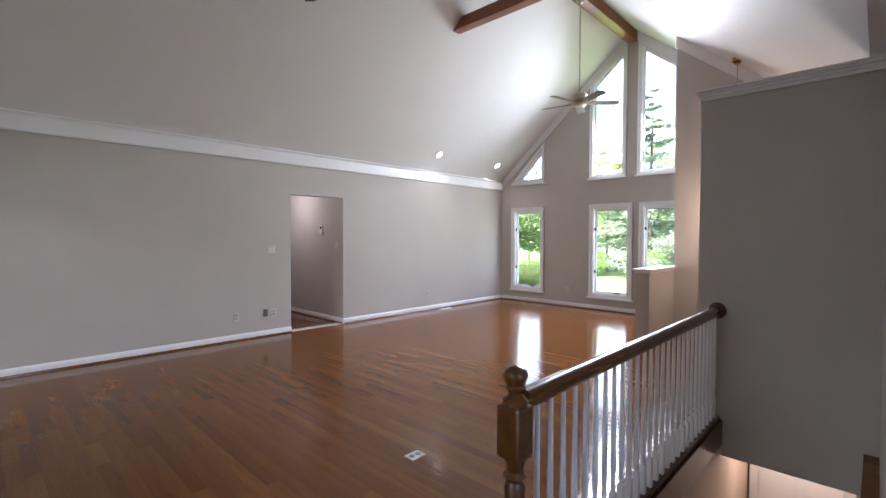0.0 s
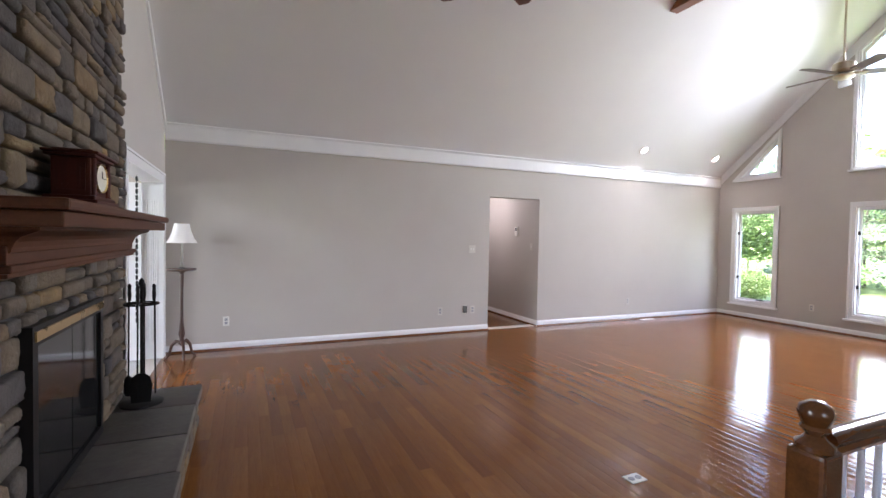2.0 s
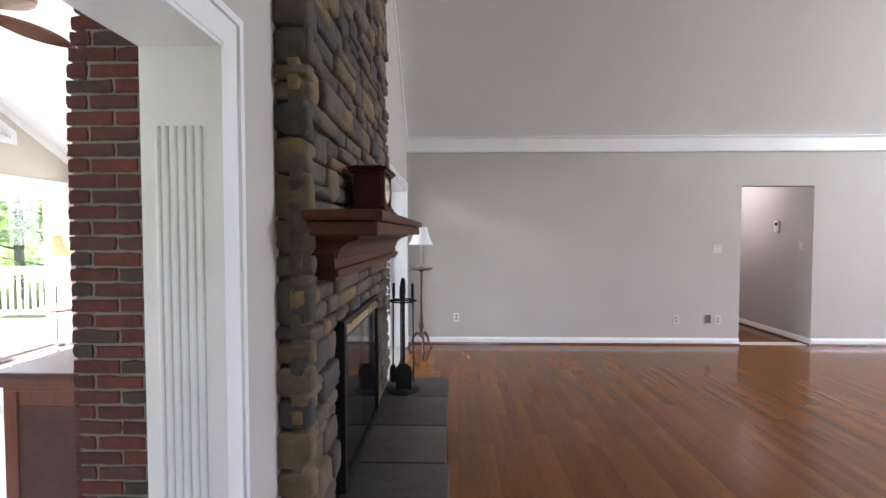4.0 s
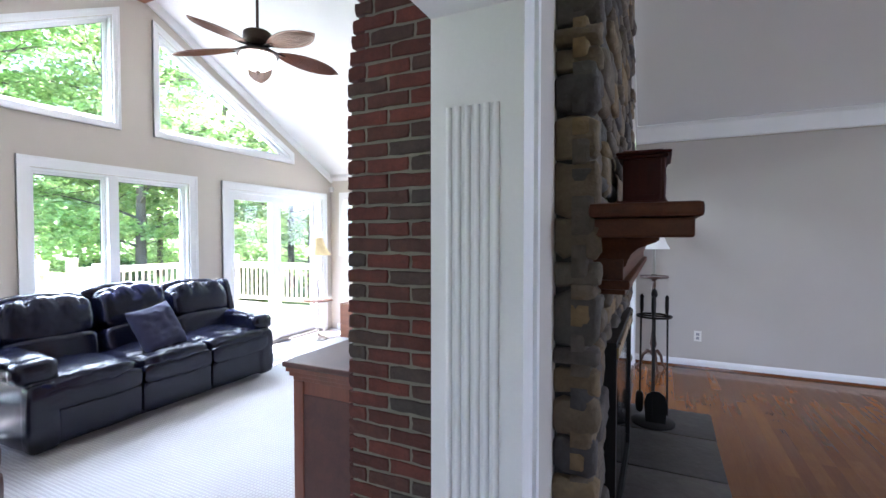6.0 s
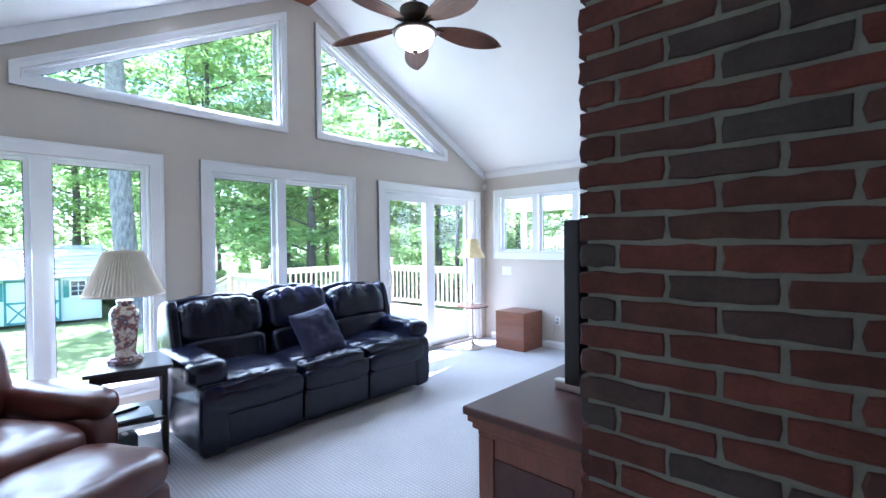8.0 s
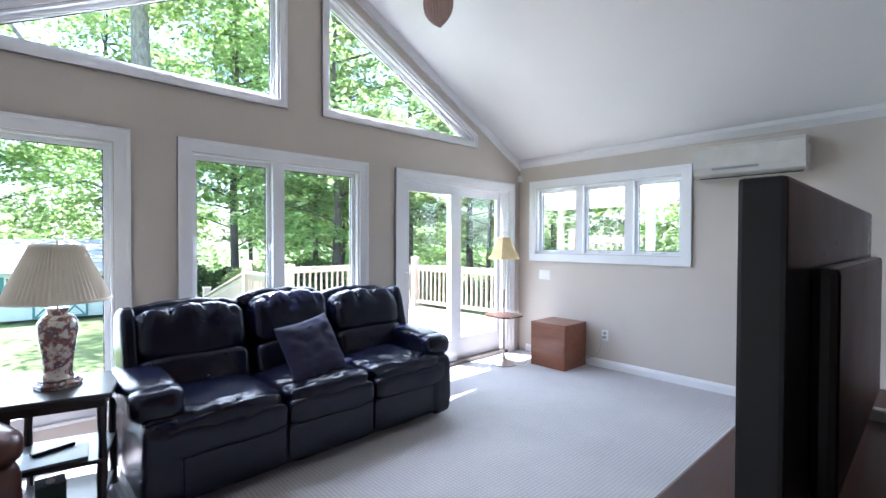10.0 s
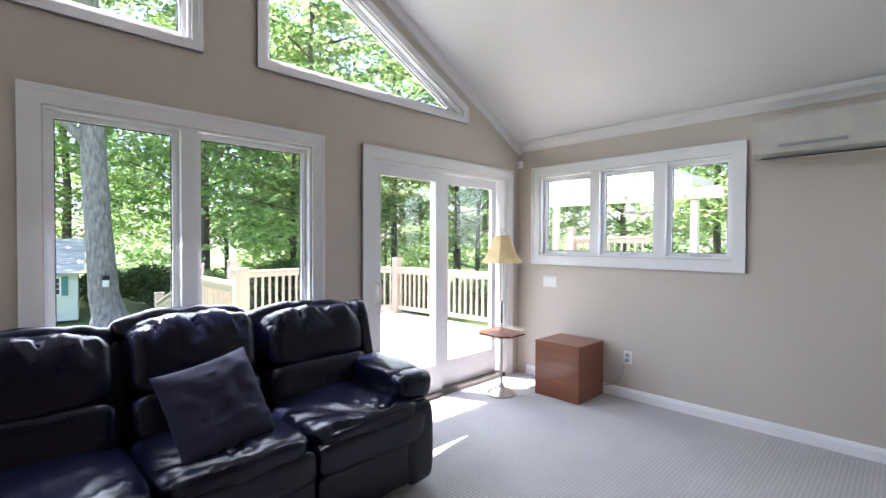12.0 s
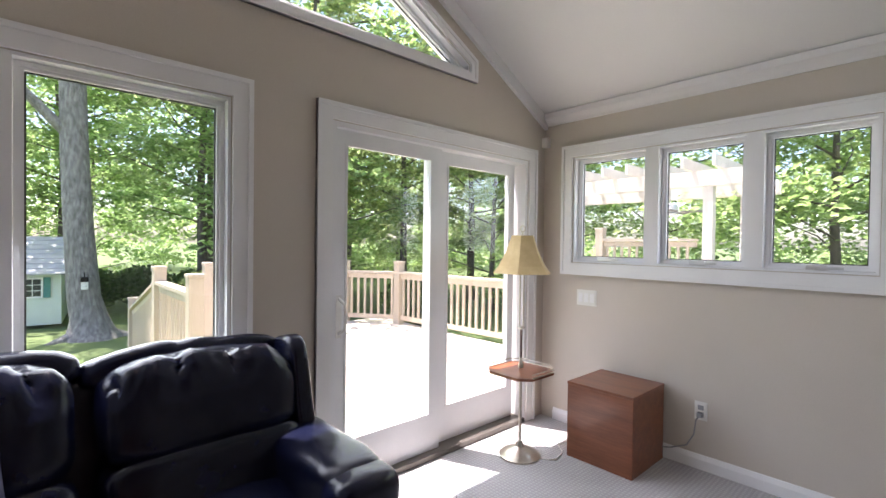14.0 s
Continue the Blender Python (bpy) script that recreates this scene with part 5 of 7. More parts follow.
dial = part("dial", Shape().lathe([(0.085, 0.0), (0.085, 0.006)], 28, pose(0.056, 0, 0.19, 0, 90, 0)), plain("ivory_dial", (0.62, 0.58, 0.48), 0.4), clock, "pale round dial")
part("bezel", Shape().lathe([(0.084, 0.006), (0.093, 0.01), (0.096, 0.0)], 28, pose(0.056, 0, 0.19, 0, 90, 0), False), BRASS, dial)
part("hour_pointer", Shape().box((0.0635, -0.003, 0.19), (0.0655, 0.003, 0.235)), BLACK_METAL, dial)
part("minute_pointer", Shape().box((0.066, 0.0, 0.188), (0.067, 0.06, 0.192)), BLACK_METAL, dial)
part("side_panel", Shape().box((-0.045, -0.139, 0.10), (0.04, -0.135, 0.27)).box((-0.03, -0.141, 0.13), (0.025, -0.139, 0.24)), CLOCK_WOOD, clock, "lighter carved side panel")

tools = thing("fireplace_tools", (-1.0, 3.83, HZ), "black iron fireplace tool stand with poker, tongs, brush and shovel", "fireplace tools")
part("base", Shape().lathe([(0.13, 0.0), (0.13, 0.012), (0.11, 0.02), (0.02, 0.03)], 20), BLACK_METAL, tools, smooth=True)
part("stem", Shape().tube([(0, 0, 0.02), (0, 0, 0.80)], 0.010, 8).lathe([(0.008, 0.79), (0.02, 0.81), (0.016, 0.84), (0.003, 0.855)], 12), BLACK_METAL, tools, smooth=True)
part("hook_ring", Shape().tube([(0.10 * math.cos(a_), 0.10 * math.sin(a_), 0.68) for a_ in [i * math.pi / 8 for i in range(17)]], 0.007, 6).tube([(-0.10, 0, 0.68), (0.10, 0, 0.68)], 0.006, 6).tube([(0, -0.10, 0.68), (0, 0.10, 0.68)], 0.006, 6), BLACK_METAL, tools, smooth=True)
for name, ax, ay in (("poker", 0.08, 0.0), ("shovel", -0.005, -0.105), ("brush", -0.08, 0.02), ("tongs", 0.0, 0.09)):
    s = Shape().tube([(ax, ay, 0.06), (ax * 0.95, ay * 0.95, 0.66), (ax * 0.9, ay * 0.9, 0.74)], 0.006, 6).lathe([(0.009, 0.70), (0.012, 0.74), (0.010, 0.79), (0.013, 0.80), (0.004, 0.815)], 10, pose(ax * 0.9, ay * 0.9, 0))
    if name == "shovel":
        s.plate([[(-0.055, 0.04), (0.055, 0.04), (0.065, 0.16), (0.05, 0.21), (0.02, 0.235), (-0.02, 0.235), (-0.05, 0.21), (-0.065, 0.16)]], 0, 0.006, lambda u, v, w: (ax + u + 0.02, ay + w - 0.012 + 0.15 * abs(u), v))
    if name == "brush":
        s.cushion((0.05, 0.05, 0.14), (ax, ay, 0.12), 3, 4)
    part(name, s, BLACK_METAL, tools, smooth=True)

# open white door seen in the far opening
d3 = tagged(new("door_3"), "white door leaf folded back in the far opening", "door", "", "structure")
part("door_leaf", Shape().box((-1.80, 6.30, 0.01), (-1.44, 6.345, 2.03), 0.004), TRIM, d3)
# Stand-in for a dark dashed line of unknown kind, shaped as strung beads.
beads = thing("dashed_line", (-1.36, 5.63, 1.99), "dark beads standing in for an unidentified dashed line in the far opening", "cord")
bead = Shape().lathe([(0.003, -0.03), (0.011, -0.024), (0.011, 0.016), (0.003, 0.022)], 8).mesh("bead", BLACK_METAL)
for k in range(24):
    part("bead", bead, BLACK_METAL, beads, at=(0, 0, 0.02 - k * 0.062))
part("string", Shape().tube([(0, 0, 0.06), (0, 0, -1.45)], 0.002, 5), BLACK_METAL, beads)


# ---- small fixtures on the walls ----
def on_wall(axis, s, base):
    """Maps (along, up, out from the wall) to the world."""
    if axis == "y":
        return lambda u, v, w: (u, base + s * w, v)
    return lambda u, v, w: (base + s * w, u, v)


def plate_thing(name, put, u, v, w, h, label, category, slots=(), group=""):
    t = tagged(new(name), label, category, group)
    part("cover", Shape().plate([rect(u - w / 2, v - h / 2, u + w / 2, v + h / 2)], 0.0, 0.004, put).plate([rect(u - w / 2 + 0.006, v - h / 2 + 0.006, u + w / 2 - 0.006, v + h / 2 - 0.006)], 0.004, 0.007, put), WALL if category == "cover plate" else (WHITE_PLASTIC if u < 0 else ALMOND), t)
    for kind, du, dv, sw, sh, m in slots:
        part(kind, Shape().plate([rect(u + du - sw / 2, v + dv - sh / 2, u + du + sw / 2, v + dv + sh / 2)], 0.007, 0.010, put), m, t)
    return t


n_wall, e_wall, hall_wall = on_wall("y", -1, NORTH), on_wall("x", -1, EAST), on_wall("x", -1, 4.16)
SOCKETS = (("socket", 0, 0.022, 0.034, 0.03, GREY_PLASTIC), ("socket", 0, -0.022, 0.034, 0.03, GREY_PLASTIC))
for u in (-0.576, 2.378, 2.93, 6.175):
    plate_thing("wall_outlet", n_wall, u, 0.36 if u < 0 else 0.34, 0.075, 0.118, "white wall outlet on the greige wall", "outlet", SOCKETS, "wall outlets")
plate_thing("wall_outlet", e_wall, 4.834, 0.36, 0.075, 0.118, "white wall outlet between the windows", "outlet", SOCKETS, "wall outlets")
plate_thing("wall_outlet", n_wall, -4.585, 0.37, 0.075, 0.118, "white sunroom wall outlet with a plugged cord", "outlet", SOCKETS, "wall outlets")
plate_thing("wall_outlet", n_wall, -2.52, 0.335, 0.075, 0.118, "white sunroom wall outlet", "outlet", SOCKETS, "wall outlets")
plate_thing("wall_switch", n_wall, 2.908, 1.293, 0.115, 0.118, "white double wall switch beside the doorway", "switch", (("toggle", -0.025, 0, 0.012, 0.026, TRIM), ("toggle", 0.025, 0, 0.012, 0.026, TRIM)))
plate_thing("wall_switch", n_wall, -5.40, 1.012, 0.165, 0.12, "white triple rocker switch under the window", "switch", tuple(("rocker", d, 0, 0.033, 0.068, TRIM) for d in (-0.048, 0, 0.048)))
plate_thing("cover_plate", n_wall, 1.10, 1.073, 0.115, 0.085, "blank painted cover plate", "cover plate")
vent = plate_thing("wall_vent", n_wall, 2.80, 0.35, 0.085, 0.13, "small dark wall plate beside an outlet", "vent")
part("dark_face", Shape().plate([rect(2.765, 0.295, 2.835, 0.405)], 0.007, 0.011, n_wall), plain("dark_plate", (0.10, 0.10, 0.09), 0.5), vent)
th = tagged(new("thermostat"), "small white thermostat on the hall wall", "thermostat")
part("body", Shape().plate([rect(NORTH + 0.62, 1.52, NORTH + 0.70, 1.68)], 0.0, 0.03, hall_wall), WHITE_PLASTIC, th)
part("display", Shape().plate([rect(NORTH + 0.635, 1.61, NORTH + 0.685, 1.66)], 0.03, 0.032, hall_wall), DARK_GLASS, th)
plate_thing("wall_switch", hall_wall, NORTH + 0.2, 1.33, 0.075, 0.118, "white wall switch in the hall", "switch", (("toggle", 0, 0, 0.012, 0.026, TRIM),))
sen = thing("alarm_sensor", (WEST + 0.03, NORTH - 0.03, 2.25), "small white corner sensor under the ceiling", "sensor")
part("body", Shape().box((-0.025, -0.025, -0.04), (0.03, 0.03, 0.04), 0.008), WHITE_PLASTIC, sen)
fo = thing("floor_outlet", (1.862, 2.27, 0.0), "square brass-white floor outlet set in the oak boards", "floor outlet", turn=0)
part("plate", Shape().box((-0.06, -0.045, 0), (0.06, 0.045, 0.006), 0.002), WHITE_PLASTIC, fo)
for s in (-1, 1):
    part("socket_lid", Shape().lathe([(0.02, 0.006), (0.019, 0.009)], 16, pose(s * 0.027, 0, 0)), GREY_PLASTIC, fo)
reg = thing("floor_register", (6.55, NORTH - 0.13, 0.0), "flat cream floor register beside the baseboard", "floor register")
part("frame", Shape().box((-0.16, -0.05, 0), (0.16, 0.05, 0.006), 0.002), WHITE_PLASTIC, reg)
for k in range(9):
    part("louvre", Shape().box((-0.135 + k * 0.032, -0.035, 0.006), (-0.123 + k * 0.032, 0.035, 0.009)), TRIM, reg)
foyer_lamp = thing("pendant_lamp", (6.62, 1.38, 2.05), "small brass pendant lamp on a thin chain, switched on", "pendant lamp")
foyer_top = living_height(1.38) - 2.05
part("canopy", Shape().lathe([(0.02, foyer_top - 0.07), (0.035, foyer_top - 0.05), (0.06, foyer_top - 0.03), (0.06, foyer_top + 0.02)], 16), BRASS, foyer_lamp, smooth=True)
part("chain", Shape().tube([(0, 0, 0.20), (0, 0, foyer_top - 0.05)], 0.007, 6), FAN_BRASS, foyer_lamp)
part("socket", Shape().lathe([(0.012, 0.22), (0.03, 0.20), (0.035, 0.10), (0.06, 0.08)], 16), BRASS, foyer_lamp, smooth=True)
part("shade", Shape().lathe([(0.035, -0.10), (0.085, -0.06), (0.11, 0.0), (0.09, 0.06), (0.06, 0.085)], 20), glow("lit_pendant_glass", (1.0, 0.80, 0.58), 2.0), foyer_lamp, "glowing amber glass shade", True)
lamp("pendant_glow", "POINT", 3.0, Matrix.Translation((6.62, 1.38, 1.75)), (1.0, 0.76, 0.55), size=0.10)

# wall air conditioner
ac = thing("air_conditioner", (-3.20, NORTH, 2.02), "white wall-mounted split air conditioner", "air conditioner")
prof = [(0.0, 0.0), (-0.13, 0.0), (-0.17, 0.03), (-0.195, 0.09), (-0.20, 0.25), (-0.185, 0.275), (-0.15, 0.285), (0.0, 0.285)]
n = len(prof)
part("body", Shape().add([(-0.42, a, b) for a, b in prof] + [(0.42, a, b) for a, b in prof], [(i, (i + 1) % n, n + (i + 1) % n, n + i) for i in range(n)] + [tuple(range(n)), tuple(range(n, 2 * n))]), plain("ivory_plastic", (0.56, 0.54, 0.49), 0.3), ac)
part("louvre", Shape().box((-0.37, -0.166, 0.020), (0.40, -0.12, 0.027), 0.002, pose(0, 0, 0.0, 12)), BLACK_PLASTIC, ac, "dark air outlet slot")
part("display_strip", Shape().box((-0.26, -0.199, 0.060), (0.10, -0.192, 0.080), 0.002), GREY_PLASTIC, ac, "grey display strip")

# ---- living room lamp on a candle stand ----
stand = thing("candle_stand", (-1.03, 6.22, 0), "slender dark tripod candle stand in the corner", "side table")
part("column", Shape().lathe([(0.012, 0.16), (0.034, 0.19), (0.022, 0.24), (0.036, 0.30), (0.030, 0.34), (0.018, 0.46), (0.015, 0.80), (0.022, 0.98), (0.018, 1.0), (0.05, 1.03)], 16), DARK_WOOD, stand, smooth=True)
part("tray", Shape().lathe([(0.02, 1.028), (0.14, 1.034), (0.152, 1.045), (0.150, 1.058), (0.142, 1.05), (0.02, 1.046)], 28), DARK_WOOD, stand, smooth=True)
leg = Shape().tube([(0.015, 0, 0.20), (0.06, 0, 0.215), (0.11, 0, 0.16), (0.135, 0, 0.06), (0.17, 0, 0.012), (0.19, 0, 0.012)], [0.018, 0.02, 0.017, 0.014, 0.013, 0.012], 8).mesh("leg", DARK_WOOD, True)
for k in range(3):
    part("leg", leg, DARK_WOOD, stand, at=pose(0, 0, 0, 0, 0, -75 + 120 * k))
tl = thing("table_lamp", (-1.03, 6.22, 1.047), "small candlestick lamp with a white bell shade", "lamp")
part("base", Shape().lathe([(0.05, 0.0), (0.05, 0.012), (0.018, 0.03), (0.014, 0.10), (0.018, 0.12), (0.013, 0.20), (0.013, 0.36)], 16), glass_material("pale_glass_stem", (0.85, 0.9, 0.86), 0.08), tl, "pale glass candlestick", True)
sh = Shape().lathe([(0.158, 0.31), (0.128, 0.36), (0.098, 0.44), (0.078, 0.53), (0.076, 0.53), (0.096, 0.44), (0.126, 0.36), (0.156, 0.312)], 28, cap=False)
part("shade", sh, WHITE_SHADE, tl, smooth=True)
part("harp", Shape().tube([(-0.07, 0, 0.50), (0.07, 0, 0.50)], 0.003, 5).tube([(0, 0, 0.36), (0, 0, 0.55)], 0.004, 5), BRASS, tl)

# ---- leather sofa ----
sofa = thing("sofa", (-5.13, 3.215, 0), "navy leather three-seat reclining sofa", "sofa", turn=2)
sofa.scale = (1.0, 1.03, 1.0)
part("base", Shape().cushion((0.80, 2.00, 0.30), (-0.02, 0, 0.19), 12, 12, 0.003, 2), NAVY, sofa, smooth=True)
for k, (yk, wk, up) in enumerate(((-0.655, 0.68, 0.0), (0.0, 0.62, 0.035), (0.655, 0.68, 0.0))):
    part("seat", Shape().cushion((0.70, wk, 0.17), (0.08, yk, 0.435), 5.5, 26, 0.008, k * 3.1, 0.035, creases=0.013), NAVY, sofa, "puffy seat cushion", True)
    part("seat_front", Shape().cushion((0.10, wk - 0.01, 0.17), (0.385, yk, 0.375), 5, 14, 0.005, k * 1.3 + 9), NAVY, sofa, "padded seat edge", True)
    part("footrest", Shape().cushion((0.07, wk - 0.01, 0.26), (0.375, yk, 0.19), 9, 12, 0.004, k * 1.7 + 5), NAVY, sofa, "padded footrest panel", True)
    lean = pose(-0.20, yk, 0.66, 0, -13, 0)
    part("lumbar", Shape().cushion((0.20, wk - 0.04, 0.26), (0.01, 0, -0.08), 5, 16, 0.006, k * 2.3 + 1, m=lean), NAVY, sofa, "lower back cushion", True)
    part("backrest", Shape().cushion((0.24, wk - 0.05, 0.33 + up), (-0.015, 0, 0.175 + up / 2), 5.0, 40, 0.005, k * 4.7 + 2, 0.03, 0.055, m=lean), NAVY, sofa, "gathered upper back cushion", True)
    part("headroll", Shape().cushion((0.15, wk + 0.015, 0.115), (-0.15, 0, 0.325 + up), 4.5, 26, 0.009, k * 3.3 + 4, 0.03, 0.014, m=lean), NAVY, sofa, "rolled top edge", True)
part("back_shell", Shape().cushion((0.16, 2.06, 0.82), (0, 0, 0.0), 8, 12, 0.004, 8, m=pose(-0.385, 0, 0.53, 0, -11, 0)), NAVY, sofa, smooth=True)
for s in (-1, 1):
    part("back_wing", Shape().cushion((0.26, 0.09, 0.56), (-0.01, 0, 0.05), 4.5, 14, 0.005, s + 31, m=pose(-0.25, s * 0.995, 0.69, 0, -13, 0)), NAVY, sofa, "padded side of the back", True)
    part("arm_side", Shape().cushion((0.80, 0.16, 0.50), (0.0, s * 0.955, 0.29), 9, 14, 0.004, s + 3), NAVY, sofa, smooth=True)
    part("arm_pad", Shape().cushion((0.66, 0.25, 0.17), (-0.02, s * 0.965, 0.59), 4.5, 26, 0.006, s * 2 + 7, 0.012), NAVY, sofa, "padded arm top", True)
    part("arm_nose", Shape().cushion((0.18, 0.255, 0.18), (0.30, s * 0.965, 0.575), 3.0, 18, 0.006, s * 2 + 17), NAVY, sofa, "rounded arm end", True)
    part("arm_front", Shape().cushion((0.12, 0.19, 0.47), (0.365, s * 0.955, 0.27), 5, 14, 0.005, s + 13), NAVY, sofa, smooth=True)
lever = [(-0.14, 1.04, 0.40)] + [(-0.08 + 0.05 * math.cos(q), 1.085, 0.585 + 0.06 * math.sin(q)) for q in [math.pi * (1 - i / 8) for i in range(9)]] + [(-0.03, 1.04, 0.42)]
part("recline_lever", Shape().tube(lever, 0.009, 8), plain("brown_lever", (0.06, 0.02, 0.012), 0.35), sofa, "brown looped recliner handle", True)
pil = thing("throw_pillow", (-4.95, 3.18, 0.485), "square dark blue cloth pillow leaning on the sofa back", "pillow", turn=5)
ps = Shape()
N = 30
for side in (1, -1):
    v, f = [], []
    for i in range(N + 1):
        for j in range(N + 1):
            a_, b_ = 2 * i / N - 1, 2 * j / N - 1
            puff = ((1 - a_ ** 4) * (1 - b_ ** 4)) ** 0.55
            pinch = 1 - 0.07 * (1 - a_ * a_) * abs(b_) ** 6 - 0.0
            pinch2 = 1 - 0.07 * (1 - b_ * b_) * abs(a_) ** 6
            wr = (0.014 * noise.noise(Vector((a_ * 2.4, b_ * 4.4, side * 3))) + 0.006 * noise.noise(Vector((a_ * 4, b_ * 11, side * 5)))) * (0.4 + puff)
            v.append((side * (0.075 * puff + wr * (1 if puff > 0.02 else 0)), 0.215 * a_ * pinch2, 0.215 * b_ * pinch))
    for i in range(N):
        for j in range(N):
            q = (i * (N + 1) + j, (i + 1) * (N + 1) + j, (i + 1) * (N + 1) + j + 1, i * (N + 1) + j + 1)
            f.append(q if side > 0 else q[::-1])
    ps.add(v, f, pose(0, 0, 0.20, 8, -26, 4))
part("cover", ps, VELVET, pil, smooth=True)

# ---- end table with lamp ----
et = thing("end_table", (-5.15, 1.88, 0), "black end table with scrolled legs and two lower shelves", "end table", turn=-13)
et.scale = (0.95, 1.0, 1.1)
part("tabletop", Shape().box((-0.26, -0.235, 0.575), (0.26, 0.235, 0.60), 0.008), BLACK_WOOD, et)
part("apron", Shape().box((-0.23, -0.205, 0.53), (0.23, 0.205, 0.575), 0.006), BLACK_WOOD, et)
scroll = Shape().tube([(0, 0, 0.54), (0.012, 0.0, 0.46), (-0.01, 0, 0.38), (-0.018, 0, 0.30), (0.0, 0, 0.24), (0.02, 0, 0.18), (0.03, 0, 0.10), (0.015, 0, 0.04), (0.035, 0, 0.0)], [0.024, 0.02, 0.017, 0.02, 0.024, 0.022, 0.018, 0.02, 0.024], 8).mesh("leg", BLACK_WOOD, True)
for sx in (-1, 1):
    for sy in (-1, 1):
        part("leg", scroll, BLACK_WOOD, et, at=pose(sx * 0.20, sy * 0.185, 0, 0, 0, 0 if sx > 0 else 180))
part("shelf", Shape().box((-0.22, -0.20, 0.27), (0.22, 0.20, 0.29), 0.005), BLACK_WOOD, et)
part("lower_shelf", Shape().box((-0.21, -0.19, 0.06), (0.21, 0.19, 0.08), 0.005), BLACK_WOOD, et)
part("magazine", Shape().box((-0.02, -0.16, 0.291), (0.19, 0.10, 0.305), 0.002, pose(0, 0, 0, 0, 0, 8)), plain("grey_magazine", (0.22, 0.25, 0.27), 0.4), None, "grey magazine lying on the table shelf", category="magazine").matrix_basis = pose(-5.15, 1.88, 0.029, 0, 0, -13)
part("remote_control", Shape().box((-0.03, -0.09, 0.306), (0.015, 0.09, 0.324), 0.005, pose(0.02, -0.04, 0, 0, 0, 30)), BLACK_PLASTIC, None, "black remote control on a magazine", category="remote control").matrix_basis = pose(-5.15, 1.88, 0.029, 0, 0, -13)
tb = thing("tissue_box", (-5.05, 1.82, 0.088), "small dark green tissue box on the lower shelf", "tissue box")
part("box", Shape().box((-0.06, -0.06, 0), (0.06, 0.06, 0.13), 0.003), plain("green_box_card", (0.035, 0.075, 0.065), 0.5), tb)
part("slot", Shape().lathe([(0.035, 0.13), (0.03, 0.133)], 16, Matrix.Diagonal((1, 0.55, 1, 1))), WHITE_PLASTIC, tb)
jl = thing("table_lamp", (-5.18, 1.86, 0.66), "painted porcelain jar lamp with a wide cream pleated shade", "lamp")
part("foot", Shape().lathe([(0.10, 0.0), (0.105, 0.02), (0.085, 0.032), (0.09, 0.045)], 8), PORCELAIN, jl, smooth=False)
part("jar", Shape().lathe([(0.068, 0.045), (0.060, 0.07), (0.067, 0.15), (0.080, 0.25), (0.087, 0.30), (0.085, 0.335), (0.070, 0.362), (0.042, 0.38), (0.046, 0.40), (0.05, 0.412)], 28), PORCELAIN, jl, smooth=True)
sh, seg = Shape(), 120
rings = []
for r, z in ((0.226, 0.45), (0.200, 0.518), (0.170, 0.59), (0.138, 0.665), (0.108, 0.735)):
    rings += [((r + (0.006 if i % 2 else -0.002)) * math.cos(2 * math.pi * i / seg), (r + (0.006 if i % 2 else -0.002)) * math.sin(2 * math.pi * i / seg), z) for i in range(seg)]
sh.add(rings, [(j * seg + i, j * seg + (i + 1) % seg, (j + 1) * seg + (i + 1) % seg, (j + 1) * seg + i) for j in range(4) for i in range(seg)])
part("shade", sh, SHADE_CLOTH, jl, "cream pleated shade")
part("top_band", Shape().lathe([(0.108, 0.728), (0.114, 0.728), (0.114, 0.743), (0.108, 0.743)], 40, cap=False), SHADE_CLOTH, jl)
part("bottom_band", Shape().lathe([(0.225, 0.445), (0.234, 0.445), (0.234, 0.458), (0.225, 0.458)], 48, cap=False), SHADE_CLOTH, jl)
part("harp", Shape().tube([(0, 0, 0.41), (0, 0, 0.765)], 0.005, 6), BRASS, jl)

# ---- brown armchair and ottoman ----
TURN_CHAIR = 31
ch = thing("armchair", (-4.80, 1.13, 0), "chestnut leather club armchair", "armchair", turn=TURN_CHAIR)
part("base", Shape().cushion((0.78, 0.80, 0.28), (0, 0, 0.16), 8, 10, 0.004, 1), BROWN_LEATHER, ch, smooth=True)
part("seat", Shape().cushion((0.70, 0.58, 0.20), (0.12, 0, 0.40), 3.8, 12, 0.010, 4, 0.02), BROWN_LEATHER, ch, "plump seat cushion", True)
part("backrest", Shape().cushion((0.26, 0.72, 0.62), (0, 0, 0.0), 3.6, 14, 0.010, 6, 0.05, m=pose(-0.32, 0, 0.70, 0, -12, 0)), BROWN_LEATHER, ch, smooth=True)
for s in (-1, 1):
    part("arm", Shape().cushion((0.80, 0.20, 0.46), (0.0, s * 0.38, 0.28), 6, 10, 0.005, s), BROWN_LEATHER, ch, smooth=True)
    part("arm_roll", Shape().cushion((0.82, 0.25, 0.20), (0.02, s * 0.39, 0.545), 2.8, 12, 0.008, s + 5), BROWN_LEATHER, ch, "rolled arm top", True)
ot = thing("ottoman", (-4.14, 1.42, 0), "chestnut leather ottoman in front of the armchair", "ottoman", turn=TURN_CHAIR)
part("cushion", Shape().cushion((0.56, 0.70, 0.19), (0, 0, 0.335), 4.5, 14, 0.008, 3, 0.015), BROWN_LEATHER, ot, smooth=True)
part("box", Shape().cushion((0.52, 0.66, 0.24), (0, 0, 0.15), 10, 8, 0.003, 3), BROWN_LEATHER, ot, smooth=True)
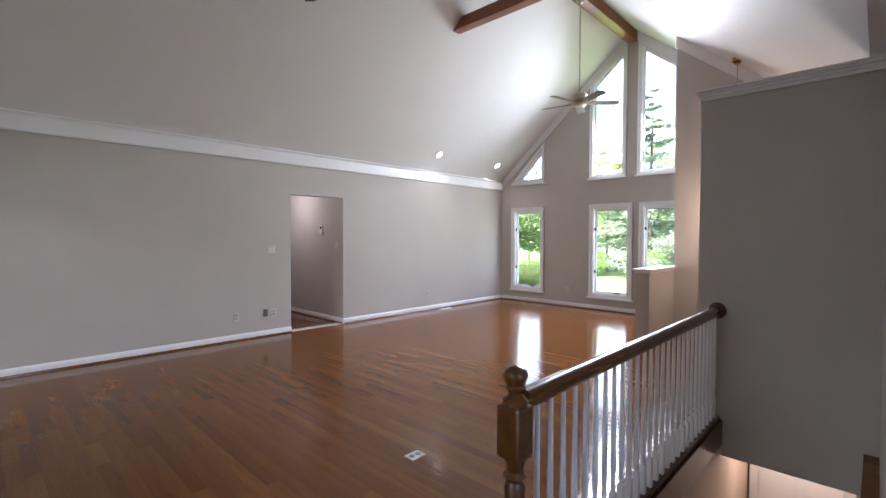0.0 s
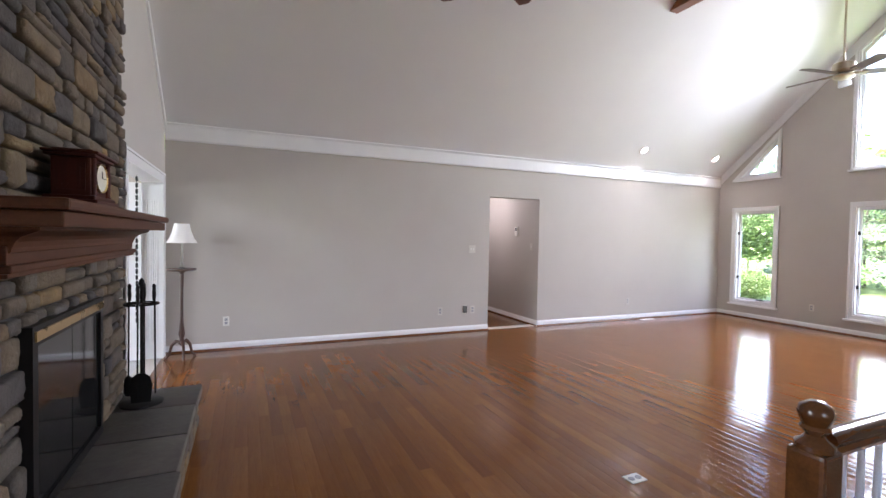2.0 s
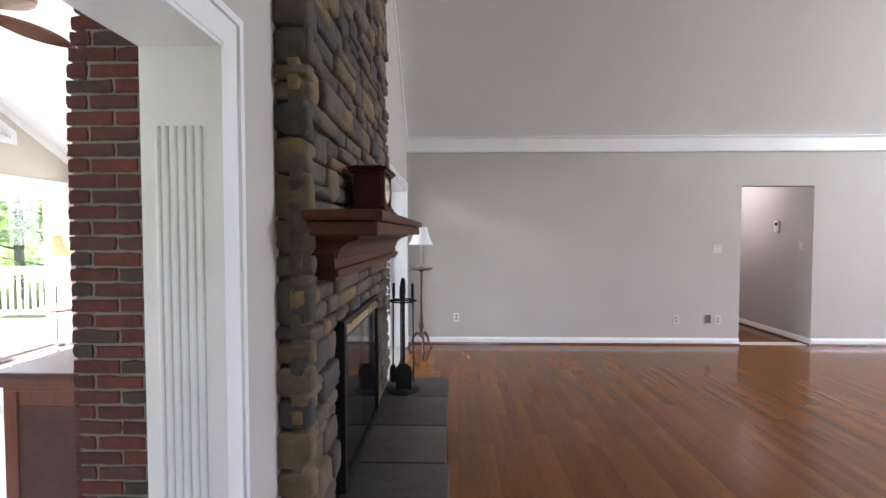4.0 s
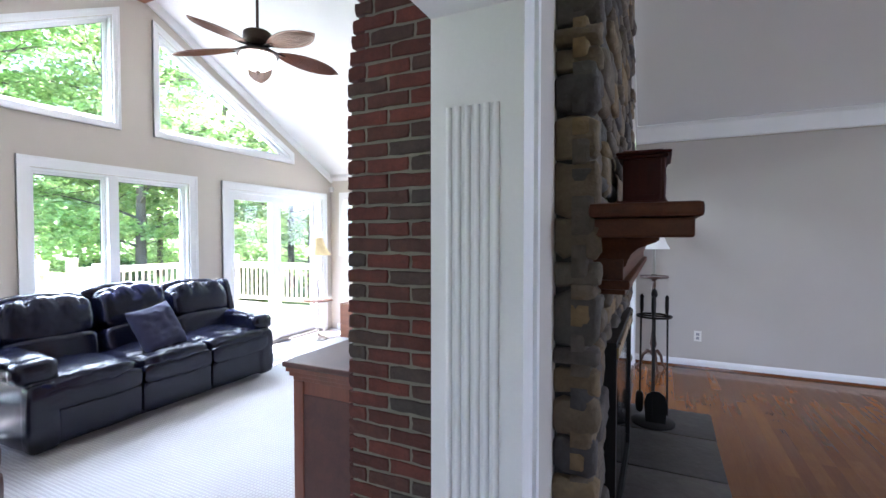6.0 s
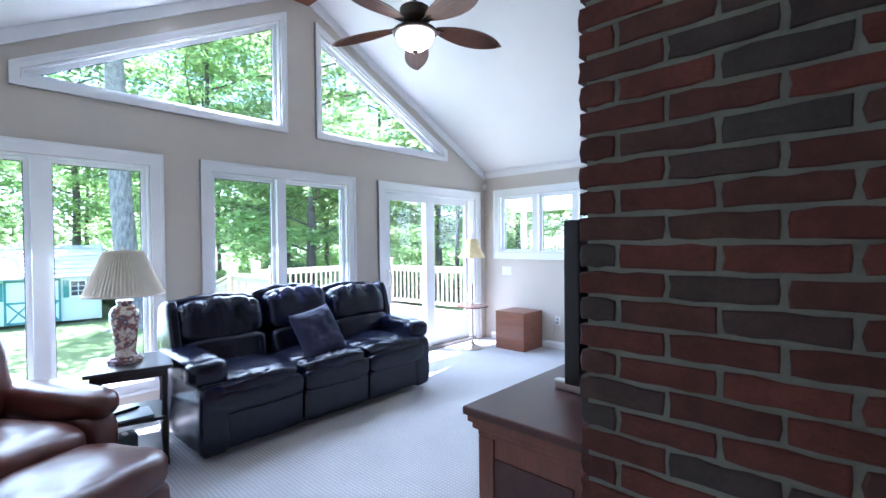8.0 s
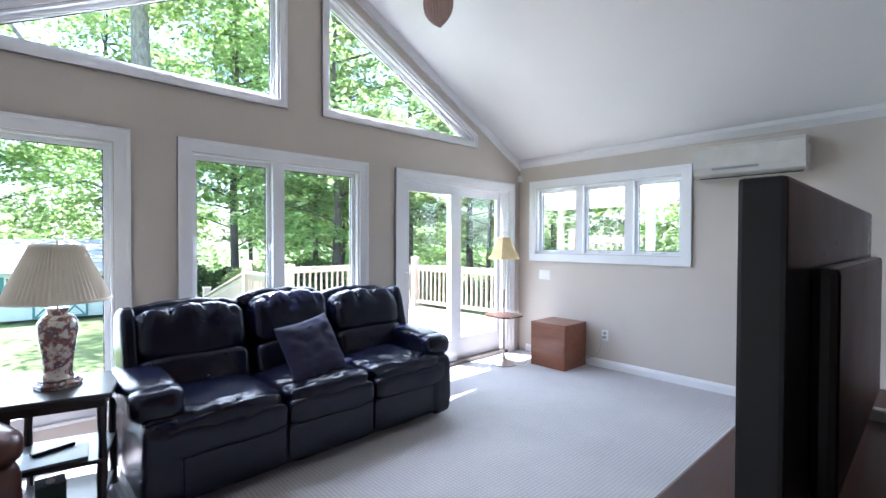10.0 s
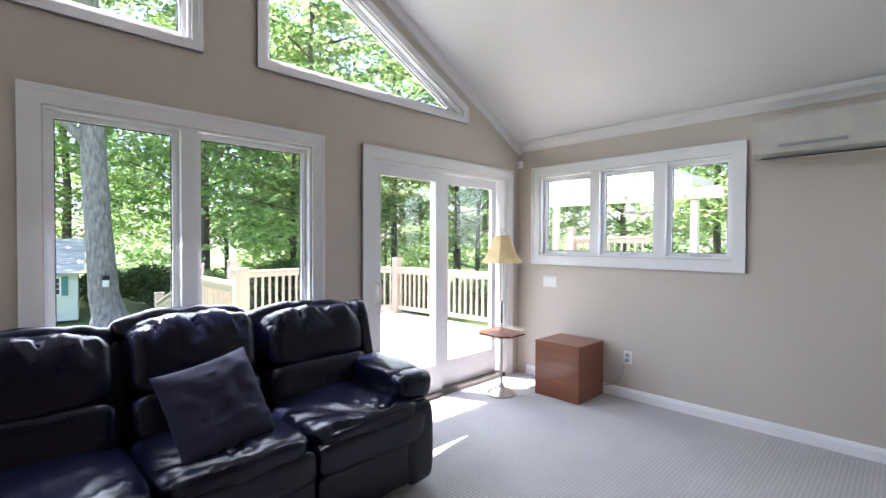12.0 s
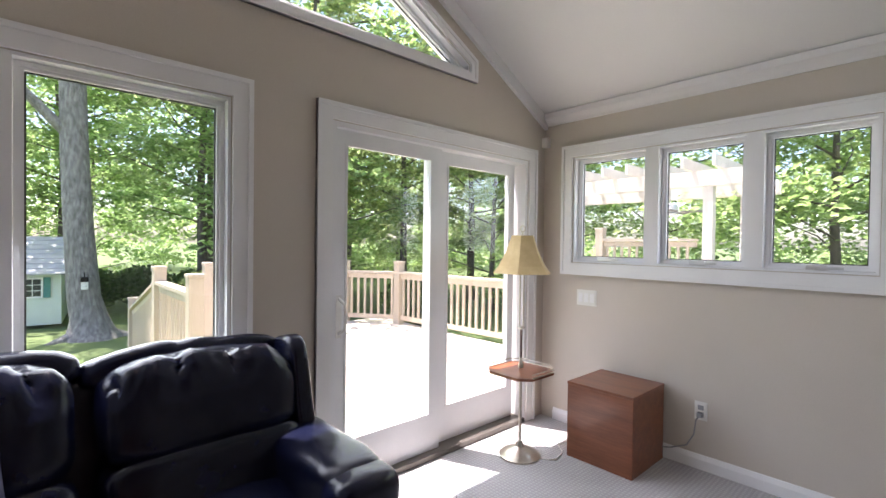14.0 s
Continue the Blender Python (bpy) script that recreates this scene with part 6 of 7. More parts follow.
for sx in (-1, 1):
    for sy in (-1, 1):
        part("foot", Shape().lathe([(0.018, 0.0), (0.024, 0.02), (0.022, 0.05)], 10, pose(sx * 0.21, sy * 0.27, 0)), DARK_WOOD, ot, smooth=True)

# ---- floor lamp with tray ----
fl = thing("floor_lamp", (-5.455, 5.83, 0), "antique silver floor lamp with a tray and gold shade", "floor lamp")
part("base", Shape().lathe([(0.135, 0.0), (0.138, 0.012), (0.12, 0.022), (0.112, 0.034), (0.07, 0.048), (0.03, 0.065), (0.022, 0.09), (0.016, 0.10)], 28), SILVER, fl, smooth=True)
part("pole", Shape().tube([(0, 0, 0.09), (0, 0, 0.56)], 0.011, 10).lathe([(0.011, 0.59), (0.018, 0.60), (0.012, 0.64), (0.009, 0.66)], 12), SILVER, fl, smooth=True)
part("upper_pole", Shape().tube([(0, 0, 0.64), (0, 0, 0.86)], 0.009, 10), DARK_WOOD, fl, "dark turned upper pole", True)
part("twin_rods", Shape().tube([(-0.015, 0, 0.86), (-0.015, 0, 1.28)], 0.005, 6).tube([(0.015, 0, 0.86), (0.015, 0, 1.28)], 0.005, 6).lathe([(0.02, 0.85), (0.024, 0.86), (0.02, 0.87)], 12), SILVER, fl, smooth=True)
tr = Shape()
oct_ = [(-0.16, -0.10), (-0.10, -0.16), (0.10, -0.16), (0.16, -0.10), (0.16, 0.10), (0.10, 0.16), (-0.10, 0.16), (-0.16, 0.10)]
tr.plate([[(a_ * 1.15, b_ * 1.15) for a_, b_ in oct_]], 0.56, 0.578, lambda u, v, w: (u, v, w))
part("tray", tr, CUBE_WOOD, fl, "octagonal wooden tray")
part("gallery_rail", Shape().tube([(a_ * 1.14, b_ * 1.14, 0.60) for a_, b_ in oct_[3:] + oct_[:1]], 0.004, 6).tube([(a_ * 1.14, b_ * 1.14, 0.578) for a_, b_ in oct_[3:] + oct_[:1]], 0.005, 6), SILVER, fl)
pan, k6 = Shape(), 6
prof6 = [(0.205, 1.225), (0.165, 1.275), (0.115, 1.37), (0.078, 1.475)]
vv = []
for r, z in prof6:
    for i in range(12):
        rr = r * (1.0 if i % 2 == 0 else 0.90)
        vv.append((rr * math.cos(math.pi * i / 6), rr * math.sin(math.pi * i / 6), z))
pan.add(vv, [(j * 12 + i, j * 12 + (i + 1) % 12, (j + 1) * 12 + (i + 1) % 12, (j + 1) * 12 + i) for j in range(3) for i in range(12)])
part("shade", pan, PANEL_SHADE, fl, "gold fluted panel shade")
part("finial", Shape().tube([(0, 0, 1.28), (0, 0, 1.50)], 0.004, 6).tube([(0.02 * math.cos(q), 0, 1.52 + 0.02 * math.sin(q)) for q in [i * math.pi / 6 for i in range(13)]], 0.004, 6), SILVER, fl, "ring finial")

cube = thing("wooden_cube", (-5.025, 6.30, 0), "mahogany veneered cube box used as a side table", "cube table")
part("box", Shape().box((-0.225, -0.225, 0), (0.225, 0.225, 0.485), 0.004), CUBE_WOOD, cube)
part("lid", Shape().box((-0.227, -0.227, 0.486), (0.227, 0.227, 0.502), 0.003), CUBE_WOOD, cube)
cord = thing("power_cord", (-4.585, NORTH - 0.012, 0.35), "thin grey power cord from the outlet to behind the cube", "cord")
part("cable", Shape().tube([(0, -0.01, 0), (-0.01, -0.05, -0.03), (-0.02, -0.05, -0.12), (-0.06, -0.05, -0.20), (-0.16, -0.05, -0.25), (-0.26, -0.04, -0.28)], 0.004, 6), GREY_PLASTIC, cord, smooth=True)
part("plug", Shape().box((-0.014, -0.03, -0.014), (0.014, 0.005, 0.014), 0.004), GREY_PLASTIC, cord)
cord2 = thing("power_cord", (-5.455, 5.83, 0), "pale lamp cord curling over the carpet", "cord")
part("cable", Shape().tube([(0.13, 0.05, 0.006), (0.20, 0.12, 0.005), (0.17, 0.25, 0.005), (0.08, 0.33, 0.005), (0.10, 0.48, 0.005), (0.02, 0.62, 0.005)], 0.004, 6), WHITE_PLASTIC, cord2, smooth=True)
cord3 = thing("power_cord", (-5.46, 2.12, 0), "black lamp cord hanging behind the end table", "cord")
part("cable", Shape().tube([(0.0, -0.02, 0.55), (-0.02, 0.02, 0.40), (0.03, 0.05, 0.28), (0.06, 0.0, 0.15), (0.02, 0.03, 0.05), (-0.06, 0.05, 0.006), (-0.14, 0.0, 0.006)], 0.005, 6), BLACK_PLASTIC, cord3, smooth=True)

# ---- cabinet and television ----
cab = thing("cabinet", (-2.02, 2.09, 0), "cherry media cabinet with a dark top against the brick", "cabinet")
part("top", Shape().box((-0.375, 0.0, 0.945), (-0.002, 1.60, 0.97), 0.006), CABINET_TOP, cab, "dark polished top")
cm = Shape()
for o, z0, z1 in ((0.010, 0.925, 0.945), (0.02, 0.905, 0.925), (0.032, 0.885, 0.905)):
    cm.box((-0.375 + o, o, z0), (-0.002, 1.60 - o, z1), 0.004)
part("cornice", cm, CHERRY, cab)
part("body", Shape().box((-0.335, 0.04, 0.07), (-0.002, 1.56, 0.885), 0.003), CHERRY, cab)
part("plinth", Shape().box((-0.345, 0.03, 0.0), (-0.002, 1.57, 0.07), 0.004), CHERRY, cab)
part("side_panel", Shape().box((-0.29, 0.036, 0.14), (-0.05, 0.042, 0.83), 0.002), CABINET_TOP, cab, "recessed dark side panel")
part("corner_stile", Shape().box((-0.343, 0.033, 0.07), (-0.29, 0.05, 0.885), 0.004), CHERRY, cab)
for k in range(3):
    y0 = 0.06 + k * 0.495
    d = part("door", Shape().box((-0.35, y0, 0.10), (-0.335, y0 + 0.48, 0.86), 0.003).box((-0.354, y0 + 0.07, 0.17), (-0.35, y0 + 0.41, 0.79), 0.004), CHERRY, cab)
    part("knob", Shape().lathe([(0.006, 0), (0.012, 0.012), (0.014, 0.02), (0.006, 0.026)], 12, pose(-0.35, y0 + 0.44, 0.5, 0, -90, 0)), BRASS, d)
tv = thing("television", (-2.195, 2.87, 0.97), "black flat television standing on the cabinet", "television")
part("bezel", Shape().box((-0.03, -0.50, 0.03), (0.02, 0.50, 0.53), 0.006), BLACK_PLASTIC, tv)
part("screen", Shape().box((-0.033, -0.475, 0.06), (-0.029, 0.475, 0.505)), SCREEN, tv)
part("back_bulge", Shape().box((0.02, -0.35, 0.10), (0.05, 0.35, 0.42), 0.01), BLACK_PLASTIC, tv)
for s in (-1, 1):
    part("foot", Shape().box((-0.08, s * 0.46 - 0.015, 0.0), (0.10, s * 0.46 + 0.015, 0.032), 0.006), STEEL, tv, "bright metal foot")


# ---- outdoors ----
GZ = -0.8
g = Shape()
for x0, y0, x1, y1 in ((-400, -400, 0.5, 400), (5.35, -400, 400, 400), (0.5, -400, 5.35, -0.5), (0.5, 1.5, 5.35, 400)):
    g.add([(x0, y0, GZ), (x1, y0, GZ), (x1, y1, GZ), (x0, y1, GZ)], [(0, 1, 2, 3)])
structure("ground", g, GRASS, "sunlit lawn reaching to the woods", "lawn")
structure("foundation", Shape().box((WEST - T, SUN_SOUTH - T, GZ), (INNER_BACK, NORTH + T, -0.21)).box((5.4, SOUTH - T, GZ), (EAST + T, NORTH + T, -0.21)), MORTAR, "grey foundation below the house", "foundation")
structure("roof_eave", Shape().box((WEST - T - 0.55, SUN_SOUTH - 0.6, 2.30), (WEST - T - 0.5, SUN_SOUTH - 0.55, 2.36)), TRIM, "white eave end", "eave")

# deck
DZ, DX0, DY0, DY1 = -0.06, -11.0, 4.55, 8.50
deck = thing("deck", (0, 0, GZ), "pale wooden deck outside the patio door", "deck")
part("frame", Shape().box((DX0 + 0.05, DY0 + 0.05, 0), (WEST - T - 0.02, DY1 - 0.05, DZ - GZ - 0.04)), RAIL_WOOD, deck)
board = Shape().box((DX0, -0.068, -0.035), (WEST - T - 0.005, 0.068, 0.0)).mesh("plank", DECK_WOOD)
y = DY0 + 0.07
while y < DY1:
    part("plank", board, DECK_WOOD, deck, at=(0, y, DZ - GZ))
    y += 0.142
part("north_deck", Shape().box((-6.9, DY1 + 0.01, 0), (-1.2, 10.74, DZ - GZ)), DECK_WOOD, deck)
part("upper_deck", Shape().box((-9.6, 10.75, 0), (-5.7, 13.4, 0.58 - GZ)), DECK_WOOD, deck)


def deck_rail(a, b, posts=True, end=True, z0=DZ, z1=DZ, solid=False):
    """A run of deck railing from a to b with a capped post at its start."""
    A, B = Vector((*a, 0)), Vector((*b, 0))
    d = B - A
    L = d.length
    r = new("deck_railing")
    r.matrix_basis = Matrix.Translation((a[0], a[1], z0)) @ pose(0, 0, 0, 0, 0, math.degrees(math.atan2(d.y, d.x)))
    tagged(r, "pale wooden deck railing with square balusters", "deck railing", "deck railings")
    dz = z1 - z0
    bar = lambda h, w, t: Shape().add([(0, -w / 2, h - t), (L, -w / 2, h - t + dz), (L, w / 2, h - t + dz), (0, w / 2, h - t), (0, -w / 2, h), (L, -w / 2, h + dz), (L, w / 2, h + dz), (0, w / 2, h)],
                                      [(3, 2, 1, 0), (4, 5, 6, 7), (0, 1, 5, 4), (1, 2, 6, 5), (2, 3, 7, 6), (3, 0, 4, 7)])
    part("top_rail", bar(0.95, 0.13, 0.04), RAIL_WOOD, r)
    part("upper_rail", bar(0.90, 0.04, 0.08), RAIL_WOOD, r)
    part("bottom_rail", bar(0.16, 0.04, 0.08), RAIL_WOOD, r)
    n = int(L / (0.075 if solid else 0.125))
    me = Shape().box((-0.018, -0.018, 0.08), (0.018, 0.018, 0.86)).mesh("baluster", RAIL_WOOD)
    for k in range(1, n):
        part("baluster", me, RAIL_WOOD, r, at=(k * L / n, 0, dz * k / n))
    pm = Shape().box((-0.07, -0.07, 0), (0.07, 0.07, 1.10), 0.006).box((-0.08, -0.08, 1.10), (0.08, 0.08, 1.14), 0.01).mesh("post", RAIL_WOOD)
    if posts:
        part("post", pm, RAIL_WOOD, r)
    if end:
        part("post", pm, RAIL_WOOD, r, at=(L, 0, dz))
    return r


deck_rail((-10.2, 8.36), (-6.98, 8.62))
deck_rail((-11.05, 7.75), (-10.2, 8.36), True, False)
deck_rail((-11.05, 5.4), (-11.05, 7.75), True, False)
deck_rail((-8.6, 4.62), (-10.3, 4.62), True, True)
deck_rail((-10.3, 4.62), (-13.2, 4.75), False, True, DZ, -0.75, True)

# pergola north of the sunroom
pg = thing("pergola", (-7.25, 11.95, 0.58), "white-washed wooden pergola over the deck", "pergola")
for sx in (-2.0, 1.3):
    for sy in (-0.95, 0.95):
        part("post", Shape().box((sx - 0.07, sy - 0.07, 0), (sx + 0.07, sy + 0.07, 1.75), 0.006), WHITEWASH, pg)
for sy in (-0.95, 0.95):
    part("beam", Shape().box((-2.5, sy - 0.10, 1.75), (1.8, sy - 0.06, 1.98)).box((-2.5, sy + 0.06, 1.75), (1.8, sy + 0.10, 1.98)), WHITEWASH, pg)
for k in range(10):
    part("rafter", Shape().box((-2.3 + k * 0.42, -1.45, 1.98), (-2.26 + k * 0.42, 1.45, 2.14)), WHITEWASH, pg)
deck_rail((-7.68, 10.95), (-6.1, 10.95), True, False, 0.58, 0.58)
ceiling_fan((-6.75, 11.6, 2.0), 0.52, "grey outdoor ceiling fan under the pergola", plain("grey_blade", (0.16, 0.16, 0.17), 0.5), STEEL, 0.55, 0.13, False, 10, False)

# garden shed
shed = thing("garden_shed", (-20.0, 2.72, GZ), "pale garden shed with teal doors and a grey shingle roof", "shed", turn=-6)
shed.scale = (1.0, 0.75, 0.82)
part("walls", Shape().box((-1.5, -1.9, 0.1), (1.5, 1.9, 1.75)).add([(-1.5, s * 1.9, 1.75) for s in (-1, 1)] + [(1.5, s * 1.9, 1.75) for s in (-1, 1)] + [(0, s * 1.9, 2.7) for s in (-1, 1)], [(0, 2, 4), (1, 5, 3)]), SHED_PAINT, shed)
for k in range(14):
    part("siding_board", Shape().box((1.5, -1.9, 0.12 + k * 0.115), (1.512, 1.9, 0.222 + k * 0.115)), SHED_PAINT, shed)
for s in (-1, 1):
    rf = Shape()
    for k in range(8):
        x0, x1 = s * (1.75 - k * 0.22), s * (1.75 - (k + 1) * 0.22)
        z0, z1 = 1.62 + k * 0.14, 1.62 + (k + 1) * 0.14
        rf.add([(x0, -2.1, z0), (x0, 2.1, z0), (x1, 2.1, z1), (x1, -2.1, z1), (x0, -2.1, z0 + 0.045), (x0, 2.1, z0 + 0.045), (x1, 2.1, z1 + 0.02), (x1, -2.1, z1 + 0.02)], [(0, 1, 2, 3), (7, 6, 5, 4), (0, 4, 5, 1), (1, 5, 6, 2), (2, 6, 7, 3), (3, 7, 4, 0)])
    part("roof", rf, SHINGLE, shed)
for y0 in (-0.92, -0.12):
    d = part("door", Shape().box((1.515, y0, 0.12), (1.55, y0 + 0.78, 1.60)), SHED_PAINT, shed)
    part("door_brace", Shape().plate([rect(y0, 0.12, y0 + 0.78, 1.60), rect(y0 + 0.07, 0.19, y0 + 0.71, 1.53)], 1.55, 1.565, yz).plate([rect(y0 + 0.07, 0.80, y0 + 0.71, 0.87)], 1.55, 1.564, yz).plate([[(y0 + 0.07, 0.19), (y0 + 0.14, 0.19), (y0 + 0.71, 0.80), (y0 + 0.64, 0.80)]], 1.55, 1.563, yz).plate([[(y0 + 0.64, 0.19), (y0 + 0.71, 0.19), (y0 + 0.14, 0.80), (y0 + 0.07, 0.80)]], 1.55, 1.562, yz), TEAL, d, "teal cross brace")
for y0 in (0.95, -1.62):
    w = part("window", Shape().box((1.513, y0, 0.95), (1.53, y0 + 0.46, 1.50)), DARK_GLASS, shed)
    part("muntins", Shape().plate([rect(y0 - 0.03, 0.92, y0 + 0.49, 1.53), rect(y0 + 0.02, 0.97, y0 + 0.44, 1.48)], 1.53, 1.545, yz).plate([rect(y0 + 0.22, 0.97, y0 + 0.24, 1.48)], 1.53, 1.54, yz).plate([rect(y0 + 0.02, 1.13, y0 + 0.44, 1.15)], 1.53, 1.539, yz).plate([rect(y0 + 0.02, 1.30, y0 + 0.44, 1.32)], 1.53, 1.538, yz), TRIM, w)
    for s in (y0 - 0.22, y0 + 0.50):
        part("shutter", Shape().box((1.513, s, 0.92), (1.54, s + 0.18, 1.53)), TEAL, shed)


# ---- trees ----
def leaf_cloud(centres, count, size, rnd, flat=0.6, name="crown", material=None):
    """Many small leaf clumps strewn through a set of balls (centre, radius)."""
    v, f = [], []
    weights = [r ** 2.2 for _, r in centres]
    for _ in range(count):
        c, r = rnd.choices(centres, weights)[0]
        d = Vector((rnd.gauss(0, 1), rnd.gauss(0, 1), rnd.gauss(0, flat))).normalized() * r * rnd.uniform(0.35, 1.0) ** 0.5
        p = Vector(c) + Vector((d.x, d.y, d.z * 0.75))
        a = Vector((rnd.gauss(0, 1), rnd.gauss(0, 1), rnd.gauss(0, 0.45))).normalized()
        b = a.cross(Vector((rnd.gauss(0, 1), rnd.gauss(0, 1), rnd.gauss(0, 1)))).normalized()
        s = size * rnd.uniform(0.6, 1.3)
        k = len(v)
        bend = a.cross(b) * s * 0.25
        v += [tuple(p - a * s), tuple(p - b * s * 0.5 + bend), tuple(p + a * s), tuple(p + b * s * 0.5 + bend)]
        f.append((k, k + 1, k + 2, k + 3))
    return raw_mesh(name, v, f, material or LEAF)


def spray(v, f, centre, r, droop, count, size, rnd):
    """A flat, drooping spray of leaves, as broad-leaved boughs carry them."""
    for _ in range(count):
        q, a = math.sqrt(rnd.random()), rnd.uniform(0, 2 * math.pi)
        p = Vector(centre) + Vector((math.cos(a) * q * r, math.sin(a) * q * r, -droop * q * q + rnd.gauss(0, 0.09 * r)))
        n_ = Vector((rnd.gauss(0, 0.45), rnd.gauss(0, 0.45), 1)).normalized()
        t_ = n_.cross(Vector((math.cos(a + rnd.gauss(0, 1)), math.sin(a + rnd.gauss(0, 1)), 0.1))).normalized()
        u_ = n_.cross(t_)
        s = size * rnd.uniform(0.6, 1.25)
        k = len(v)
        v += [tuple(p - u_ * s), tuple(p - t_ * s * 0.62 + u_ * s * 0.1 + n_ * s * 0.15), tuple(p + u_ * s - n_ * s * 0.2), tuple(p + t_ * s * 0.62 + u_ * s * 0.1 + n_ * s * 0.15)]
        f.append((k, k + 1, k + 2, k + 3))


def tree_meshes(height, spread, trunk_r, leaves, size, seed, first=0.3, bark=DARK_BARK, leafm=None, fir=False):
    """A trunk with limbs and twigs, and sprays of leaves along them."""
    rnd = random.Random(seed)
    bend = [rnd.uniform(-0.15, 0.15) for _ in range(4)]
    tk = Shape().tube([(0, 0, -0.1), (0.02, 0.0, height * 0.06), (bend[0], bend[1], height * 0.3), (bend[2], bend[3], height * 0.6), (0.1, 0.05, height * 0.95)], [trunk_r * 1.5, trunk_r * 1.05, trunk_r * 0.8, trunk_r * 0.5, trunk_r * 0.12], 10)
    v, f, limbs = [], [], 30 if fir else 22
    per = leaves // (limbs * 4)
    for k in range(limbs):
        q = k / (limbs - 1)
        z, a = height * (first + (0.97 - first) * q), k * 2.4 + rnd.uniform(-0.5, 0.5)
        ln = spread * ((1.05 - 0.95 * q) if fir else (0.85 + 0.35 * math.sin(math.pi * q) - 0.55 * q * q)) * rnd.uniform(0.75, 1.15)
        rise = -0.12 if fir else rnd.uniform(0.15, 0.5)
        pts = [(0, 0, z)] + [(math.cos(a + s * 0.3) * ln * s, math.sin(a + s * 0.3) * ln * s, z + rise * ln * s ** 0.8) for s in (0.35, 0.7, 1.0)]
        tk.tube(pts, [trunk_r * 0.28, trunk_r * 0.18, trunk_r * 0.10, trunk_r * 0.03], 5)
        for s in (1, 2, 3, 3):
            c = Vector(pts[s]) + Vector((rnd.gauss(0, 0.16), rnd.gauss(0, 0.16), rnd.uniform(-0.12, 0.2))) * ln * 0.8
            spray(v, f, c, ln * rnd.uniform(0.26, 0.44), ln * rnd.uniform(0.05, 0.18), per, size, rnd)
    return tk.mesh("trunk", bark, True), raw_mesh("crown", v, f, leafm or LEAF)


def plant(name, meshes, at, turn, scale, label, category, group):
    t = thing(name, at, label, category, group, turn)
    t.scale = (scale, scale, scale)
    part("trunk", meshes[0], DARK_BARK, t)
    part("crown", meshes[1], LEAF, t)
    return t


kinds = [tree_meshes(9.5, 3.3, 0.13, 13500, 0.085, 11, 0.16), tree_meshes(11.0, 3.2, 0.12, 13500, 0.09, 12, 0.24), tree_meshes(8.0, 3.4, 0.10, 13500, 0.08, 13, 0.08)]
rt = random.Random(5)
spots = [(-16.5, 9.6), (-17.0, 13.0), (-14.0, 14.5), (-16.0, 16.5), (-20.0, 8.0), (-22.0, 13.5), (-25.0, 9.5), (-24.0, 4.5), (-26.0, 0.0), (-27.0, 17.0), (-19.5, 19.5), (-30.0, 6.0), (-12.5, 18.0), (-31.0, 12.0), (-24.5, -4.5), (-30.0, -2.0),
         (-9.0, 16.5), (-5.0, 18.0), (-1.0, 17.0), (-8.0, 22.0), (-3.0, 22.5), (-33.0, 20.0), (-20.5, 10.8), (-28.0, 22.0)]
for k, (x, y) in enumerate(spots):
    plant("tree", kinds[k % 3], (x + rt.uniform(-.5, .5), y + rt.uniform(-.5, .5), GZ), rt.uniform(0, 360), rt.uniform(0.9, 1.3), "slim woodland tree with sunlit green leaves", "tree", "woodland trees")
east_spots = [(27, 9.6), (29, 13.0), (28, 6.0), (31, 16.5), (30, 11.2), (23.0, 17.5), (32, 8.2), (34, 12.5), (27.5, 2.5), (36, 17)]
firs = tree_meshes(11.0, 3.6, 0.16, 17000, 0.085, 21, 0.05, DARK_BARK, FIR, True)
for k, (x, y) in enumerate(east_spots):
    plant("fir_tree" if k % 2 == 0 else "tree", firs if k % 2 == 0 else kinds[k % 3], (x, y, GZ), rt.uniform(0, 360), rt.uniform(0.65, 1.0), "dense conifer beyond the front lawn" if k % 2 == 0 else "leafy tree beyond the front lawn", "tree", "front garden trees")
# the big pale trunk on the lawn
big = thing("large_tree", (-16.4, 4.38, GZ), "large pale-barked tree on the lawn with a flared foot", "tree")
part("trunk", Shape().tube([(0.03, 0.05, -0.05), (0.02, 0.03, 0.15), (0.01, 0.0, 0.45), (0, -0.09, 0.9), (-0.05, -0.18, 2.4), (-0.1, -0.25, 4.0), (-0.15, -0.30, 6.5), (-0.2, -0.36, 9.5)], [0.62, 0.45, 0.35, 0.31, 0.275, 0.26, 0.235, 0.18], 20).tube([(-0.1, -0.28, 4.4), (0.0, -1.2, 5.4), (0.1, -2.1, 6.0), (0.1, -2.9, 7.2)], [0.12, 0.09, 0.07, 0.04], 10).tube([(0.1, -1.6, 5.7), (0.2, -2.0, 5.3), (0.2, -2.7, 5.2)], [0.05, 0.035, 0.02], 8).tube([(0.05, -0.2, 0.05), (0.25, -0.5, 0.0), (0.4, -0.85, -0.08)], [0.2, 0.12, 0.05], 8).tube([(0.05, 0.25, 0.05), (0.2, 0.6, 0.0), (0.35, 0.95, -0.08)], [0.2, 0.12, 0.05], 8), BARK, big, smooth=True)
part("crown", leaf_cloud([((0.2, -1.5, 9.5), 2.6), ((-1, 1.5, 10), 2.4), ((-0.5, -0.5, 11.5), 3.0)], 7000, 0.11, rt), LEAF, big)
bf = thing("bird_feeder", (-16.09, 4.27, GZ + 1.12), "small white bird feeder hung on the big trunk", "bird feeder")
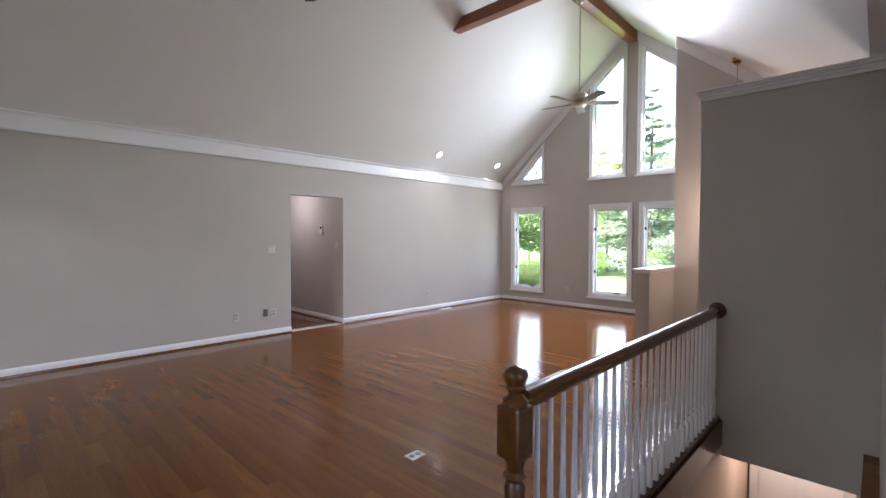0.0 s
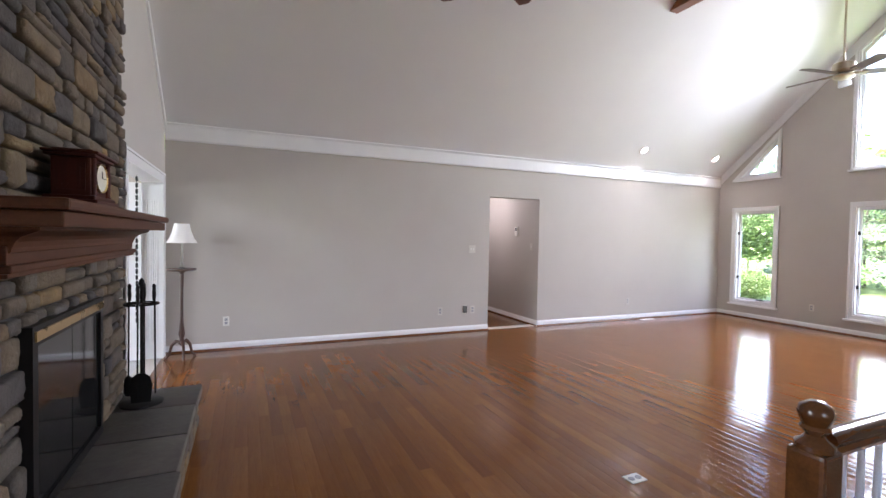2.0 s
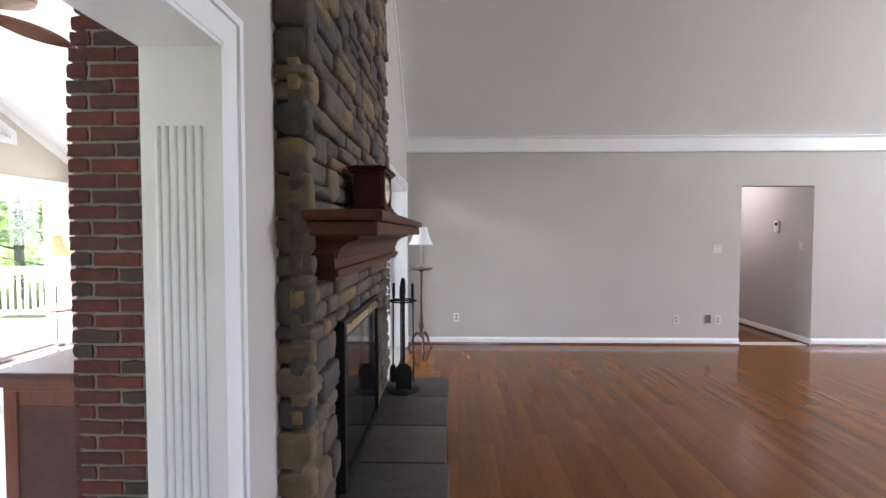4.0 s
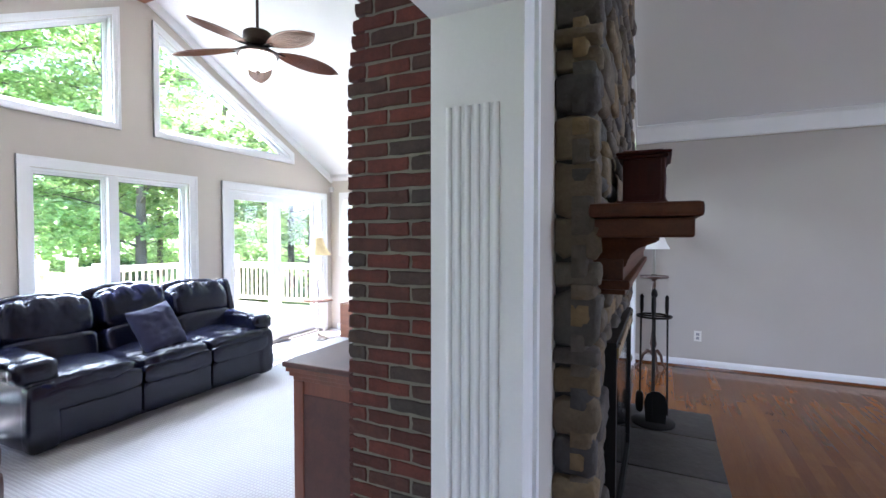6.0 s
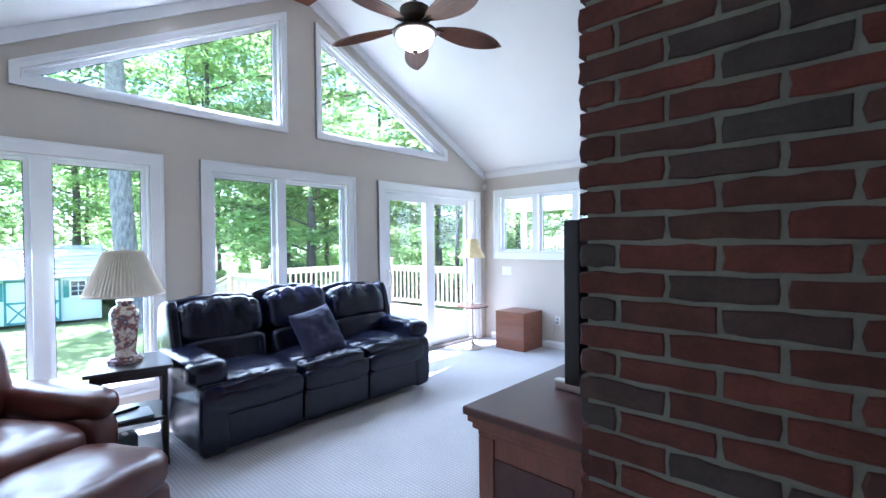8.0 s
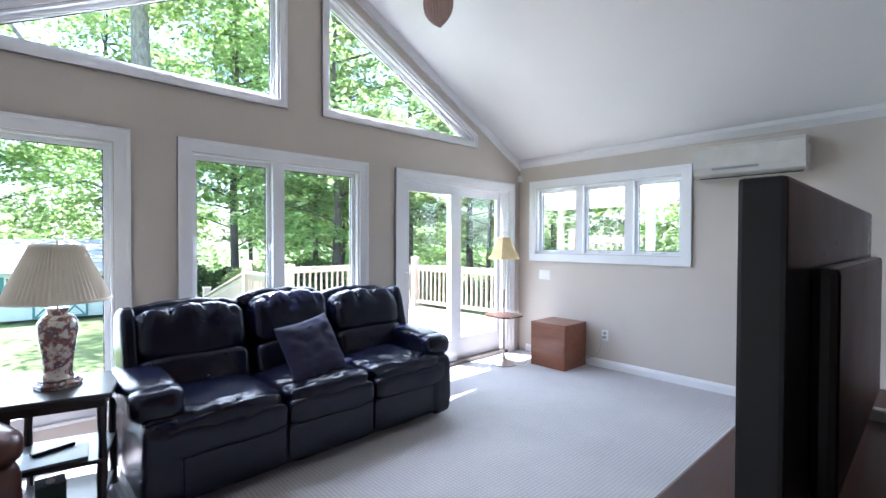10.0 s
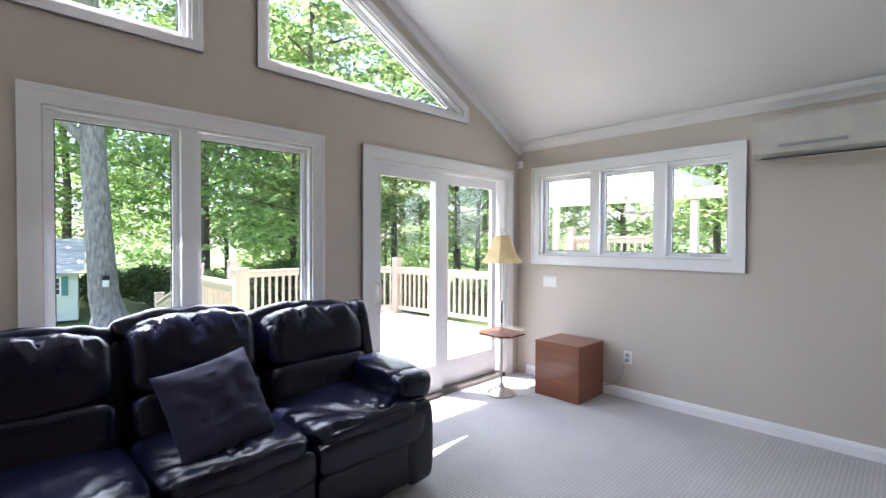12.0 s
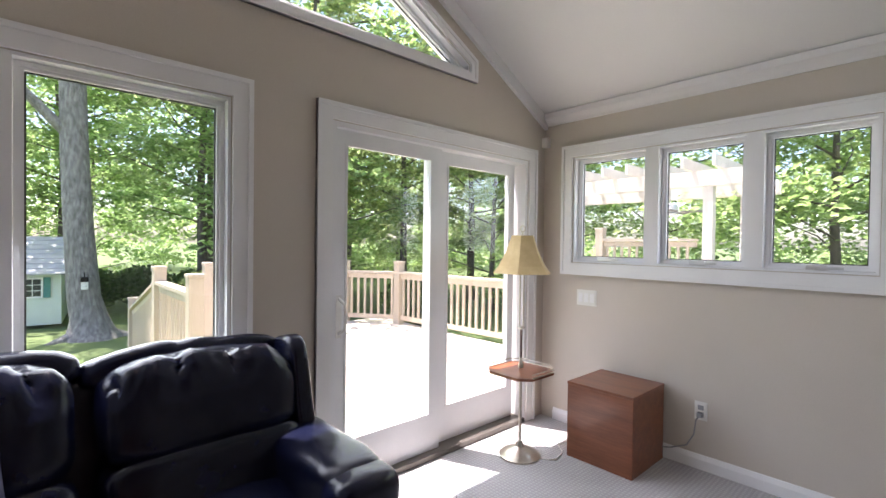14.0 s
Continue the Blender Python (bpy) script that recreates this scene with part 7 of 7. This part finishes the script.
part("hook", Shape().tube([(-0.04, 0, 0.36), (0.07, 0, 0.36), (0.07, 0, 0.27)], 0.012, 6), BLACK_METAL, bf)
part("jar", Shape().box((0.02, -0.06, 0.0), (0.13, 0.06, 0.16), 0.01), WHITE_PLASTIC, bf)
part("cap", Shape().box((0.01, -0.07, 0.16), (0.14, 0.07, 0.27), 0.02), BLACK_METAL, bf)


def bush(name, at, r, squash, count, size, label, material, seed):
    b = thing(name, at, label, "bush")
    rb = random.Random(seed)
    balls = [((0, 0, r * squash * 0.9), r * 0.95)] + [((rb.uniform(-.5, .5) * r, rb.uniform(-.5, .5) * r, r * squash * rb.uniform(0.5, 1.3)), r * 0.5) for _ in range(5)]
    part("branches", Shape().tube([(0, 0, 0), (0.02, 0, r * 0.9)], 0.03, 6), DARK_BARK, b)
    part("leaves", leaf_cloud(balls, count, size, rb, 1.0, "leaves", material), material, b)


bush("round_bush", (16.5, 10.85, GZ), 0.80, 1.0, 12000, 0.035, "clipped round boxwood bush outside the window", SHRUB, 3)
for k, (x, y, r) in enumerate(((-20.9, 4.9, 0.85), (-20.4, 6.1, 0.95), (-19.6, 7.2, 0.85), (-21.6, 3.6, 0.8))):
    bush("garden_bush", (x, y, GZ), r, 0.9, 3500, 0.07, "low dense green bush at the edge of the lawn", SHRUB, 20 + k)
bush("tall_bush", (18.6, 12.3, GZ), 1.7, 1.9, 12000, 0.07, "tall leafy shrub behind the boxwood", SHRUB, 4)
for k, (x, y, r) in enumerate(((-17.5, 7.2, 1.0), (-16.5, 9.0, 1.2), (-18.5, 10.2, 1.1), (-13.2, 11.2, 1.0), (25.5, 9.2, 1.2), (26.5, 6.4, 1.4), (25.0, 12.2, 1.2))):
    bush("shrub", (x, y, GZ), r, 0.75, 4500, 0.07, "low wild shrub at the edge of the lawn", SHRUB if k % 2 else LEAF, k + 10)

# far woods that close the view
rw = random.Random(9)
balls = []
for k in range(95):
    a_ = rw.uniform(radians(70), radians(215))
    R = rw.uniform(36, 46)
    balls.append(((-4 + R * math.cos(a_), 4 + R * math.sin(a_), GZ + rw.uniform(0.0, 8.5)), rw.uniform(2.2, 3.6)))
part("far_woods", leaf_cloud(balls, 40000, 0.26, rw, name="far_woods"), LEAF, None, "dense green woods far behind the lawn", kind="stuff", category="woods")
balls = []
for k in range(34):
    a_ = rw.uniform(radians(-35), radians(45))
    R = rw.uniform(34, 42)
    balls.append(((4 + R * math.cos(a_), 4 + R * math.sin(a_), GZ + rw.uniform(0.5, 8)), rw.uniform(2.2, 3.4)))
part("far_woods", leaf_cloud(balls, 12000, 0.30, rw, name="far_woods", material=FIR), FIR, None, "dense green woods far across the road", kind="stuff", category="woods")

# ---- oak floor boards ----
BW = 0.083
rb = random.Random(3)
bv, bf_, unit = [], [], []
b_lo, b_hi = -BW / 2 + 0.00005, BW / 2 - 0.00005
ch_ = 0.0002
UV = [(b_lo, -0.5, -0.012), (b_hi, -0.5, -0.012), (b_hi, 0.5, -0.012), (b_lo, 0.5, -0.012), (b_lo, -0.5, -0.00002), (b_hi, -0.5, -0.00002), (b_hi, 0.5, -0.00002), (b_lo, 0.5, -0.00002),
      (b_lo + ch_, -0.499, 0.0), (b_hi - ch_, -0.499, 0.0), (b_hi - ch_, 0.499, 0.0), (b_lo + ch_, 0.499, 0.0)]
UF = [(8, 9, 10, 11), (4, 5, 9, 8), (5, 6, 10, 9), (6, 7, 11, 10), (7, 4, 8, 11), (0, 1, 5, 4), (1, 2, 6, 5), (2, 3, 7, 6), (3, 0, 4, 7)]
board_mesh = raw_mesh("board", UV, UF, FLOOR_WOOD)
i = 0
while INNER + (i + 0.5) * BW < EAST - 0.01:
    x = INNER + (i + 0.5) * BW
    i += 1
    if STAIR_X0 - 0.05 < x < 5.2:
        spans = [(STAIR_Y1 + 0.0, NORTH), (SOUTH, STAIR_Y0)]
    else:
        spans = [(SOUTH, NORTH)]
    if 3.21 < x < 4.16:
        spans[0] = (spans[0][0], NORTH + 3.0)
    for y0, y1 in spans:
        y = y0
        while y < y1 - 0.02:
            ln = rb.uniform(0.35, 1.5)
            if y == y0:
                ln *= rb.uniform(0.3, 1)
            if y1 - y - ln < 0.3:
                ln = y1 - y
            if -0.3 < x < 3.1 and y > 0.9:
                ob = part("board", board_mesh, FLOOR_WOOD, floor_living, at=Matrix.Translation((x, y + ln / 2, 0)) @ Matrix.Diagonal((1, ln - 0.0002, 1, 1)))
            else:
                k = len(bv)
                bv += [(x + a_ - INNER - BW / 2, y + ln / 2 + b_ * (ln - 0.0002), c_ if c_ < -0.01 else 0.0) for a_, b_, c_ in UV]
                bf_ += [tuple(k + q for q in fc) for fc in UF]
            y += ln
far = raw_mesh("far_boards", bv, bf_, FLOOR_WOOD)
tones = far.attributes.new("board_tone", "FLOAT", "FACE")
tones.data.foreach_set("value", [q for _ in range(len(bf_) // len(UF)) for q in [rb.random()] * len(UF)])
part("far_boards", far, FLOOR_WOOD, floor_living, at=(INNER + BW / 2, 0, 0), kind="stuff")
